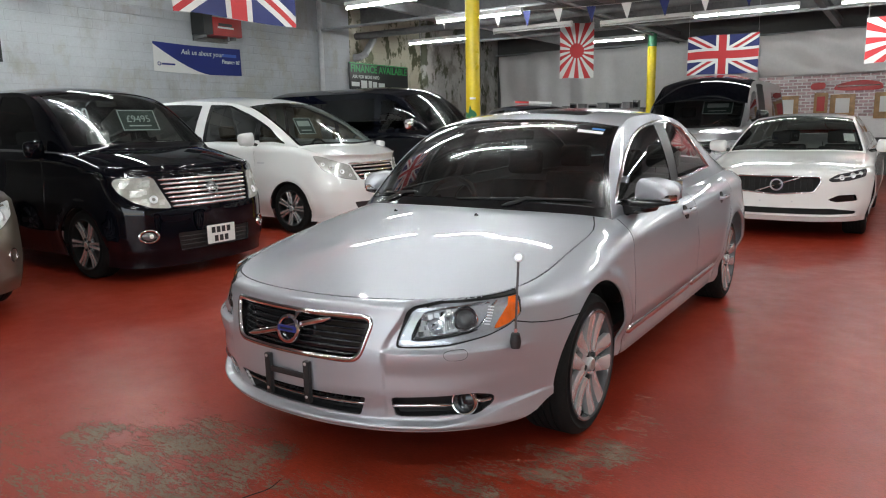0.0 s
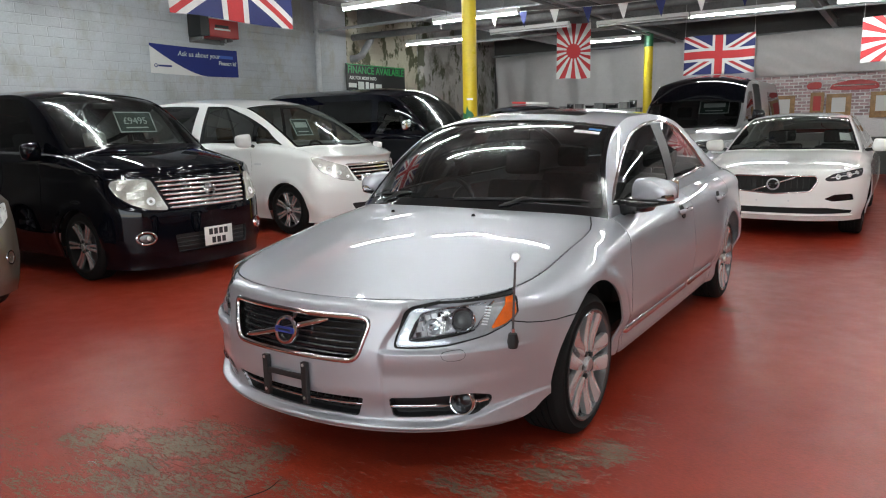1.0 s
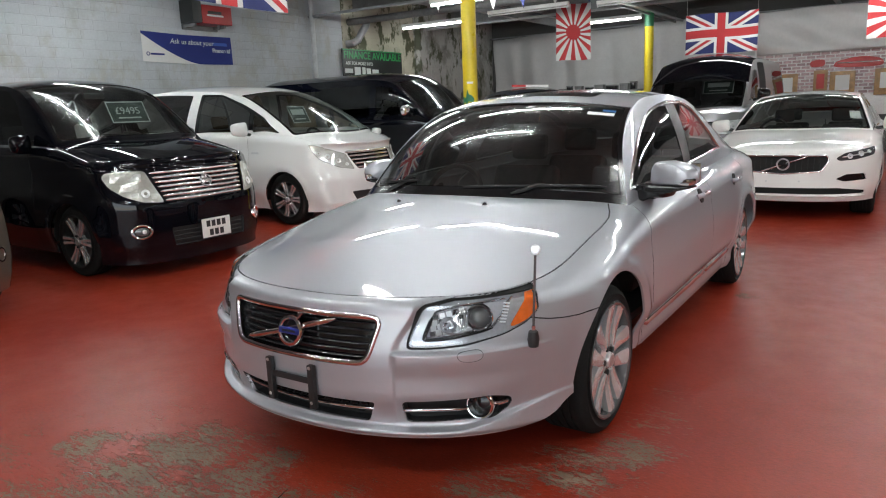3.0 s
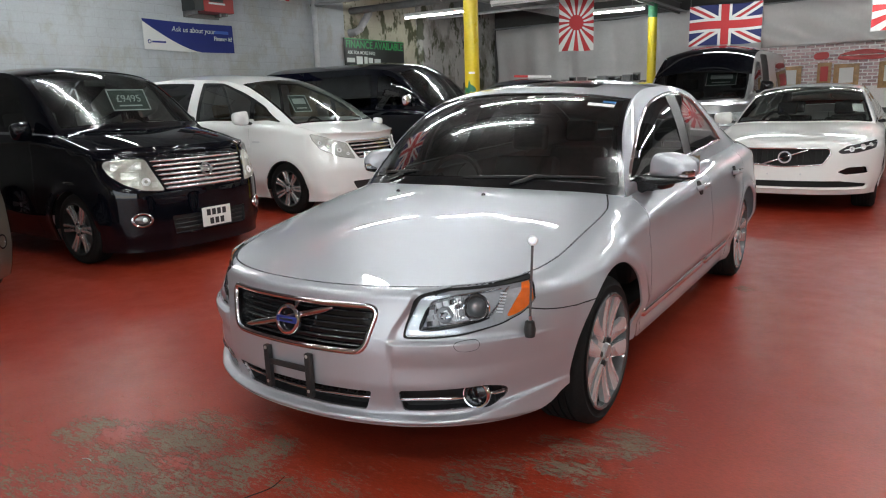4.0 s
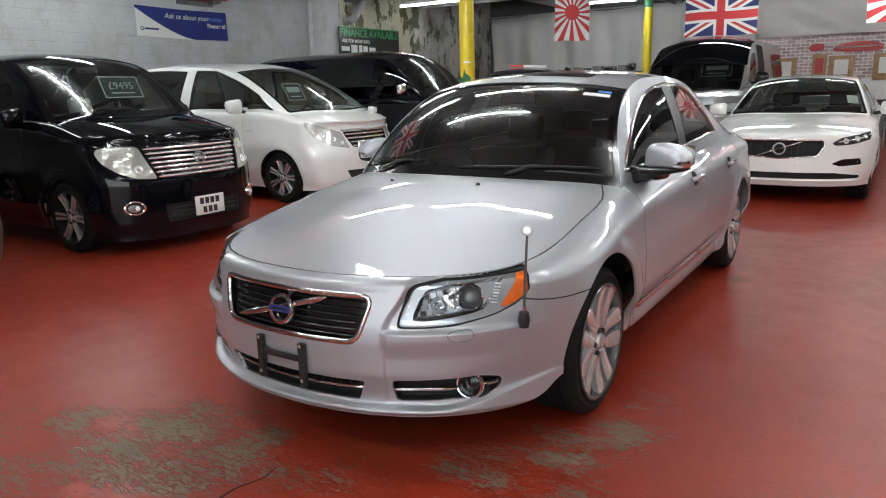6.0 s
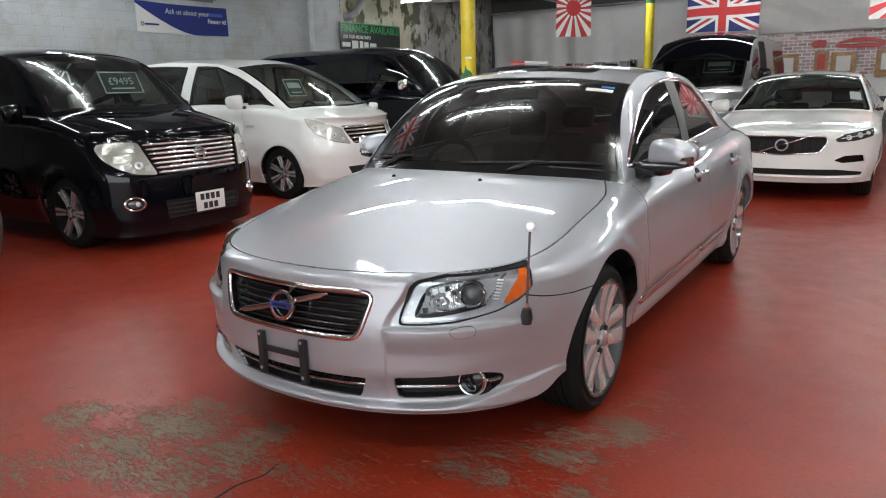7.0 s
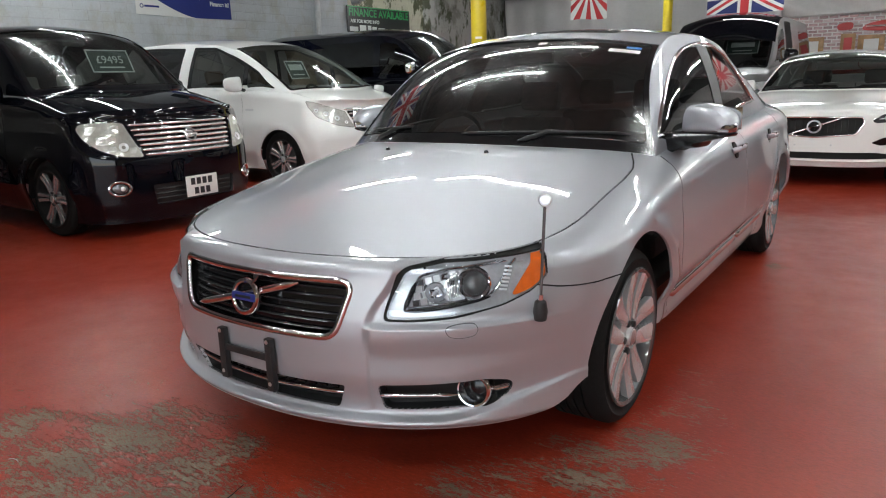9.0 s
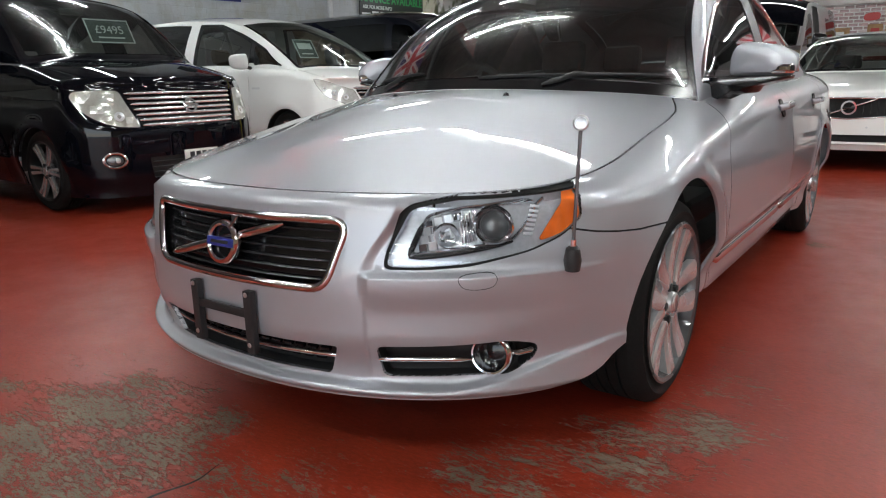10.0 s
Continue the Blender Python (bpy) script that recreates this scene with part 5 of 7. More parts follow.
def batten():
    b = thing("strip_light", "white fluorescent batten hung under the roof, lit", "light", group="strip lights")
    part("tube", tube([(-0.88, 0, -0.045), (0.88, 0, -0.045)], 0.016, 10), TUBE_MAT, b, "lit fluorescent tube")
    part("casing", box(-0.9, -0.05, -0.02, 0.9, 0.05, 0.05, 0.008), WHITE_METAL, b)
    for x in (-0.89, 0.89):
        part("end_cap", box(x - 0.012, -0.02, -0.07, x + 0.012, 0.02, -0.02, 0.003), WHITE_METAL, b)
    for x in (-0.6, 0.6):
        part("hanger", tube([(x, 0, 0.04), (x, 0, ZC - 3.345)], 0.006, 6), STEEL, b)
    return b


first = batten()
spots = [(-5.0, 6.3), (-4.75, 8.6), (-7.25, 11.15), (-0.68, 11.25), (1.75, 11.28), (4.2, 11.3), (-4.25, 13.9), (-1.2, 1.32), (-5.4, 1.4), (-3.42, 3.05), (-1.12, 2.85), (1.5, 3.9), (-7.4, 2.85), (-7.3, 0.2),
         (-1.4, -1.5), (2.4, 0.9), (2.4, -2.6), (-2.8, -4.6), (5.2, -1.0), (5.2, 3.0), (5.2, 6.6), (2.6, 6.4), (8.6, 0.5), (8.6, 6.0), (1.5, -6.0), (9.8, 3.2), (9.8, 8.8), (0.2, -3.8), (4.2, -4.6), (2.0, -8.0), (8.6, 11.5)]
first.matrix_world = pose(*spots[0], 3.345)
for xx, yy in spots[1:]:
    copy_thing(first, pose(xx, yy, 3.345))
DEAD_TUBE = material("unlit_tube", (0.7, 0.72, 0.72), 0.3)
for xx, yy in ((-4.72, 10.75), (-2.5, 11.2)):
    dead = copy_thing(first, pose(xx, yy, 3.345))
    tagged(dead, "white fluorescent batten hung under the roof, unlit")
    for o in dead.children:
        if o.name.startswith("tube"):
            o.data = o.data.copy()
            o.data.materials[0] = DEAD_TUBE
            tagged(o, "unlit tube")


def column(y0, green_from):
    c = thing("column", "yellow painted steel column with green paint", "column", pose(-3.4, y0, 0), kind="structure")
    part("post", lathe([(0.105, 0.0), (0.105, green_from)], 24, axis="z"), YELLOW, c)
    part("head", lathe([(0.1055, green_from), (0.1055, 3.46), (0.16, 3.47), (0.16, 3.5)], 24, axis="z"), GREEN if green_from < 3.3 else YELLOW, c)
    part("base_plate", box(-0.17, -0.17, 0, 0.17, 0.17, 0.02), YELLOW, c)
    return c


c1 = column(6.15, 3.4)
blot = spline([(-2.6, 1.50), (-2.2, 1.57), (-1.75, 1.55), (-1.5, 1.66), (-1.25, 1.60), (-0.9, 1.58), (-0.55, 1.53), (-0.8, 1.47), (-1.3, 1.50), (-1.6, 1.43), (-1.9, 1.49), (-2.3, 1.45)], 4)
round_post = lambda u, v: np.stack([0.107 * np.cos(u), 0.107 * np.sin(u), v], -1)
skin("paint_mark", cut_surface(round_post, blot, [], 0.06)["rest"], GREEN, c1, "irregular green paint mark", wall=0.001)
part("label", moved(box(-0.045, -0.002, -0.014, 0.045, 0.002, 0.014), pose(0.05, -0.094, 1.76, 0, 0, 28)), PAPER, c1)
column(14.66, 3.17)


# ---- sheeting and printed brick along the back ----
def curtain(name, x0, x1, z0, z1, y, mat, label, folds):
    b = bmesh.new()
    nx, nz = int((x1 - x0) / 0.06), 24
    rows = []
    for j in range(nz + 1):
        t = j / nz
        row = []
        for i in range(nx + 1):
            x = x0 + (x1 - x0) * i / nx
            sag = 0.07 * math.sin(9.0 * (t + 0.28 * (x - x0)) + 1.5 * math.sin(x)) * math.exp(-0.35 * (x - x0))
            d = sag + 0.05 * math.sin(x * folds) + 0.03 * math.sin(x * folds * 2.3 + 1.3 + 2 * t) + 0.035 * math.sin(x * 1.1 + 3.1 * t + 1.7 * math.sin(x * 0.7))
            row.append(b.verts.new((x, y - d * (1.5 - 0.8 * t), z0 + (z1 - z0) * t - 0.05 * math.sin(x * 0.9) ** 2 * t)))
        rows.append(row)
    for r0, r1 in zip(rows, rows[1:]):
        for i in range(nx):
            b.faces.new((r0[i], r0[i + 1], r1[i + 1], r1[i]))
    ob = part(name, b, mat, sharp=180)
    sol = ob.modifiers.new("thickness", "SOLIDIFY")
    sol.thickness = 0.006
    return tagged(ob, label, "sheet", kind="structure")


curtain("sheeting", XL + 0.25, -1.3, 0.1, 3.46, 16.75, SHEET_SHADED, "grey plastic sheeting hung in slack folds", 4.1)
curtain("sheeting", -1.32, 9.0, 2.42, 3.46, 16.72, SHEET_LIT, "grey plastic sheeting hung over the bricks", 2.7)
BRICK_PINK = material("faded_mauve_brick", (0.58, 0.42, 0.43), 0.8, grain=0.3, scale=6, stain=0.3, stain_scale=2)
MORTAR = material("pale_mortar", (0.84, 0.82, 0.82), 0.85, grain=0.1)


def vary_pieces(mat, low, high, pale):
    """Gives each piece its own shade, with some pale ones."""
    nt = mat.node_tree
    b = nt.nodes["Principled BSDF"]
    src = b.inputs["Base Color"].links[0].from_socket
    info = nt.nodes.new("ShaderNodeObjectInfo")
    shade = ranged(nt, info.outputs["Random"], low, high, 0.0, 0.8)
    mul = nt.nodes.new("ShaderNodeMix")
    mul.data_type, mul.blend_type = "RGBA", "MULTIPLY"
    mul.inputs[0].default_value = 1.0
    nt.links.new(src, mul.inputs[6])
    nt.links.new(shade, mul.inputs[7])
    top = nt.nodes.new("ShaderNodeMix")
    top.data_type = "RGBA"
    top.inputs[7].default_value = (*pale, 1)
    nt.links.new(ranged(nt, info.outputs["Random"], 0.0, 0.8, 0.82, 0.9), top.inputs[0])
    nt.links.new(mul.outputs[2], top.inputs[6])
    nt.links.new(top.outputs[2], b.inputs["Base Color"])


vary_pieces(BRICK_PINK, 0.72, 1.25, (0.72, 0.64, 0.64))
panel = tagged(part("wall_brick", box(-1.38, 16.86, 0.9, 2.95, 16.95, 2.55), MORTAR, smooth=False), "mauve brick panel with wide pale joints", "wall", kind="structure")
first_brick = part("brick", box(-0.089, -0.012, -0.029, 0.089, 0.012, 0.029, 0.006, 1), BRICK_PINK, panel)
rng = random.Random(4)
for r in range(14):
    for i in range(20):
        ob = first_brick
        if r or i:
            ob = new("brick", first_brick.data)
            ob.parent = panel
        ob.matrix_local = pose(-1.24 + 0.206 * i + (0.103 if r % 2 else 0.0), 16.852 + rng.uniform(-0.004, 0.004), 1.44 + 0.078 * r, 0, rng.uniform(-1, 1), 0)

WOOD = material("pale_wood", (0.42, 0.24, 0.10), 0.5, grain=0.3, scale=12, stain=0.2)
POSTER_RED = material("red_poster", (0.48, 0.03, 0.03), 0.45, grain=0.05)


def notice_board(x0, x1, z0, z1, inner, label):
    t = thing("notice_board", label, "notice board", pose(x0, 16.80, z0))
    w, h_ = x1 - x0, z1 - z0
    part("board", box(0, -0.02, 0, w, 0.02, h_, 0.004), WOOD, t)
    part("sheet", box(w * 0.22, -0.026, h_ * 0.25, w * 0.78, -0.021, h_ * 0.85), inner, t)
    return t


notice_board(-0.86, -0.36, 1.35, 1.93, PAPER, "wooden notice board with a white sheet on the bricks")
notice_board(-0.02, 0.28, 1.40, 1.98, POSTER_RED, "wooden notice board with a red poster on the bricks")
notice_board(0.33, 0.86, 1.35, 1.93, PAPER, "wooden notice board with a white sheet on the bricks")
notice_board(1.25, 1.75, 1.35, 1.95, PAPER, "wooden notice board with a white sheet on the bricks")
s = thing("wall_sign", "red sign shaped like a car on the brick panel", "sign", pose(0.9, 16.80, 2.12))
part("panel", moved(prism(spline([(-0.47, -0.08), (-0.45, 0.03), (-0.25, 0.09), (0.05, 0.13), (0.3, 0.10), (0.47, 0.04), (0.47, -0.09), (0.0, -0.11)], 5), 0.03, 0.004), pose(0, 0, 0, 90)), POSTER_RED, s)
part("trim", box(-0.44, -0.036, -0.01, 0.44, -0.0305, 0.015), GLOSS_BLACK, s)
s = thing("wall_sign", "small red sign on the brick panel", "sign", pose(0.05, 16.80, 2.14))
part("panel", moved(prism(spline([(-0.13, -0.07), (-0.13, 0.06), (0.13, 0.08), (0.13, -0.06)], 5), 0.03, 0.004), pose(0, 0, 0, 90)), POSTER_RED, s)
rack = thing("storage_rack", "dark steel rack with small boxes against the sheeting", "rack", pose(-5.3, 16.2, 0))
for x in (-1.2, 1.2):
    for y in (-0.2, 0.2):
        part("upright", box(x - 0.02, y - 0.02, 0, x + 0.02, y + 0.02, 1.74), STEEL, rack)
for z in (0.4, 1.05, 1.72):
    part("shelf", box(-1.24, -0.24, z, 1.24, 0.24, z + 0.03), STEEL, rack)
for k, (x, w, h_) in enumerate(((-1.0, 0.16, 0.10), (-0.78, 0.12, 0.17), (-0.5, 0.2, 0.15), (-0.2, 0.18, 0.12), (0.1, 0.25, 0.16), (0.45, 0.3, 0.14), (0.8, 0.22, 0.16), (1.05, 0.14, 0.2))):
    bx = thing("parts_box", "small dark box on the rack", "box", pose(-5.3 + x, 16.2, 1.75), group="boxes on the rack")
    part("box", box(-w / 2, -0.1, 0, w / 2, 0.1, h_, 0.006), GLOSS_BLACK if k % 2 else STEEL, bx)
    part("lid", box(-w / 2 - 0.004, -0.104, h_ - 0.03, w / 2 + 0.004, 0.104, h_ + 0.004, 0.004), STEEL, bx)

# ---- the other vehicles ----
def flank(arches, sill=0.05, top=0.04, z1=0.95, nose_lean=0.12, lean_from=0.7, chin=0.03, chin_z=0.3):
    """The usual flank and nose of a parked vehicle."""
    def lower(x, y, fw, z):
        nose = step(0.15, 0.75, np.clip(fw, 0, 1)) * (y < 1)
        side = sill * step(0.45, 0.22, z) + top * step(0.65, z1 + 0.1, z)
        for yw, zw in arches:
            r = np.hypot(y - yw, z - zw)
            side = side - 0.012 * np.exp(-((r - zw - 0.05) / 0.05) ** 2) * (z > 0.2)
        fr = nose_lean * step(lean_from, lean_from + 0.45, z) + chin * step(chin_z, chin_z - 0.12, z) + 0.01
        return side * (1 - nose) + fr * nose
    return lower


def vehicle(name, label, m, sh, paint, R, bonnet_h=0.05, screen=(0.03, 0.42), screen_glass=None, windows=(), back=None, tyre=(0.33, 0.225, 0.21), axles=(0.0, 2.95), track=0.87, rim_paint=None, spokes=7, style="single", inside=None, wheel_y=None, top_extra=(), h=0.05):
    """A parked vehicle from its shell: R are (name, outline on the ring, material, depth, label)."""
    car = thing(name, label, "van" if "van" in name else "car", m)
    regs = []
    for yw in axles:
        for sd in (-1, 1):
            regs.append(("arch", sh.side(circle(yw, tyre[0], tyre[0] + 0.028, 36), sd), None, 0))
    regs += R
    body, made = ring_regions(sh, car, regs, paint, h)
    lid(sh, car, "bonnet", paint, h)
    lid(sh, car, "tailgate_top", paint, h * 1.5, False)
    u0, u1 = sh.ya + screen[0], sh.ya + screen[1]
    ws = rounded([(u0, -0.94), (u0, 0.94), (u1, 0.92), (u1, -0.92)], 0.04)
    wf = rounded([(u0 - 0.025, -0.975), (u0 - 0.025, 0.975), (u1 + 0.025, 0.955), (u1 + 0.025, -0.955)], 0.04)
    tops = [("windscreen", ws, screen_glass or TINTED, 0.004), ("screen_border", wf, GLOSS_BLACK, 0.003)] + list(top_extra)
    if back:
        tops.append(("rear_window", rounded([(back[0], -0.88), (back[0], 0.88), (back[1], 0.88), (back[1], -0.88)], 0.05), PRIVACY, 0.004))
    top_regions(sh, car, tops, paint, h)
    side_regions(sh, car, [("side_window", sh.pane(rounded(w, 0.03)), g, 0.004) for w, g in windows], paint, h)
    for yw in axles:
        for sd in (-1, 1):
            wheel(car, track * sd, yw, tyre[0], tyre[1], tyre[2], sd, spokes, rim_paint or ALLOY, style, GAP)
            wheel_well(car, track + 0.03, yw, tyre[0], tyre[0] + 0.032, 0.3, sd)
    return car, made


def on_ring(sh, x, z, lift=0.0):
    p, n = sh.spot(*sh.front([(x, z)])[0], lift)
    return frame_at(p, n)


def oval_mirror(car, x, y, z, w, hgt, mat, sd):
    o = spline([(-w / 2, -hgt / 2), (-w / 2, hgt / 2 * 0.8), (-w * 0.2, hgt / 2), (w / 2 * 0.9, hgt / 2 * 0.7), (w / 2, -hgt * 0.2), (w * 0.3, -hgt / 2)], 4)
    mi = part("door_mirror", moved(ellipsoid_shape(o, 0.13, 2.6, 8), pose(x * sd, y, z) @ Matrix.Diagonal((sd, 1, 1, 1))), mat, car)
    part("arm", tube([((x - w * 0.4) * sd, y, z - hgt * 0.35), ((x - w * 0.9) * sd, y + 0.02, z - hgt * 0.5)], 0.022, 8), GLOSS_BLACK, mi)


def price_card(car, m, text, mat_text, w=0.42, hgt=0.22):
    """A dark green price card propped behind the screen, with its figures."""
    c = part("price_card", moved(box(-w / 2, -hgt / 2, -0.004, w / 2, hgt / 2, 0.004, 0.003), m), CARD_GREEN, car, "dark green price card")
    for x0, y0, x1, y1 in ((-w / 2, hgt / 2 - 0.012, w / 2, hgt / 2), (-w / 2, -hgt / 2, w / 2, -hgt / 2 + 0.012), (-w / 2, -hgt / 2, -w / 2 + 0.012, hgt / 2), (w / 2 - 0.012, -hgt / 2, w / 2, hgt / 2)):
        part("card_edge", moved(box(x0, y0, 0.004, x1, y1, 0.007), m), mat_text, c)
    if text:
        words("price", text, m @ pose(0, 0.012, 0.006), hgt * 0.46, mat_text, c)
    else:
        part("price_bar", moved(box(-w * 0.36, -hgt * 0.02, 0.004, w * 0.36, hgt * 0.3, 0.006), m), mat_text, c)
    part("small_print", moved(box(-w * 0.3, -hgt * 0.3, 0.004, w * 0.3, -hgt * 0.24, 0.006), m), mat_text, c)


def words(name, text, m, size, mat, parent=None, align="CENTER", label="", shear=0.0, bold=0.0):
    """Lettering in the built-in font, as a thin mesh."""
    cu = bpy.data.curves.new(name, "FONT")
    cu.body, cu.size, cu.align_x, cu.align_y, cu.extrude, cu.shear, cu.offset = text, size, align, "CENTER", 0.0015, shear, bold
    tmp = bpy.data.objects.new("tmp", cu)
    scene.collection.objects.link(tmp)
    me = bpy.data.meshes.new_from_object(tmp.evaluated_get(bpy.context.evaluated_depsgraph_get()))
    bpy.data.objects.remove(tmp)
    me.name = name
    me.transform(m)
    me.materials.clear()
    return link_mesh(name, me, mat, parent, label)


CARD_GREEN = material("green_card", (0.008, 0.026, 0.02), 0.5)
CARD_WHITE = material("white_lettering", (0.62, 0.66, 0.64), 0.6)
LETTER_DARK = material("dark_lettering", (0.02, 0.02, 0.022), 0.5)
PLATE_WHITE = material("white_plate", (0.78, 0.78, 0.75), 0.35, grain=0.03, scale=15)
LAMP_WARM = material("yellowed_lamp", (0.50, 0.50, 0.46), 0.16, 0.45, grain=0.15, scale=30)
LAMP_HAZE = material("hazed_reflector", (0.74, 0.75, 0.71), 0.12, 0.5, grain=0.2, scale=40)
LAMP_PALE = material("pale_lamp", (0.62, 0.66, 0.66), 0.3, 0.15, grain=0.25, scale=14, stain=0.2, stain_scale=9)


def lamp_unit(sh, car, name, outline, depth, sd, bits, bowl=None):
    """A lamp let into the nose: a bright bowl with reflectors under a clear cover."""
    o = sh.front([(a * sd, b) for a, b in outline])
    cut = cut_surface(sh.ring, dense(o, 0.03), [], 0.025)
    lamp = skin(name, cut["rest"], bowl or LAMP_PALE, car, "clear lamp", sunk=-0.002, wall=0.02, wall_down=True)
    for x, z, r in bits:
        m = on_ring(sh, x * sd, z, 0.004)
        part("reflector", moved(lathe([(0.001, -0.004), (r * 0.5, -0.002), (r * 0.9, 0.006), (r, 0.007), (r * 1.05, -0.004), (0.001, -0.008)], 20, axis="z"), m), LAMP_SILVER, lamp)
    part("rim", ring_bead(sh, o, 0.007, 0.005, 0.0, True), LENS_GREY, lamp)
    return lamp


# the black people carrier
ELG = Shell(
    yf=-0.86, yr=3.95, width=1.80, front=(0.62, 2.5), rear=(0.35, 3.0),
    edge=[(-0.86, 0.97), (-0.6, 1.02), (-0.2, 1.10), (0.25, 1.19), (1.0, 1.22), (2.5, 1.24), (3.95, 1.22)],
    centre=[(-0.86, 1.03), (-0.6, 1.10), (-0.2, 1.19), (0.1, 1.235), (0.5, 1.26), (3.95, 1.25)],
    hood_x=[(-0.86, 0.72), (-0.3, 0.78), (0.25, 0.80), (3.95, 0.8)], rise=((-0.9, 4.0), (4, 3.0)),
    inset=[(-0.86, 0.12), (-0.4, 0.12), (0.3, 0.085), (3.5, 0.08), (3.95, 0.05)], round_z=[(-0.86, 0.06), (0.0, 0.10), (3.95, 0.06)],
    cant=[(0.6, 0.745, 1.52), (0.98, 0.70, 1.745), (1.3, 0.685, 1.80), (2.4, 0.68, 1.815), (3.3, 0.675, 1.78), (3.75, 0.70, 1.62)],
    bow=[(0.22, 0.28), (1.0, 0.14), (2.0, 0.0), (3.95, -0.06)], crown=[(0.22, 0.04), (1.0, 0.055), (2.0, 0.075), (3.95, 0.03)],
    lower=flank([(0.0, 0.33), (2.95, 0.33)], nose_lean=0.10, lean_from=0.62), ya=0.22, yc=3.9, base=[(-0.86, 0.13), (-0.3, 0.14), (0.5, 0.2), (3.95, 0.22)])


def elgrand():
    sh = ELG
    grille = rounded([(-0.52, 0.955), (0.52, 0.955), (0.44, 0.675), (-0.44, 0.675)], 0.02)
    low = rounded([(-0.42, 0.44), (0.42, 0.44), (0.40, 0.27), (-0.40, 0.27)], 0.02)
    lampo = rounded([(0.545, 0.962), (0.68, 0.967), (0.80, 0.96), (0.82, 0.92), (0.80, 0.83), (0.73, 0.745), (0.62, 0.69), (0.455, 0.675)], 0.03)
    R = [("grille", sh.front(grille), GLOSS_BLACK, 0.03), ("lower_intake", sh.front(low), PLASTIC, 0.03)]
    for sd in (-1, 1):
        R.append(("door_seam", stroke(sh.side([(0.62, 0.24), (0.60, 0.7), (0.66, 1.18)], sd), 0.006), GAP, 0.005))
        R.append(("door_seam", stroke(sh.side([(1.62, 0.24), (1.62, 0.7), (1.62, 1.2)], sd), 0.006), GAP, 0.005))
    front_w = [(0.66, 1.255), (0.92, 1.60), (1.12, 1.735), (1.6, 1.765), (1.6, 1.26)]
    mid = [(1.68, 1.26), (1.68, 1.765), (2.7, 1.77), (2.7, 1.27)]
    rear = [(2.78, 1.27), (2.78, 1.765), (3.4, 1.70), (3.6, 1.30)]
    car, made = vehicle("people_carrier_van", "black people carrier with chrome slatted grille and price card", pose(-4.45, 1.58, 0, 0, 0, 90), sh, BLACK_PAINT, R, screen=(0.06, 0.76), screen_glass=SCREEN_DARK, windows=[(front_w, PRIVACY), (mid, PRIVACY), (rear, PRIVACY)], back=(3.5, 3.85), rim_paint=ALLOY_DULL, spokes=6, style="twin", track=0.86, tyre=(0.33, 0.242, 0.21))
    g = made[0] if made[0].name.startswith("grille") else [o for o in made if o and o.name.startswith("grille")][0]
    for k in range(7):
        z = 0.695 + 0.041 * k
        hw = 0.44 + (z - 0.675) / 0.28 * 0.08 - 0.008
        part("slat", ring_bead(sh, sh.front([(-hw + 2 * hw * j / 14, z) for j in range(15)]), 0.023, 0.016, -0.014, tilt=1.7), CHROME_SLAT, g, "chrome slat")
    m = on_ring(sh, 0.0, 0.83, 0.006)
    part("badge_ring", moved(lathe([(0.046, -0.004), (0.048, 0.008), (0.06, 0.008), (0.062, -0.004)], 32, axis="z", closed=True), m), CHROME, g)
    part("badge_bar", moved(box(-0.068, -0.011, 0, 0.068, 0.011, 0.012, 0.003), m), CHROME, g)
    for sd in (-1, 1):
        lamp = lamp_unit(sh, car, "headlamp", lampo, 0.03, sd, [(0.585, 0.765, 0.036)], bowl=LAMP_WARM)
        for x, z, w, hh, lean in ((0.745, 0.905, 0.045, 0.036, 6), (0.625, 0.905, 0.055, 0.036, -5), (0.68, 0.82, 0.075, 0.032, 4), (0.665, 0.755, 0.038, 0.022, -6), (0.525, 0.735, 0.03, 0.026, 5)):
            m = on_ring(sh, x * sd, z, 0.004) @ pose(0, 0, 0, lean, lean * 1.5, 0)
            part("reflector_block", moved(box(-w, -hh, -0.006, w, hh, 0.0015, 0.005, 2), m), LAMP_HAZE, lamp)
        m = on_ring(sh, 0.655 * sd, 0.43, 0.002)
        f = part("fog_lamp", moved(lathe([(0.045, -0.02), (0.052, 0.004), (0.060, 0.010), (0.068, 0.006), (0.070, -0.02)], 28, axis="z", closed=True), m @ Matrix.Diagonal((1.35, 0.95, 1, 1))), CHROME, car, "oval fog lamp with chrome rim")
        part("lens", moved(lathe([(0.001, 0.004), (0.03, 0.002), (0.046, -0.006), (0.001, -0.01)], 20, axis="z"), m @ Matrix.Diagonal((1.35, 0.95, 1, 1))), LENS_GREY, f)
        part("bulb", moved(lathe([(0.001, 0.006), (0.014, 0.005), (0.020, 0.001), (0.001, 0.0)], 16, axis="z"), m @ pose(-0.02 * sd, 0, 0.002)), LAMP_SILVER, f)
        oval_mirror(car, 0.93, 0.62, 1.235, 0.17, 0.17, BLACK_PAINT, sd)
    for z in (0.315, 0.355, 0.395):
        part("intake_bar", ring_bead(sh, sh.front([(-0.40 + 0.8 * j / 12, z) for j in range(13)]), 0.014, 0.018, -0.024), PLASTIC, car)
    # two-line number plate, its marks as plain bars
    m = on_ring(sh, 0.02, 0.385, 0.018)
    p = part("number_plate", moved(box(-0.165, -0.09, 0, 0.165, 0.09, 0.008, 0.004), m), PLATE_WHITE, car, "white two-line number plate")
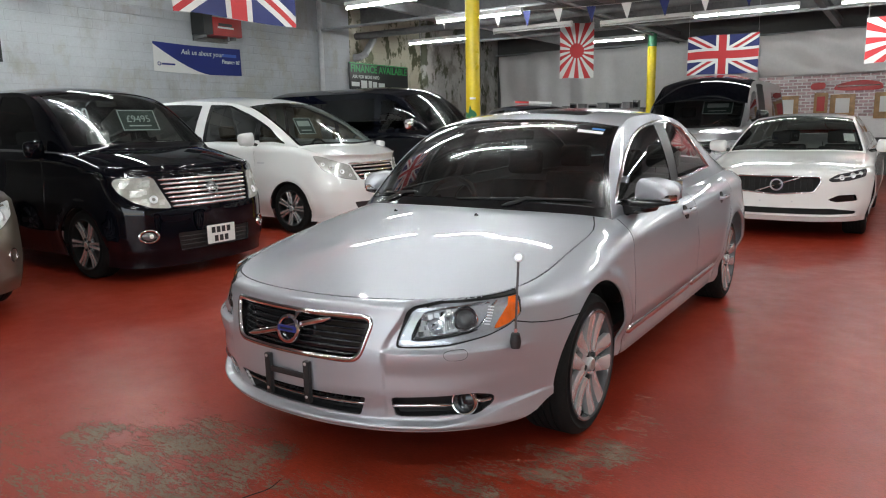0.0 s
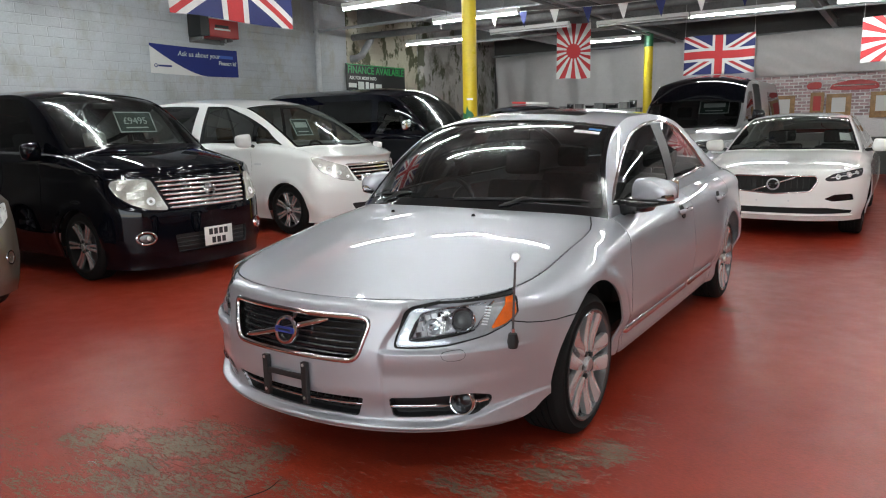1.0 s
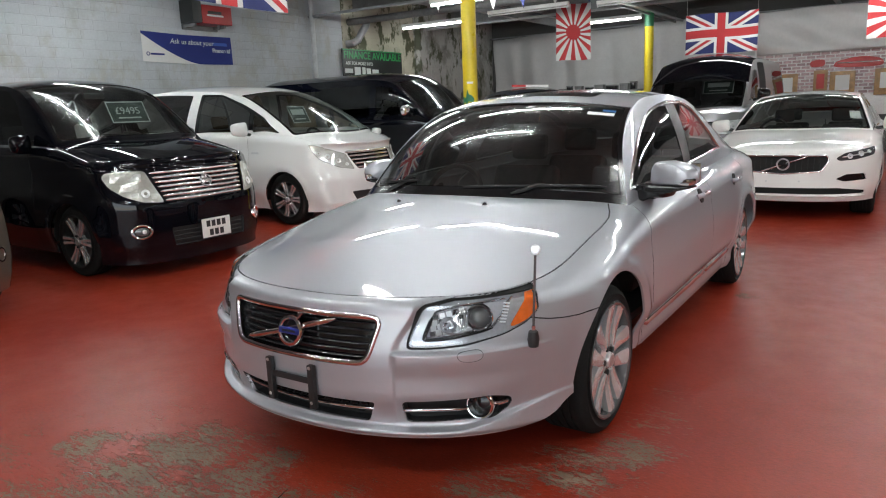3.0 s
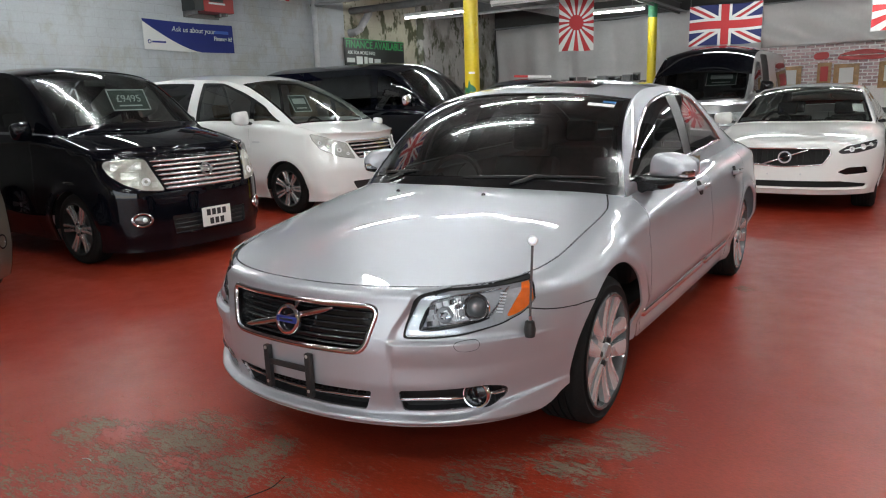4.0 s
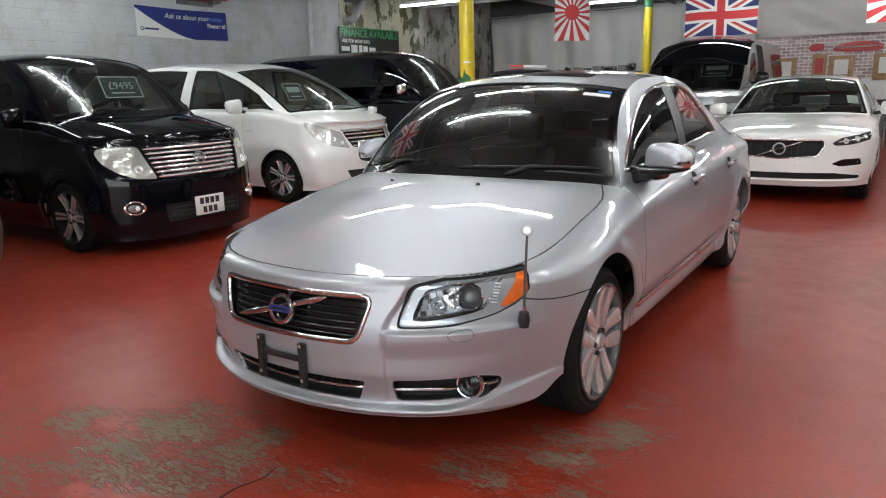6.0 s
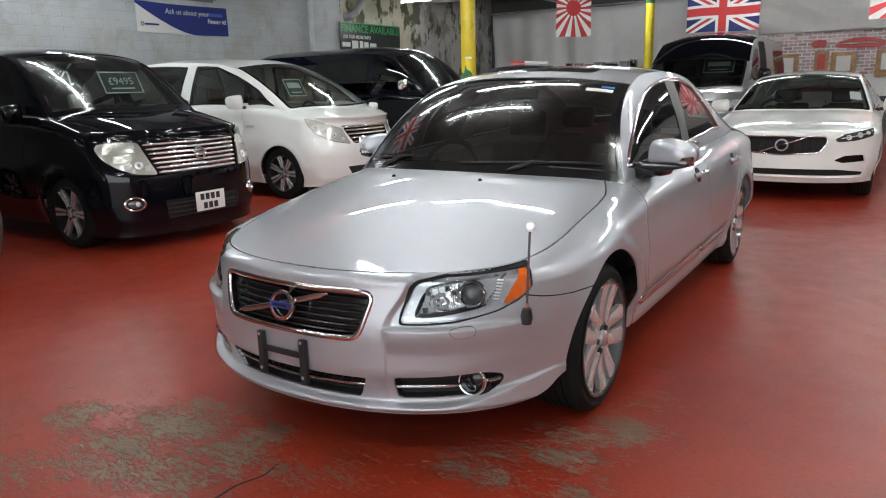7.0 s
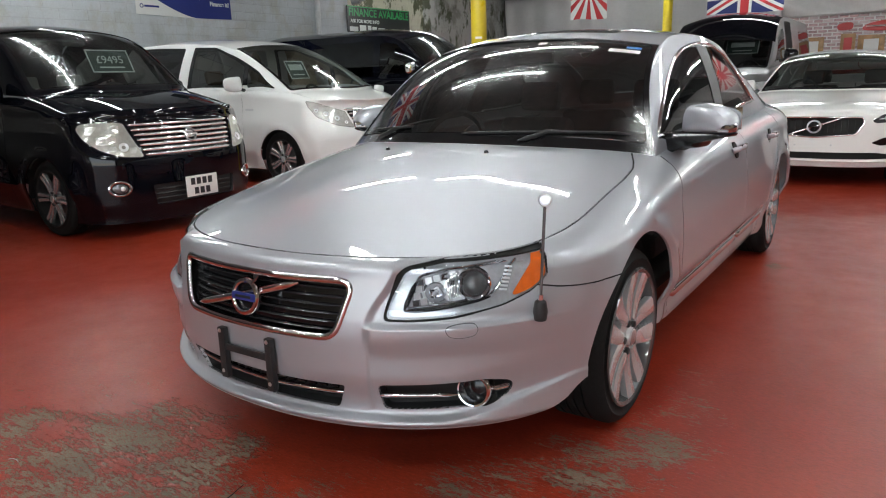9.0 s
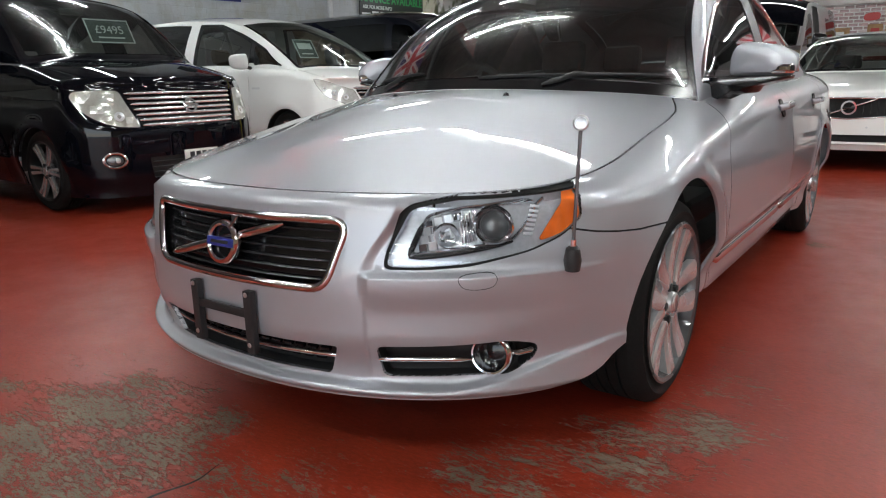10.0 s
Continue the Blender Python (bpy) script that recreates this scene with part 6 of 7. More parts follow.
    for k in range(4):
        part("mark", moved(box(-0.115 + 0.06 * k, 0.012, 0.008, -0.072 + 0.06 * k, 0.07, 0.0095), m), LETTER_DARK, p)
    for k in range(3):
        part("mark", moved(box(-0.085 + 0.06 * k, -0.072, 0.008, -0.042 + 0.06 * k, -0.014, 0.0095), m), LETTER_DARK, p)
    m = pose(0.22, 0.62, 1.50, 62, 0, 0)
    price_card(car, m, "£9495", CARD_WHITE, 0.44, 0.25)
    part("paper", moved(box(-0.18, -0.09, 0, 0.18, 0.09, 0.002), pose(0.42, 0.28, 1.255, 8)), PAPER, car)
    cabin(car, 0.72, 0.35, 3.6, 1.16, 0.36, TRIM_GREY, [(-0.4, 1.25), (0.4, 1.25), (-0.4, 2.2), (0.4, 2.2)], 0.45)
    part("interior_mirror", moved(box(-0.11, -0.015, -0.03, 0.11, 0.015, 0.03, 0.012), pose(0, 0.85, 1.68)), TRIM_DARK, car)


SCREEN_DARK = glass("van_windscreen_glass", (0.44, 0.52, 0.48), 0.0, 1.6, 0.06)
ALLOY_DULL = material("dark_alloy_rim", (0.74, 0.74, 0.75), 0.22, 0.75, grain=0.1, scale=60)
elgrand()

# the white people carrier
ALP = Shell(
    yf=-0.87, yr=3.95, width=1.83, front=(0.62, 2.3), rear=(0.35, 3.0),
    edge=[(-0.87, 0.92), (-0.5, 1.03), (-0.12, 1.13), (0.3, 1.16), (1.0, 1.18), (2.5, 1.22), (3.95, 1.2)],
    centre=[(-0.87, 0.97), (-0.6, 1.07), (-0.3, 1.16), (0.1, 1.2), (0.5, 1.2), (3.95, 1.24)],
    hood_x=[(-0.87, 0.62), (-0.3, 0.76), (0.28, 0.80), (3.95, 0.8)], rise=((-0.9, 4.0), (4, 3.0)),
    inset=[(-0.87, 0.12), (-0.4, 0.12), (0.0, 0.09), (3.5, 0.08), (3.95, 0.05)], round_z=[(-0.87, 0.06), (0.0, 0.10), (3.95, 0.06)],
    cant=[(0.2, 0.775, 1.34), (0.55, 0.74, 1.53), (0.92, 0.705, 1.68), (1.3, 0.69, 1.75), (2.4, 0.68, 1.80), (3.3, 0.67, 1.77), (3.8, 0.70, 1.6)],
    bow=[(-0.14, 0.30), (0.9, 0.16), (2.0, 0.0), (3.95, -0.06)], crown=[(-0.14, 0.04), (0.9, 0.06), (2.0, 0.08), (3.95, 0.03)],
    lower=flank([(0.0, 0.335), (2.95, 0.335)], nose_lean=0.14, lean_from=0.55), ya=-0.14, yc=3.9, base=[(-0.87, 0.19), (-0.3, 0.18), (0.5, 0.2), (3.95, 0.22)])


def alphard():
    sh = ALP
    grille = rounded([(-0.44, 0.90), (0.44, 0.90), (0.36, 0.70), (-0.36, 0.70)], 0.03)
    low = rounded([(-0.5, 0.42), (0.5, 0.42), (0.42, 0.28), (-0.42, 0.28)], 0.03)
    lampo = rounded([(0.455, 0.89), (0.62, 0.955), (0.78, 1.01), (0.83, 1.02), (0.82, 0.96), (0.76, 0.84), (0.60, 0.735), (0.415, 0.70)], 0.02)
    R = [("grille", sh.front(grille), GLOSS_BLACK, 0.03), ("lower_intake", sh.front(low), PLASTIC, 0.03)]
    for sd in (-1, 1):
        R.append(("door_seam", stroke(sh.side([(0.66, 0.24), (0.64, 0.7), (0.66, 1.12)], sd), 0.006), GAP, 0.005))
        R.append(("door_seam", stroke(sh.side([(1.66, 0.24), (1.66, 0.7), (1.68, 1.16)], sd), 0.006), GAP, 0.005))
    tri = [(0.14, 1.195), (0.40, 1.36), (0.58, 1.44), (0.60, 1.20)]
    front_w = [(0.68, 1.20), (0.66, 1.46), (1.0, 1.60), (1.25, 1.69), (1.62, 1.71), (1.70, 1.22)]
    mid = [(1.98, 1.23), (1.86, 1.73), (2.9, 1.76), (2.9, 1.25)]
    rear = [(2.97, 1.25), (2.97, 1.76), (3.5, 1.70), (3.65, 1.28)]
    frame_w = [(0.10, 1.182), (0.40, 1.39), (0.62, 1.495), (1.0, 1.635), (1.25, 1.715), (1.68, 1.735), (1.78, 1.19)]
    car, made = vehicle("people_carrier_van", "pearl white people carrier with chrome grille", pose(-4.76, 4.58, 0, 0, 0, 90), sh, PEARL_PAINT, R, screen=(0.07, 1.05), screen_glass=SCREEN_DARK, windows=[(tri, TINTED), (front_w, SIDE_CLEAR), (mid, PRIVACY), (rear, PRIVACY), (frame_w, GLOSS_BLACK)], back=(3.5, 3.85), rim_paint=ALLOY_DULL, spokes=7, style="twin", track=0.875, tyre=(0.335, 0.235, 0.22))
    g = [o for o in made if o and o.name.startswith("grille")][0]
    for k in range(4):
        z = 0.722 + 0.048 * k
        hw = 0.36 + (z - 0.70) / 0.2 * 0.08 - 0.008
        part("slat", ring_bead(sh, sh.front([(-hw + 2 * hw * j / 14, z) for j in range(15)]), 0.023, 0.016, -0.014, tilt=1.7), CHROME_SLAT, g, "chrome slat")
    part("grille_bar", ring_bead(sh, sh.front([(-0.46 + 0.92 * j / 14, 0.915) for j in range(15)]), 0.04, 0.02, -0.002, tilt=1.5), CHROME_SLAT, g)
    for sd in (-1, 1):
        lamp_unit(sh, car, "headlamp", lampo, 0.03, sd, [(0.75, 0.915, 0.022), (0.665, 0.87, 0.03), (0.575, 0.815, 0.03), (0.49, 0.765, 0.02)], bowl=LAMP_HAZE)
        oval_mirror(car, 1.03, 0.62, 1.25, 0.23, 0.17, PEARL_PAINT, sd)
    oval_mirror(car, 0.62, -0.35, 1.14, 0.11, 0.09, PEARL_PAINT, 1)
    for sd in (-1, 1):
        mm = frame_at(*sh.spot(*sh.side([(0.52, 0.93)], sd)[0], 0.002))
        part("badge_mark", moved(box(-0.07, -0.012, 0, 0.07, 0.012, 0.004), mm), SATIN, car)
        mm = frame_at(*sh.spot(*sh.side([(1.5, 1.03)], sd)[0], 0.0))
        part("door_handle", moved(tube([(-0.08, 0, 0.004), (-0.05, 0, 0.03), (0.05, 0, 0.03), (0.08, 0, 0.004)], 0.014, 8), mm), PEARL_PAINT, car)
    price_card(car, pose(0.06, 0.60, 1.41, 60, 0, 0), "", CARD_WHITE, 0.34, 0.27)
    cabin(car, 0.72, 0.15, 3.6, 1.08, 0.36, TRIM_BEIGE, [(-0.4, 1.25), (0.4, 1.25), (-0.4, 2.2), (0.4, 2.2)], 0.48)


SIDE_CLEAR = glass("clear_side_glass", (0.16, 0.165, 0.16), 0.0, 1.5)
alphard()

# two long vans of one kind
def long_van_shell(up=0.0):
    return Shell(
        yf=-0.88, yr=3.82, width=1.70, front=(0.5, 2.4), rear=(0.25, 3.0),
        edge=[(-0.88, 1.02), (-0.6, 1.10), (-0.3, 1.20), (0.2, 1.24), (2.0, 1.24), (3.82, 1.24)],
        centre=[(-0.88, 1.06), (-0.65, 1.16), (-0.4, 1.25), (0.2, 1.28), (3.82, 1.26)],
        hood_x=[(-0.88, 0.66), (-0.3, 0.76), (3.82, 0.78)], rise=((-0.9, 4.0), (4, 3.0)),
        inset=[(-0.88, 0.09), (-0.4, 0.09), (0.3, 0.05), (3.82, 0.04)], round_z=[(-0.88, 0.06), (0.0, 0.06), (3.82, 0.05)],
        cant=[(-0.15, 0.76, 1.45), (0.22, 0.725, 1.76), (0.5, 0.71, 1.87 + up * 0.7), (1.2, 0.70, 1.915 + up), (3.3, 0.70, 1.91 + up), (3.72, 0.71, 1.7 + up)],
        bow=[(-0.42, 0.22), (0.4, 0.12), (1.5, 0.0), (3.82, -0.05)], crown=[(-0.42, 0.03), (0.4, 0.09), (1.2, 0.12), (3.2, 0.12), (3.82, 0.03)],
        lower=flank([(0.0, 0.32), (2.57, 0.32)], nose_lean=0.08, lean_from=0.6, top=0.03), ya=-0.42, yc=3.78, base=[(-0.88, 0.22), (0.5, 0.22), (3.82, 0.25)])


def long_van(label, m, paint, fender, price, dark_roof):
    sh = long_van_shell(0.0 if dark_roof is None else 0.07)
    grille = rounded([(-0.44, 0.99), (0.44, 0.99), (0.40, 0.80), (-0.40, 0.80)], 0.03)
    lampo = rounded([(0.47, 0.98), (0.60, 1.0), (0.78, 1.02), (0.77, 0.86), (0.62, 0.80), (0.45, 0.80)], 0.03)
    R = [("grille", sh.front(grille), GLOSS_BLACK, 0.02)]
    for sd in (-1, 1):
        R.append(("door_seam", stroke(sh.side([(-0.28, 0.4), (-0.34, 0.8), (-0.30, 1.18)], sd), 0.006), GAP, 0.005))
        R.append(("door_seam", stroke(sh.side([(0.72, 0.26), (0.72, 0.7), (0.72, 1.2)], sd), 0.006), GAP, 0.005))
    if dark_roof is not None:
        R.append(("door_opening", sh.side(rounded([(0.78, 0.40), (0.78, 1.19), (1.42, 1.19), (1.42, 0.40)], 0.03), 1), GAP, 0.09, "dark opening of the slid-back side door"))
    front_w = [(-0.12, 1.28), (0.16, 1.60), (0.34, 1.75), (0.66, 1.78), (0.66, 1.28)]
    mid = [(0.80, 1.28), (0.80, 1.80), (2.05, 1.80), (2.05, 1.28)]
    rear = [(2.15, 1.28), (2.15, 1.80), (3.5, 1.80), (3.55, 1.28)]
    top = [] if dark_roof is None else [("roof_panel", [(-0.015, -0.999), (-0.015, 0.999), (3.7, 0.999), (3.7, -0.999)], dark_roof, 0.0)]
    car, made = vehicle("van", label, m, sh, paint, R, screen=(0.05, 0.72) if dark_roof is None else (0.05, 0.40), screen_glass=SCREEN_DARK if dark_roof is None else TINTED, windows=[(front_w, TINTED), (mid, PRIVACY), (rear, PRIVACY)] if dark_roof is None else [(front_w, TINTED), ([(0.78, 1.25), (0.78, 1.90), (1.42, 1.92), (1.42, 1.25)], GAP), (rear, PRIVACY)], back=(3.45, 3.75), axles=(0.0, 2.57), track=0.82, tyre=(0.32, 0.2, 0.2), top_extra=top)
    g = made[0] if made[0] else None
    for k in range(4):
        z = 0.825 + 0.045 * k
        part("slat", ring_bead(sh, sh.front([(-0.40 + 0.8 * j / 12, z) for j in range(13)]), 0.02, 0.016, -0.012), CHROME if fender is None else GREY_PAINT, car)
    for sd in (-1, 1):
        lamp_unit(sh, car, "headlamp", lampo, 0.03, sd, [(0.66, 0.92, 0.05), (0.56, 0.90, 0.04)])
        mat = CHROME if fender is None else GLOSS_BLACK
        oval_mirror(car, 0.99, -0.10, 1.38, 0.17, 0.17, mat, sd)
    if price:
        price_card(car, pose(0.30, 0.02, 1.52, 62, 0, 0), "", CARD_WHITE, 0.46, 0.24)
    cabin(car, 0.68, -0.3, 3.4, 1.18, 0.36, TRIM_DARK, [(-0.4, 0.45), (0.4, 0.45)], 0.6)
    return sh, car


long_van("black long van with chrome mirrors beside the yellow column", pose(-4.95, 7.52, 0, 0, 0, 90) @ Matrix.Diagonal((1.0, 1.0, 1.025, 1)), BLACK_PAINT, None, False, None)
sh_, van_ = long_van("dark grey van with a price card behind its screen", pose(-1.12, 10.0, 0) @ Matrix.Diagonal((1.07, 1.07, 1.05, 1)), VAN_GREY, True, True, BLACK_PAINT)

# the white estate car
V90 = Shell(
    yf=-0.90, yr=4.03, width=1.88, front=(0.72, 2.4), rear=(0.5, 2.6),
    edge=[(-0.9, 0.74), (-0.6, 0.79), (-0.2, 0.86), (0.4, 0.945), (1.0, 0.965), (2.5, 0.98), (4.03, 0.98)],
    centre=[(-0.9, 0.79), (-0.7, 0.85), (-0.3, 0.92), (0.1, 0.975), (0.6, 1.0), (4.03, 1.0)],
    hood_x=[(-0.9, 0.62), (-0.4, 0.74), (0.4, 0.80), (4.03, 0.8)], rise=((-0.9, 4.0), (4, 3.0)),
    inset=[(-0.9, 0.09), (-0.4, 0.12), (0.4, 0.13), (3.5, 0.12), (4.03, 0.06)], round_z=[(-0.9, 0.05), (0.0, 0.11), (3.0, 0.12), (4.03, 0.06)],
    cant=[(0.8, 0.70, 1.20), (1.15, 0.62, 1.355), (1.5, 0.59, 1.40), (2.4, 0.575, 1.40), (3.3, 0.57, 1.35), (3.8, 0.62, 1.18)],
    bow=[(0.42, 0.30), (1.1, 0.16), (2.0, 0.0), (4.03, -0.06)], crown=[(0.42, 0.03), (1.1, 0.05), (2.0, 0.06), (4.0, 0.02)],
    lower=flank([(0.0, 0.345), (2.94, 0.345)], nose_lean=0.05, lean_from=0.62, chin=0.05), ya=0.42, yc=3.95, base=[(-0.9, 0.22), (-0.3, 0.22), (0.5, 0.2), (4.03, 0.25)])


def estate():
    sh = V90
    grille = rounded([(-0.43, 0.735), (0.43, 0.735), (0.45, 0.68), (0.38, 0.56), (0.0, 0.53), (-0.38, 0.56), (-0.45, 0.68)], 0.03)
    lampo = rounded([(0.515, 0.70), (0.60, 0.755), (0.86, 0.80), (0.862, 0.73), (0.70, 0.685), (0.55, 0.675)], 0.02)
    low = rounded([(-0.55, 0.375), (0.55, 0.375), (0.80, 0.34), (0.78, 0.31), (0.5, 0.305), (-0.5, 0.305), (-0.78, 0.31), (-0.80, 0.34)], 0.015)
    side = rounded([(0.52, 0.475), (0.62, 0.525), (0.79, 0.53), (0.81, 0.46), (0.60, 0.445)], 0.02)
    R = [("grille", sh.front(grille), GAP, 0.03), ("lower_intake", sh.front(low), GAP, 0.03)]
    for sd in (-1, 1):
        R.append(("side_intake", sh.front([(a * sd, b) for a, b in side]), GLOSS_BLACK, 0.03))
        R.append(("door_seam", stroke(sh.side([(0.62, 0.26), (0.58, 0.6), (0.66, 0.92)], sd), 0.006), GAP, 0.005))
        R.append(("door_seam", stroke(sh.side([(1.72, 0.26), (1.74, 0.6), (1.76, 0.94)], sd), 0.006), GAP, 0.005))
    front_w = [(0.76, 1.0), (1.0, 1.20), (1.3, 1.33), (1.72, 1.37), (1.72, 1.01)]
    mid = [(1.80, 1.01), (1.80, 1.37), (2.6, 1.36), (2.75, 1.03)]
    rear = [(2.83, 1.03), (2.72, 1.355), (3.2, 1.32), (3.5, 1.2), (3.55, 1.08)]
    roof_glass = ("sunroof", rounded([(1.4, -0.6), (1.4, 0.6), (2.3, 0.6), (2.3, -0.6)], 0.06), GLOSS_BLACK, 0.003)
    car, made = vehicle("estate_car", "white estate car with black grille and chrome diagonal bar", pose(0.765, 6.86, 0), sh, WHITE_PAINT, R, screen=(0.05, 0.75), screen_glass=TINTED_SCREEN, windows=[(front_w, TINTED), (mid, TINTED), (rear, TINTED)], back=(3.4, 3.85), axles=(0.0, 2.94), track=0.88, tyre=(0.345, 0.25, 0.235), spokes=5, style="twin", top_extra=(roof_glass,))
    g = [o for o in made if o and o.name.startswith("grille")][0]
    part("surround", ring_bead(sh, sh.front(grille), 0.02, 0.012, 0.0, True), CHROME, g, "chrome surround")
    q = [sh.spot(*sh.front([p])[0], -0.008) for p in dense_line([(-0.24, 0.555), (0.24, 0.725)], 0.04)]
    part("diagonal_bar", bead([p for p, _ in q], [n for _, n in q], 0.02, 0.012), CHROME, g)
    m = on_ring(sh, 0, 0.64, 0.004)
    part("badge_ring", moved(lathe([(0.05, -0.006), (0.052, 0.008), (0.07, 0.008), (0.072, -0.006)], 36, axis="z", closed=True), m), CHROME, g)
    part("badge_band", moved(box(-0.055, -0.012, 0, 0.055, 0.012, 0.01, 0.003), m), GLOSS_BLACK, g)
    for k in range(13):
        part("slat", ring_bead(sh, sh.front([(-0.40 + 0.0617 * k + 0.0617 / 2, 0.575), (-0.40 + 0.0617 * k + 0.0617 / 2, 0.715)]), 0.008, 0.010, -0.028), GAP, g)
    for sd in (-1, 1):
        la = lamp_unit(sh, car, "headlamp", lampo, 0.03, sd, [(0.64, 0.722, 0.028), (0.74, 0.742, 0.03), (0.81, 0.755, 0.022)], bowl=LAMP_DARK)
        part("light_bar", ring_bead(sh, sh.front([((0.57 + 0.025 * j) * sd, 0.712 + 0.004 * j) for j in range(11)]), 0.012, 0.008, 0.004), LAMP_SILVER, la)
        oval_mirror(car, 1.02, 0.78, 1.03, 0.22, 0.15, WHITE_PAINT, sd)
    part("lip", ring_bead(sh, sh.front([(-0.8 + 1.6 * j / 20, 0.285) for j in range(21)]), 0.02, 0.014, 0.0), WHITE_PAINT, car)
    for x in (-0.17, 0.17):
        part("plate_screw", moved(lathe([(0.001, 0.003), (0.01, 0.002), (0.011, 0.0), (0.001, 0.0)], 10, axis="z"), on_ring(sh, x, 0.45, 0.0)), SATIN, car)
    cut = cut_surface(sh.top, [(0.62, 0.74), (0.76, 0.74), (0.76, 0.90), (0.62, 0.90)], [], 0.04)
    skin("notice", cut["rest"], PAPER, car, "white paper notice", out=-1.0, sunk=0.008)
    cabin(car, 0.68, 0.48, 3.4, 0.96, -0.36, TRIM_DARK, [(-0.37, 1.5), (0.37, 1.5), (-0.37, 2.45), (0.37, 2.45)])


LAMP_DARK = material("dark_lamp", (0.05, 0.05, 0.055), 0.2, 0.2)
TINTED_SCREEN = glass("estate_windscreen_glass", (0.42, 0.46, 0.44), 0.0, 1.5)
estate()


# plain saloons further back, and the bronze car at the row's near end
def plain_car(name, label, m, paint, hgt=1.45, length=4.6, width=1.76):
    k = hgt / 1.45
    sh = Shell(
        yf=-0.85, yr=length - 0.85, width=width, front=(0.6, 2.3), rear=(0.5, 2.4),
        edge=[(-0.85, 0.72 * k), (-0.4, 0.79 * k), (0.3, 0.90 * k), (1.5, 0.94 * k), (length - 0.85, 0.96 * k)],
        centre=[(-0.85, 0.76 * k), (-0.4, 0.86 * k), (0.2, 0.955 * k), (1.5, 0.98 * k), (length - 0.85, 1.0 * k)],
        hood_x=[(-0.85, 0.6), (0.3, 0.74), (length, 0.74)], rise=((-0.9, 3.0), (4, 3.0)),
        inset=[(-0.85, 0.09), (0.3, 0.12), (length - 0.85, 0.09)], round_z=[(-0.85, 0.05), (0.3, 0.11), (length - 0.85, 0.07)],
        cant=[(0.7, 0.65, 1.17 * k), (1.05, 0.58, 1.33 * k), (1.6, 0.56, 1.39 * k), (2.2, 0.56, 1.36 * k), (2.8, 0.58, 1.2 * k)],
        bow=[(0.3, 0.28), (1.1, 0.14), (2.0, 0.0), (length, -0.1)], crown=[(0.3, 0.03), (1.2, 0.05), (2.2, 0.05), (length, 0.02)],
        lower=flank([(0.0, 0.32), (2.7, 0.32)], nose_lean=0.1, lean_from=0.5), ya=0.30, yc=length - 1.35, base=[(-0.85, 0.2), (length, 0.22)])
    grille = rounded([(-0.3, 0.66 * k), (0.3, 0.66 * k), (0.26, 0.54 * k), (-0.26, 0.54 * k)], 0.03)
    lampo = rounded([(0.40, 0.66 * k), (0.62, 0.72 * k), (0.78, 0.74 * k), (0.77, 0.64 * k), (0.60, 0.57 * k), (0.42, 0.55 * k)], 0.03)
    win = [([(0.62, 0.99 * k), (1.05, 1.26 * k), (1.55, 1.34 * k), (1.55, 1.0 * k)], TINTED), ([(1.63, 1.0 * k), (1.63, 1.34 * k), (2.2, 1.31 * k), (2.65, 1.1 * k), (2.6, 1.02 * k)], TINTED)]
    car, made = vehicle(name, label, m, sh, paint, [("grille", sh.front(grille), GLOSS_BLACK, 0.02)], screen=(0.05, 0.72), windows=win, back=(2.45, length - 1.6), axles=(0.0, 2.7), track=width / 2 - 0.05, tyre=(0.32, 0.21, 0.2))
    for sd in (-1, 1):
        lamp_unit(sh, car, "headlamp", lampo, 0.03, sd, [(0.62, 0.66 * k, 0.045), (0.52, 0.62 * k, 0.04)])
        mm = on_ring(sh, 0.68 * sd, 0.40 * k, 0.0)
        f = part("fog_lamp", moved(lathe([(0.04, -0.02), (0.045, 0.006), (0.055, 0.006), (0.058, -0.02)], 24, axis="z", closed=True), mm), CHROME, car, "round fog lamp")
        part("lens", moved(lathe([(0.001, 0.0), (0.03, -0.002), (0.042, -0.008), (0.001, -0.012)], 18, axis="z"), mm), LAMP_SILVER, f)
        oval_mirror(car, width / 2 + 0.08, 0.62, 1.0 * k, 0.18, 0.13, paint, sd)
    return sh, car


plain_car("family_car", "dark navy car parked behind the yellow column", pose(-3.3, 9.6, 0, 0, 0, 55), NAVY_PAINT, 1.80)
plain_car("hatchback_car", "pale silver hatchback parked at the back", pose(3.35, 10.3, 0, 0, 0, -8), PALE_BLUE_PAINT)
plain_car("people_carrier_car", "bronze car at the near end of the row", pose(-4.30, -0.98, 0, 0, 0, 90), TAN_PAINT, 1.72, 4.6, 1.80)

# ---- things on the walls and under the roof ----
NAVY = material("navy_cloth", (0.012, 0.02, 0.12), 0.7, grain=0.1, scale=60)
WHITE_CLOTH = material("white_cloth", (0.72, 0.72, 0.70), 0.75, grain=0.05, scale=60)
RED_CLOTH = material("red_cloth", (0.50, 0.03, 0.035), 0.7, grain=0.1, scale=60)
BANNER_BLUE = material("banner_blue", (0.008, 0.020, 0.17), 0.75, grain=0.05)
BOARD_BLACK = material("board_black", (0.012, 0.014, 0.014), 0.45)
LETTER_GREEN = material("green_lettering", (0.03, 0.30, 0.09), 0.5)
LETTER_BLUE = material("blue_lettering", (0.03, 0.10, 0.45), 0.5)


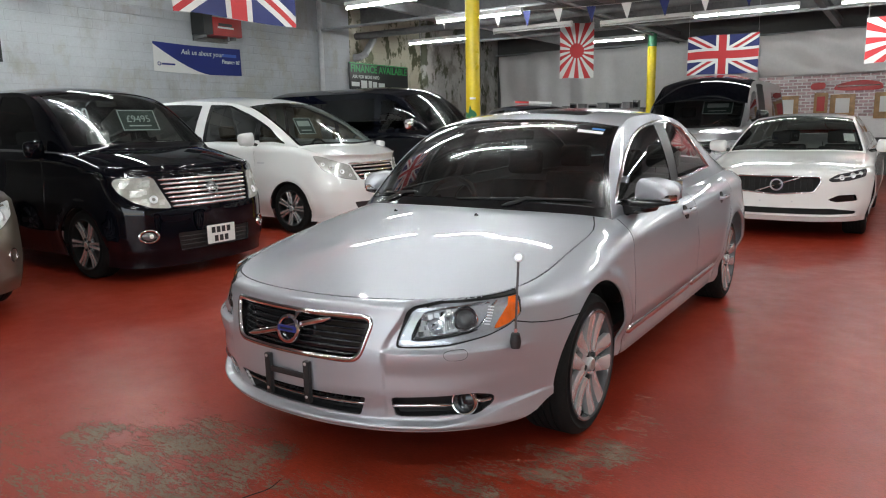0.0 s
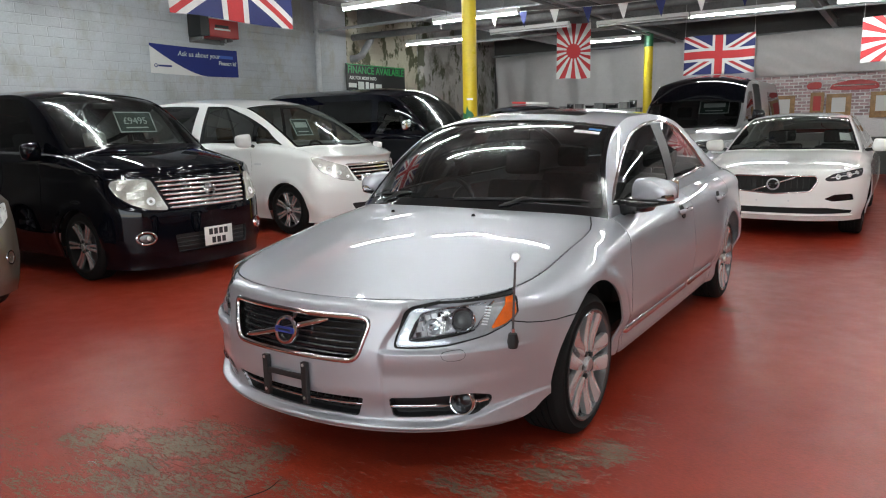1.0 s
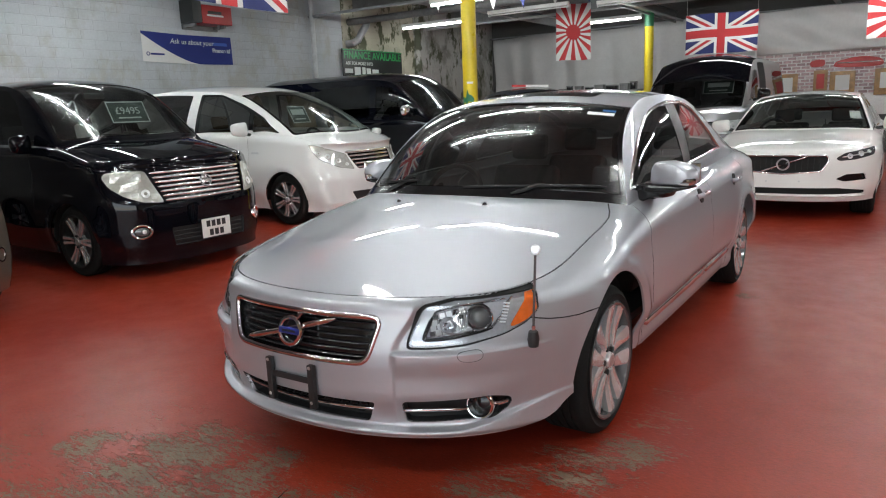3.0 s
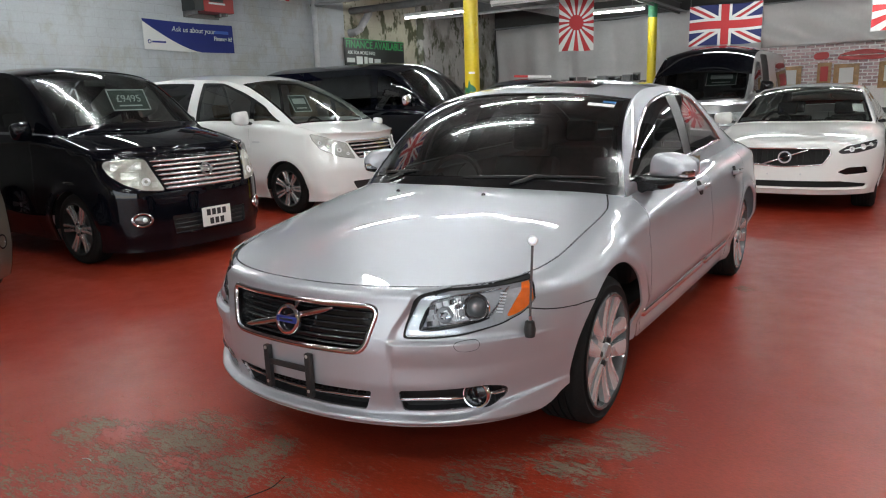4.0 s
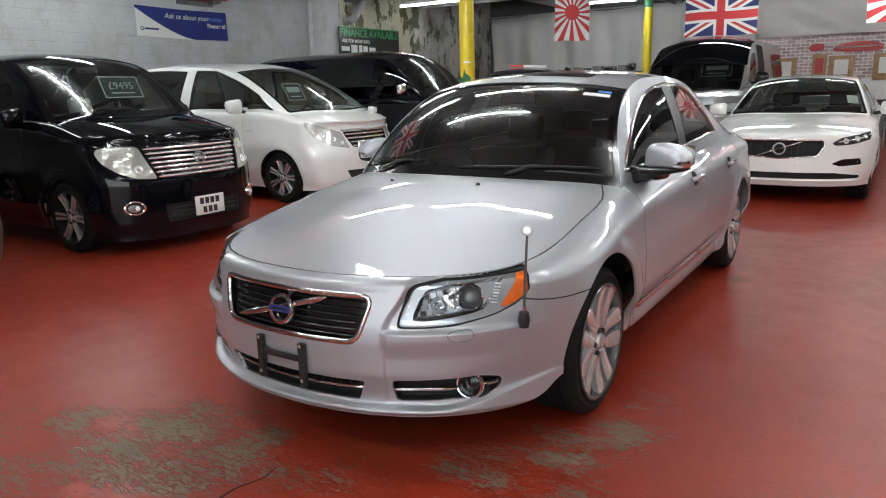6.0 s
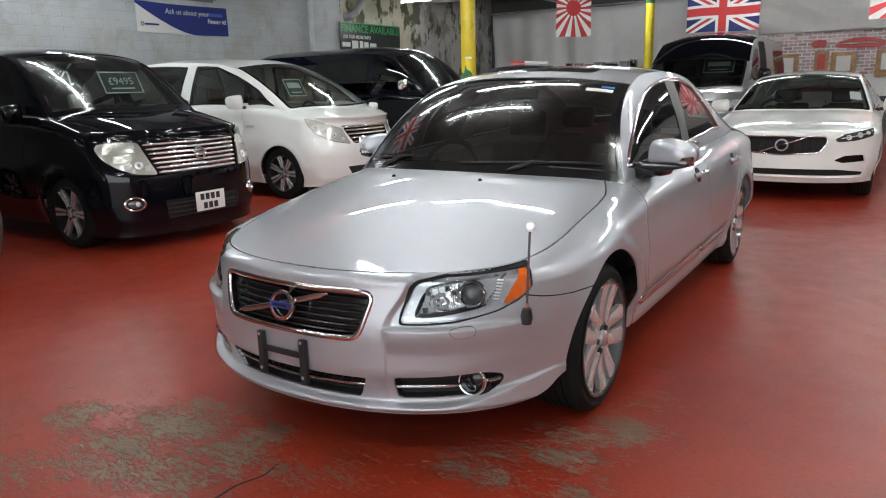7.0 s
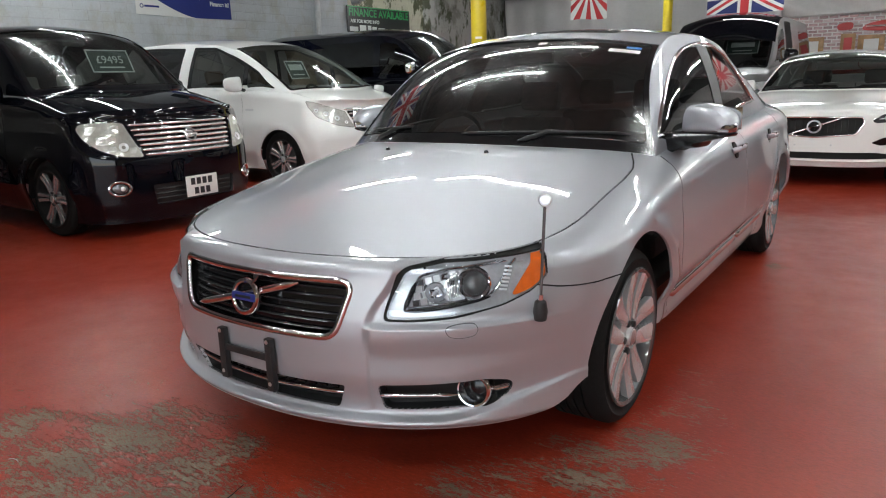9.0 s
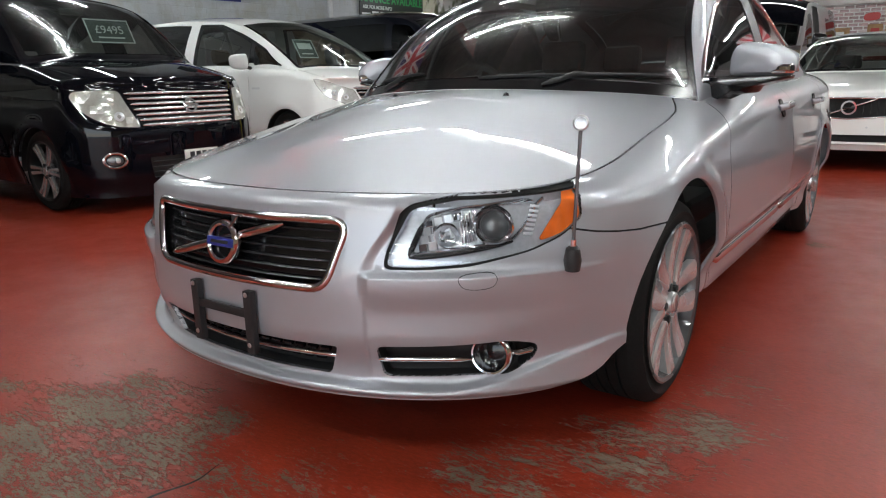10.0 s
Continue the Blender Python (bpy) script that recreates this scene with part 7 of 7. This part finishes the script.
def cloth(w, hgt, sway):
    """A hanging sheet in x, z with soft waves; its top edge is at z = 0."""
    def f(u, v):
        d = sway * (np.sin(u / w * 7.0 + v * 1.5) * 0.6 + np.sin(u / w * 3.1 - v * 2.2 + 0.8)) * (0.35 - v / hgt)
        return np.stack([u, d, v + 0.012 * np.sin(u / w * 6.28)], -1)
    return f


def flag_thing(name, label, m, w, hgt, regions, ground, sway=0.02):
    t = thing(name, label, "flag", m)
    cut = cut_surface(cloth(w, hgt, sway), [(0, -hgt), (w, -hgt), (w, 0), (0, 0)], [(str(i), r[0]) for i, r in enumerate(regions)], 0.05)
    for q in loose(cut["rest"]):
        skin("field", q, ground, t, wall=0.003, wall_down=True)
    for i, r in enumerate(regions):
        for q in loose(cut[str(i)]):
            skin(r[2], q, r[1], t, wall=0.003, wall_down=True)
    for x in (0.02, w - 0.02):
        part("cord", tube([(x, 0, -0.01), (x, 0, r_top - m.translation.z)], 0.003, 6), WHITE_CLOTH, t)
    return t


r_top = ZC


def union_regions(w, h):
    def bar(x0, y0, x1, y1, wd):
        d = np.array([x1 - x0, y1 - y0], float)
        d /= np.linalg.norm(d)
        n_ = np.array([-d[1], d[0]]) * wd / 2
        a, b = np.array([x0, y0]), np.array([x1, y1])
        return clip_rect([tuple(a - d * 0.3 + n_), tuple(b + d * 0.3 + n_), tuple(b + d * 0.3 - n_), tuple(a - d * 0.3 - n_)], w, h)
    out = [([(0, -h / 2 - h * 0.1), (w, -h / 2 - h * 0.1), (w, -h / 2 + h * 0.1), (0, -h / 2 + h * 0.1)], RED_CLOTH, "red_cross"),
           ([(w / 2 - h * 0.1, -h), (w / 2 + h * 0.1, -h), (w / 2 + h * 0.1, 0), (w / 2 - h * 0.1, 0)], RED_CLOTH, "red_cross"),
           ([(0, -h / 2 - h * 0.167), (w, -h / 2 - h * 0.167), (w, -h / 2 + h * 0.167), (0, -h / 2 + h * 0.167)], WHITE_CLOTH, "white_edge"),
           ([(w / 2 - h * 0.167, -h), (w / 2 + h * 0.167, -h), (w / 2 + h * 0.167, 0), (w / 2 - h * 0.167, 0)], WHITE_CLOTH, "white_edge")]
    for x0, y0, x1, y1 in ((0, 0, w, -h), (0, -h, w, 0)):
        out.append((bar(x0, y0, x1, y1, h * 0.067), RED_CLOTH, "red_diagonal"))
    for x0, y0, x1, y1 in ((0, 0, w, -h), (0, -h, w, 0)):
        out.append((bar(x0, y0, x1, y1, h * 0.2), WHITE_CLOTH, "white_diagonal"))
    return out


def clip_rect(poly, w, h):
    """Clips an outline to the flag."""
    for ax, lim, sg in ((0, 0.0, 1), (0, w, -1), (1, -h, 1), (1, 0.0, -1)):
        out = []
        for i in range(len(poly)):
            a, b = poly[i - 1], poly[i]
            ia, ib = (a[ax] - lim) * sg >= 0, (b[ax] - lim) * sg >= 0
            if ia != ib:
                t = (lim - a[ax]) / (b[ax] - a[ax])
                out.append(tuple(a[k] + (b[k] - a[k]) * t for k in (0, 1)))
            if ib:
                out.append(b)
        poly = out
    return poly


def sun_regions(w, h, cx, cy, r):
    out = [(circle(cx, cy, r, 32), RED_CLOTH, "disc")]
    for k in range(16):
        a = 2 * math.pi * k / 16
        tri = [(cx, cy), (cx + 3 * math.cos(a - 0.098), cy + 3 * math.sin(a - 0.098)), (cx + 3 * math.cos(a + 0.098), cy + 3 * math.sin(a + 0.098))]
        out.append((clip_rect(tri, w, h), RED_CLOTH, "ray"))
    return out


UJ = "red, white and blue crossed flag hung from the roof"
flag_thing("flag", UJ, pose(-3.6, 1.27, 3.34, 0, 0, 90), 1.5, 0.9, union_regions(1.5, 0.9), NAVY, 0.03)
flag_thing("flag", UJ, pose(-2.12, 13.0, 3.13), 1.42, 0.80, union_regions(1.42, 0.80), NAVY)
SUN = "white flag with red rays hung from the roof"
flag_thing("flag", SUN, pose(-4.55, 11.8, 3.50, 0, 0, 12), 0.74, 1.16, sun_regions(0.74, 1.16, 0.37, -0.58, 0.16), WHITE_CLOTH)
flag_thing("flag", SUN, pose(1.22, 12.0, 3.10), 1.25, 0.78, sun_regions(1.25, 0.78, 0.62, -0.39, 0.16), WHITE_CLOTH)

bunt = thing("bunting", "string of white and blue pennants under the roof", "bunting")
line = [(-6.0 + 0.25 * k, 9.0 - 0.02 * k, 3.52 - 0.25 * math.sin(math.pi * k / 40)) for k in range(41)]
part("string", tube(line, 0.004, 6), WHITE_CLOTH, bunt)
for k in range(16):
    i = 1 + 2.5 * k
    x, y, z = (line[int(i)][a] + (line[int(i) + 1][a] - line[int(i)][a]) * (i - int(i)) for a in range(3))
    tri = bmesh.new()
    vs = [tri.verts.new(p) for p in ((x - 0.085, y, z), (x + 0.085, y, z), (x + 0.01, y + 0.02, z - 0.27), (x - 0.085, y + 0.004, z), (x + 0.085, y + 0.004, z), (x + 0.01, y + 0.024, z - 0.27))]
    tri.faces.new(vs[:3])
    tri.faces.new(vs[3:][::-1])
    for a, b in ((0, 1), (1, 2), (2, 0)):
        tri.faces.new((vs[a], vs[b], vs[b + 3], vs[a + 3]))
    part("pennant", tri, NAVY if k % 2 else WHITE_CLOTH, bunt, smooth=False)

# blue banner on the wall
WX = XL + 0.012
ban = thing("banner", "blue and white cloth banner pinned to the brick wall", "banner", pose(WX, 4.77, 2.40, 90, 0, 90))
bw, bh = 1.91, 0.50
f = lambda u, v: np.stack([u, v - 0.012 * np.sin(u / bw * 3.14) + 0.0 * u, 0.012 * np.sin(u * 4 + v * 3) + 0.012], -1)
white = [(0, 0), (0, bh * 0.92)] + [(bw * t, bh * 0.92 * (1 - t / 0.62) ** 1.5) for t in np.linspace(0.03, 0.62, 12)]
cut = cut_surface(f, [(0, 0), (bw, 0), (bw, bh), (0, bh)], [("white", white)], 0.06)
skin("field", cut["rest"], BANNER_BLUE, ban, wall=0.004, wall_down=True)
skin("white_corner", cut["white"], WHITE_CLOTH, ban, wall=0.004, wall_down=True)
words("lettering", "Ask us about your", pose(1.02, 0.36, 0.03), 0.125, CARD_WHITE, ban, shear=0.2)
words("lettering", "Finance it?", pose(1.66, 0.24, 0.03), 0.10, CARD_WHITE, ban, bold=0.003)
part("lettering_bar", box(1.45, 0.33, 0.024, 1.80, 0.385, 0.028), LETTER_BLUE, ban)
part("mark_ring", lathe([(0.022, 0.026), (0.034, 0.026), (0.034, 0.03), (0.022, 0.03)], 20, axis="z", closed=True, bm=None), BANNER_BLUE, ban).matrix_local = pose(0.10, 0.13, 0)
part("lettering_bar", box(0.15, 0.115, 0.024, 0.42, 0.145, 0.028), BANNER_BLUE, ban)

# black finance board
fb = thing("sign_board", "black board with green and white lettering on the wall", "sign", pose(XL + 0.05, 9.84, 2.18, 90, 0, 90))
part("board", box(0, 0, 0, 2.28, 0.68, 0.02, 0.004), BOARD_BLACK, fb)
part("edge", box(0.0, 0.655, 0.02, 2.28, 0.675, 0.026), LETTER_GREEN, fb)
words("lettering", "FINANCE AVAILABLE", pose(1.14, 0.54, 0.022), 0.235, LETTER_GREEN, fb, bold=0.004)
words("lettering", "ASK FOR MORE INFO", pose(0.60, 0.36, 0.022), 0.105, CARD_WHITE, fb, bold=0.002)
for k, (x0, x1, y0, y1) in enumerate(((0.06, 0.34, 0.14, 0.24), (0.40, 0.62, 0.10, 0.28), (0.68, 0.80, 0.12, 0.28), (0.84, 1.0, 0.12, 0.26), (1.06, 1.3, 0.12, 0.24))):
    part("emblem", box(x0, y0, 0.02, x1, y1, 0.026, 0.003), CARD_WHITE, fb)
part("edge_mark", box(2.2, 0.05, 0.02, 2.24, 0.1, 0.026), CARD_WHITE, fb)

# red heater on a bracket
ht = thing("heater", "red and black heater box on a wall bracket", "heater", pose(XL, 5.58, 3.06))
RED_METAL = material("red_enamel", (0.35, 0.02, 0.018), 0.4, grain=0.1, scale=25)
part("case", box(0.05, 0.2, 0, 0.40, 0.86, 0.32, 0.015), RED_METAL, ht)
part("fan_end", box(0.05, 0.0, 0.01, 0.40, 0.195, 0.40, 0.01), BOARD_BLACK, ht)
part("vent", box(0.402, 0.32, 0.17, 0.412, 0.62, 0.22, 0.003), BOARD_BLACK, ht)
part("name_bar", box(0.402, 0.30, 0.13, 0.408, 0.66, 0.16), CARD_WHITE, ht)
part("bracket", box(0.0, 0.05, -0.05, 0.36, 0.09, 0.0), STEEL, ht)
part("bracket", box(0.0, 0.7, -0.05, 0.36, 0.74, 0.0), STEEL, ht)
part("gas_tap", lathe([(0.001, -0.08), (0.02, -0.08), (0.02, 0.0), (0.001, 0.0)], 12, axis="z"), STEEL, ht).matrix_local = pose(0.3, 0.62, 0.0)
part("wall_plate", box(0, 0.05, -0.08, 0.05, 0.8, 0.34), STEEL, ht)

# black edge of a wall board at the near end
nb = thing("sign_board", "dark framed board on the white wall", "sign", pose(XL, 1.3, 2.4))
part("board", box(0, 0, 0, 0.03, 1.02, 0.62, 0.004), BOARD_BLACK, nb)
part("face", box(0.03, 0.04, 0.04, 0.034, 0.98, 0.58), PLATE_WHITE, nb)

# crack in the floor, and a curl of wire on it
ck = bmesh.new()
pts = [(-0.06, -1.75), (-0.05, -1.6), (-0.02, -1.42), (-0.025, -1.30), (0.0, -1.2), (0.01, -1.12), (0.005, -1.05)]
pts = [(x + 0.006 * math.sin(37 * y), y) for x, y in spline(pts, 6, False)]
lo, hi = [], []
for i, (x, y) in enumerate(pts):
    wd = 0.0045 * math.sin(math.pi * min(1, (i + 1) / len(pts))) + 0.001
    lo.append(ck.verts.new((x - wd, y, 0.0012)))
    hi.append(ck.verts.new((x + wd, y, 0.0012)))
for i in range(len(pts) - 1):
    ck.faces.new((lo[i], hi[i], hi[i + 1], lo[i + 1]))
part("crack", ck, GAP, floor, "dark crack in the floor paint")
w = thing("wire_curl", "thin curl of pale wire lying on the floor", "wire", pose(-0.80, -1.38, 0.003))
part("wire", tube([(0.028 * math.cos(a / 6), 0.012 * math.sin(a / 6), 0) for a in range(4, 20)], 0.0014, 6), SATIN, w)

# red and white marker board laid on the navy car's roof
mb = thing("marker_board", "red and white striped board lying on the navy car's roof", "board", pose(-4.55, 10.42, 1.785, 0, 3, 12))
part("red_half", box(-0.34, -0.06, 0, -0.05, 0.06, 0.045, 0.004), POSTER_RED, mb)
part("white_half", box(-0.05, -0.06, 0, 0.40, 0.06, 0.045, 0.004), PAPER, mb)
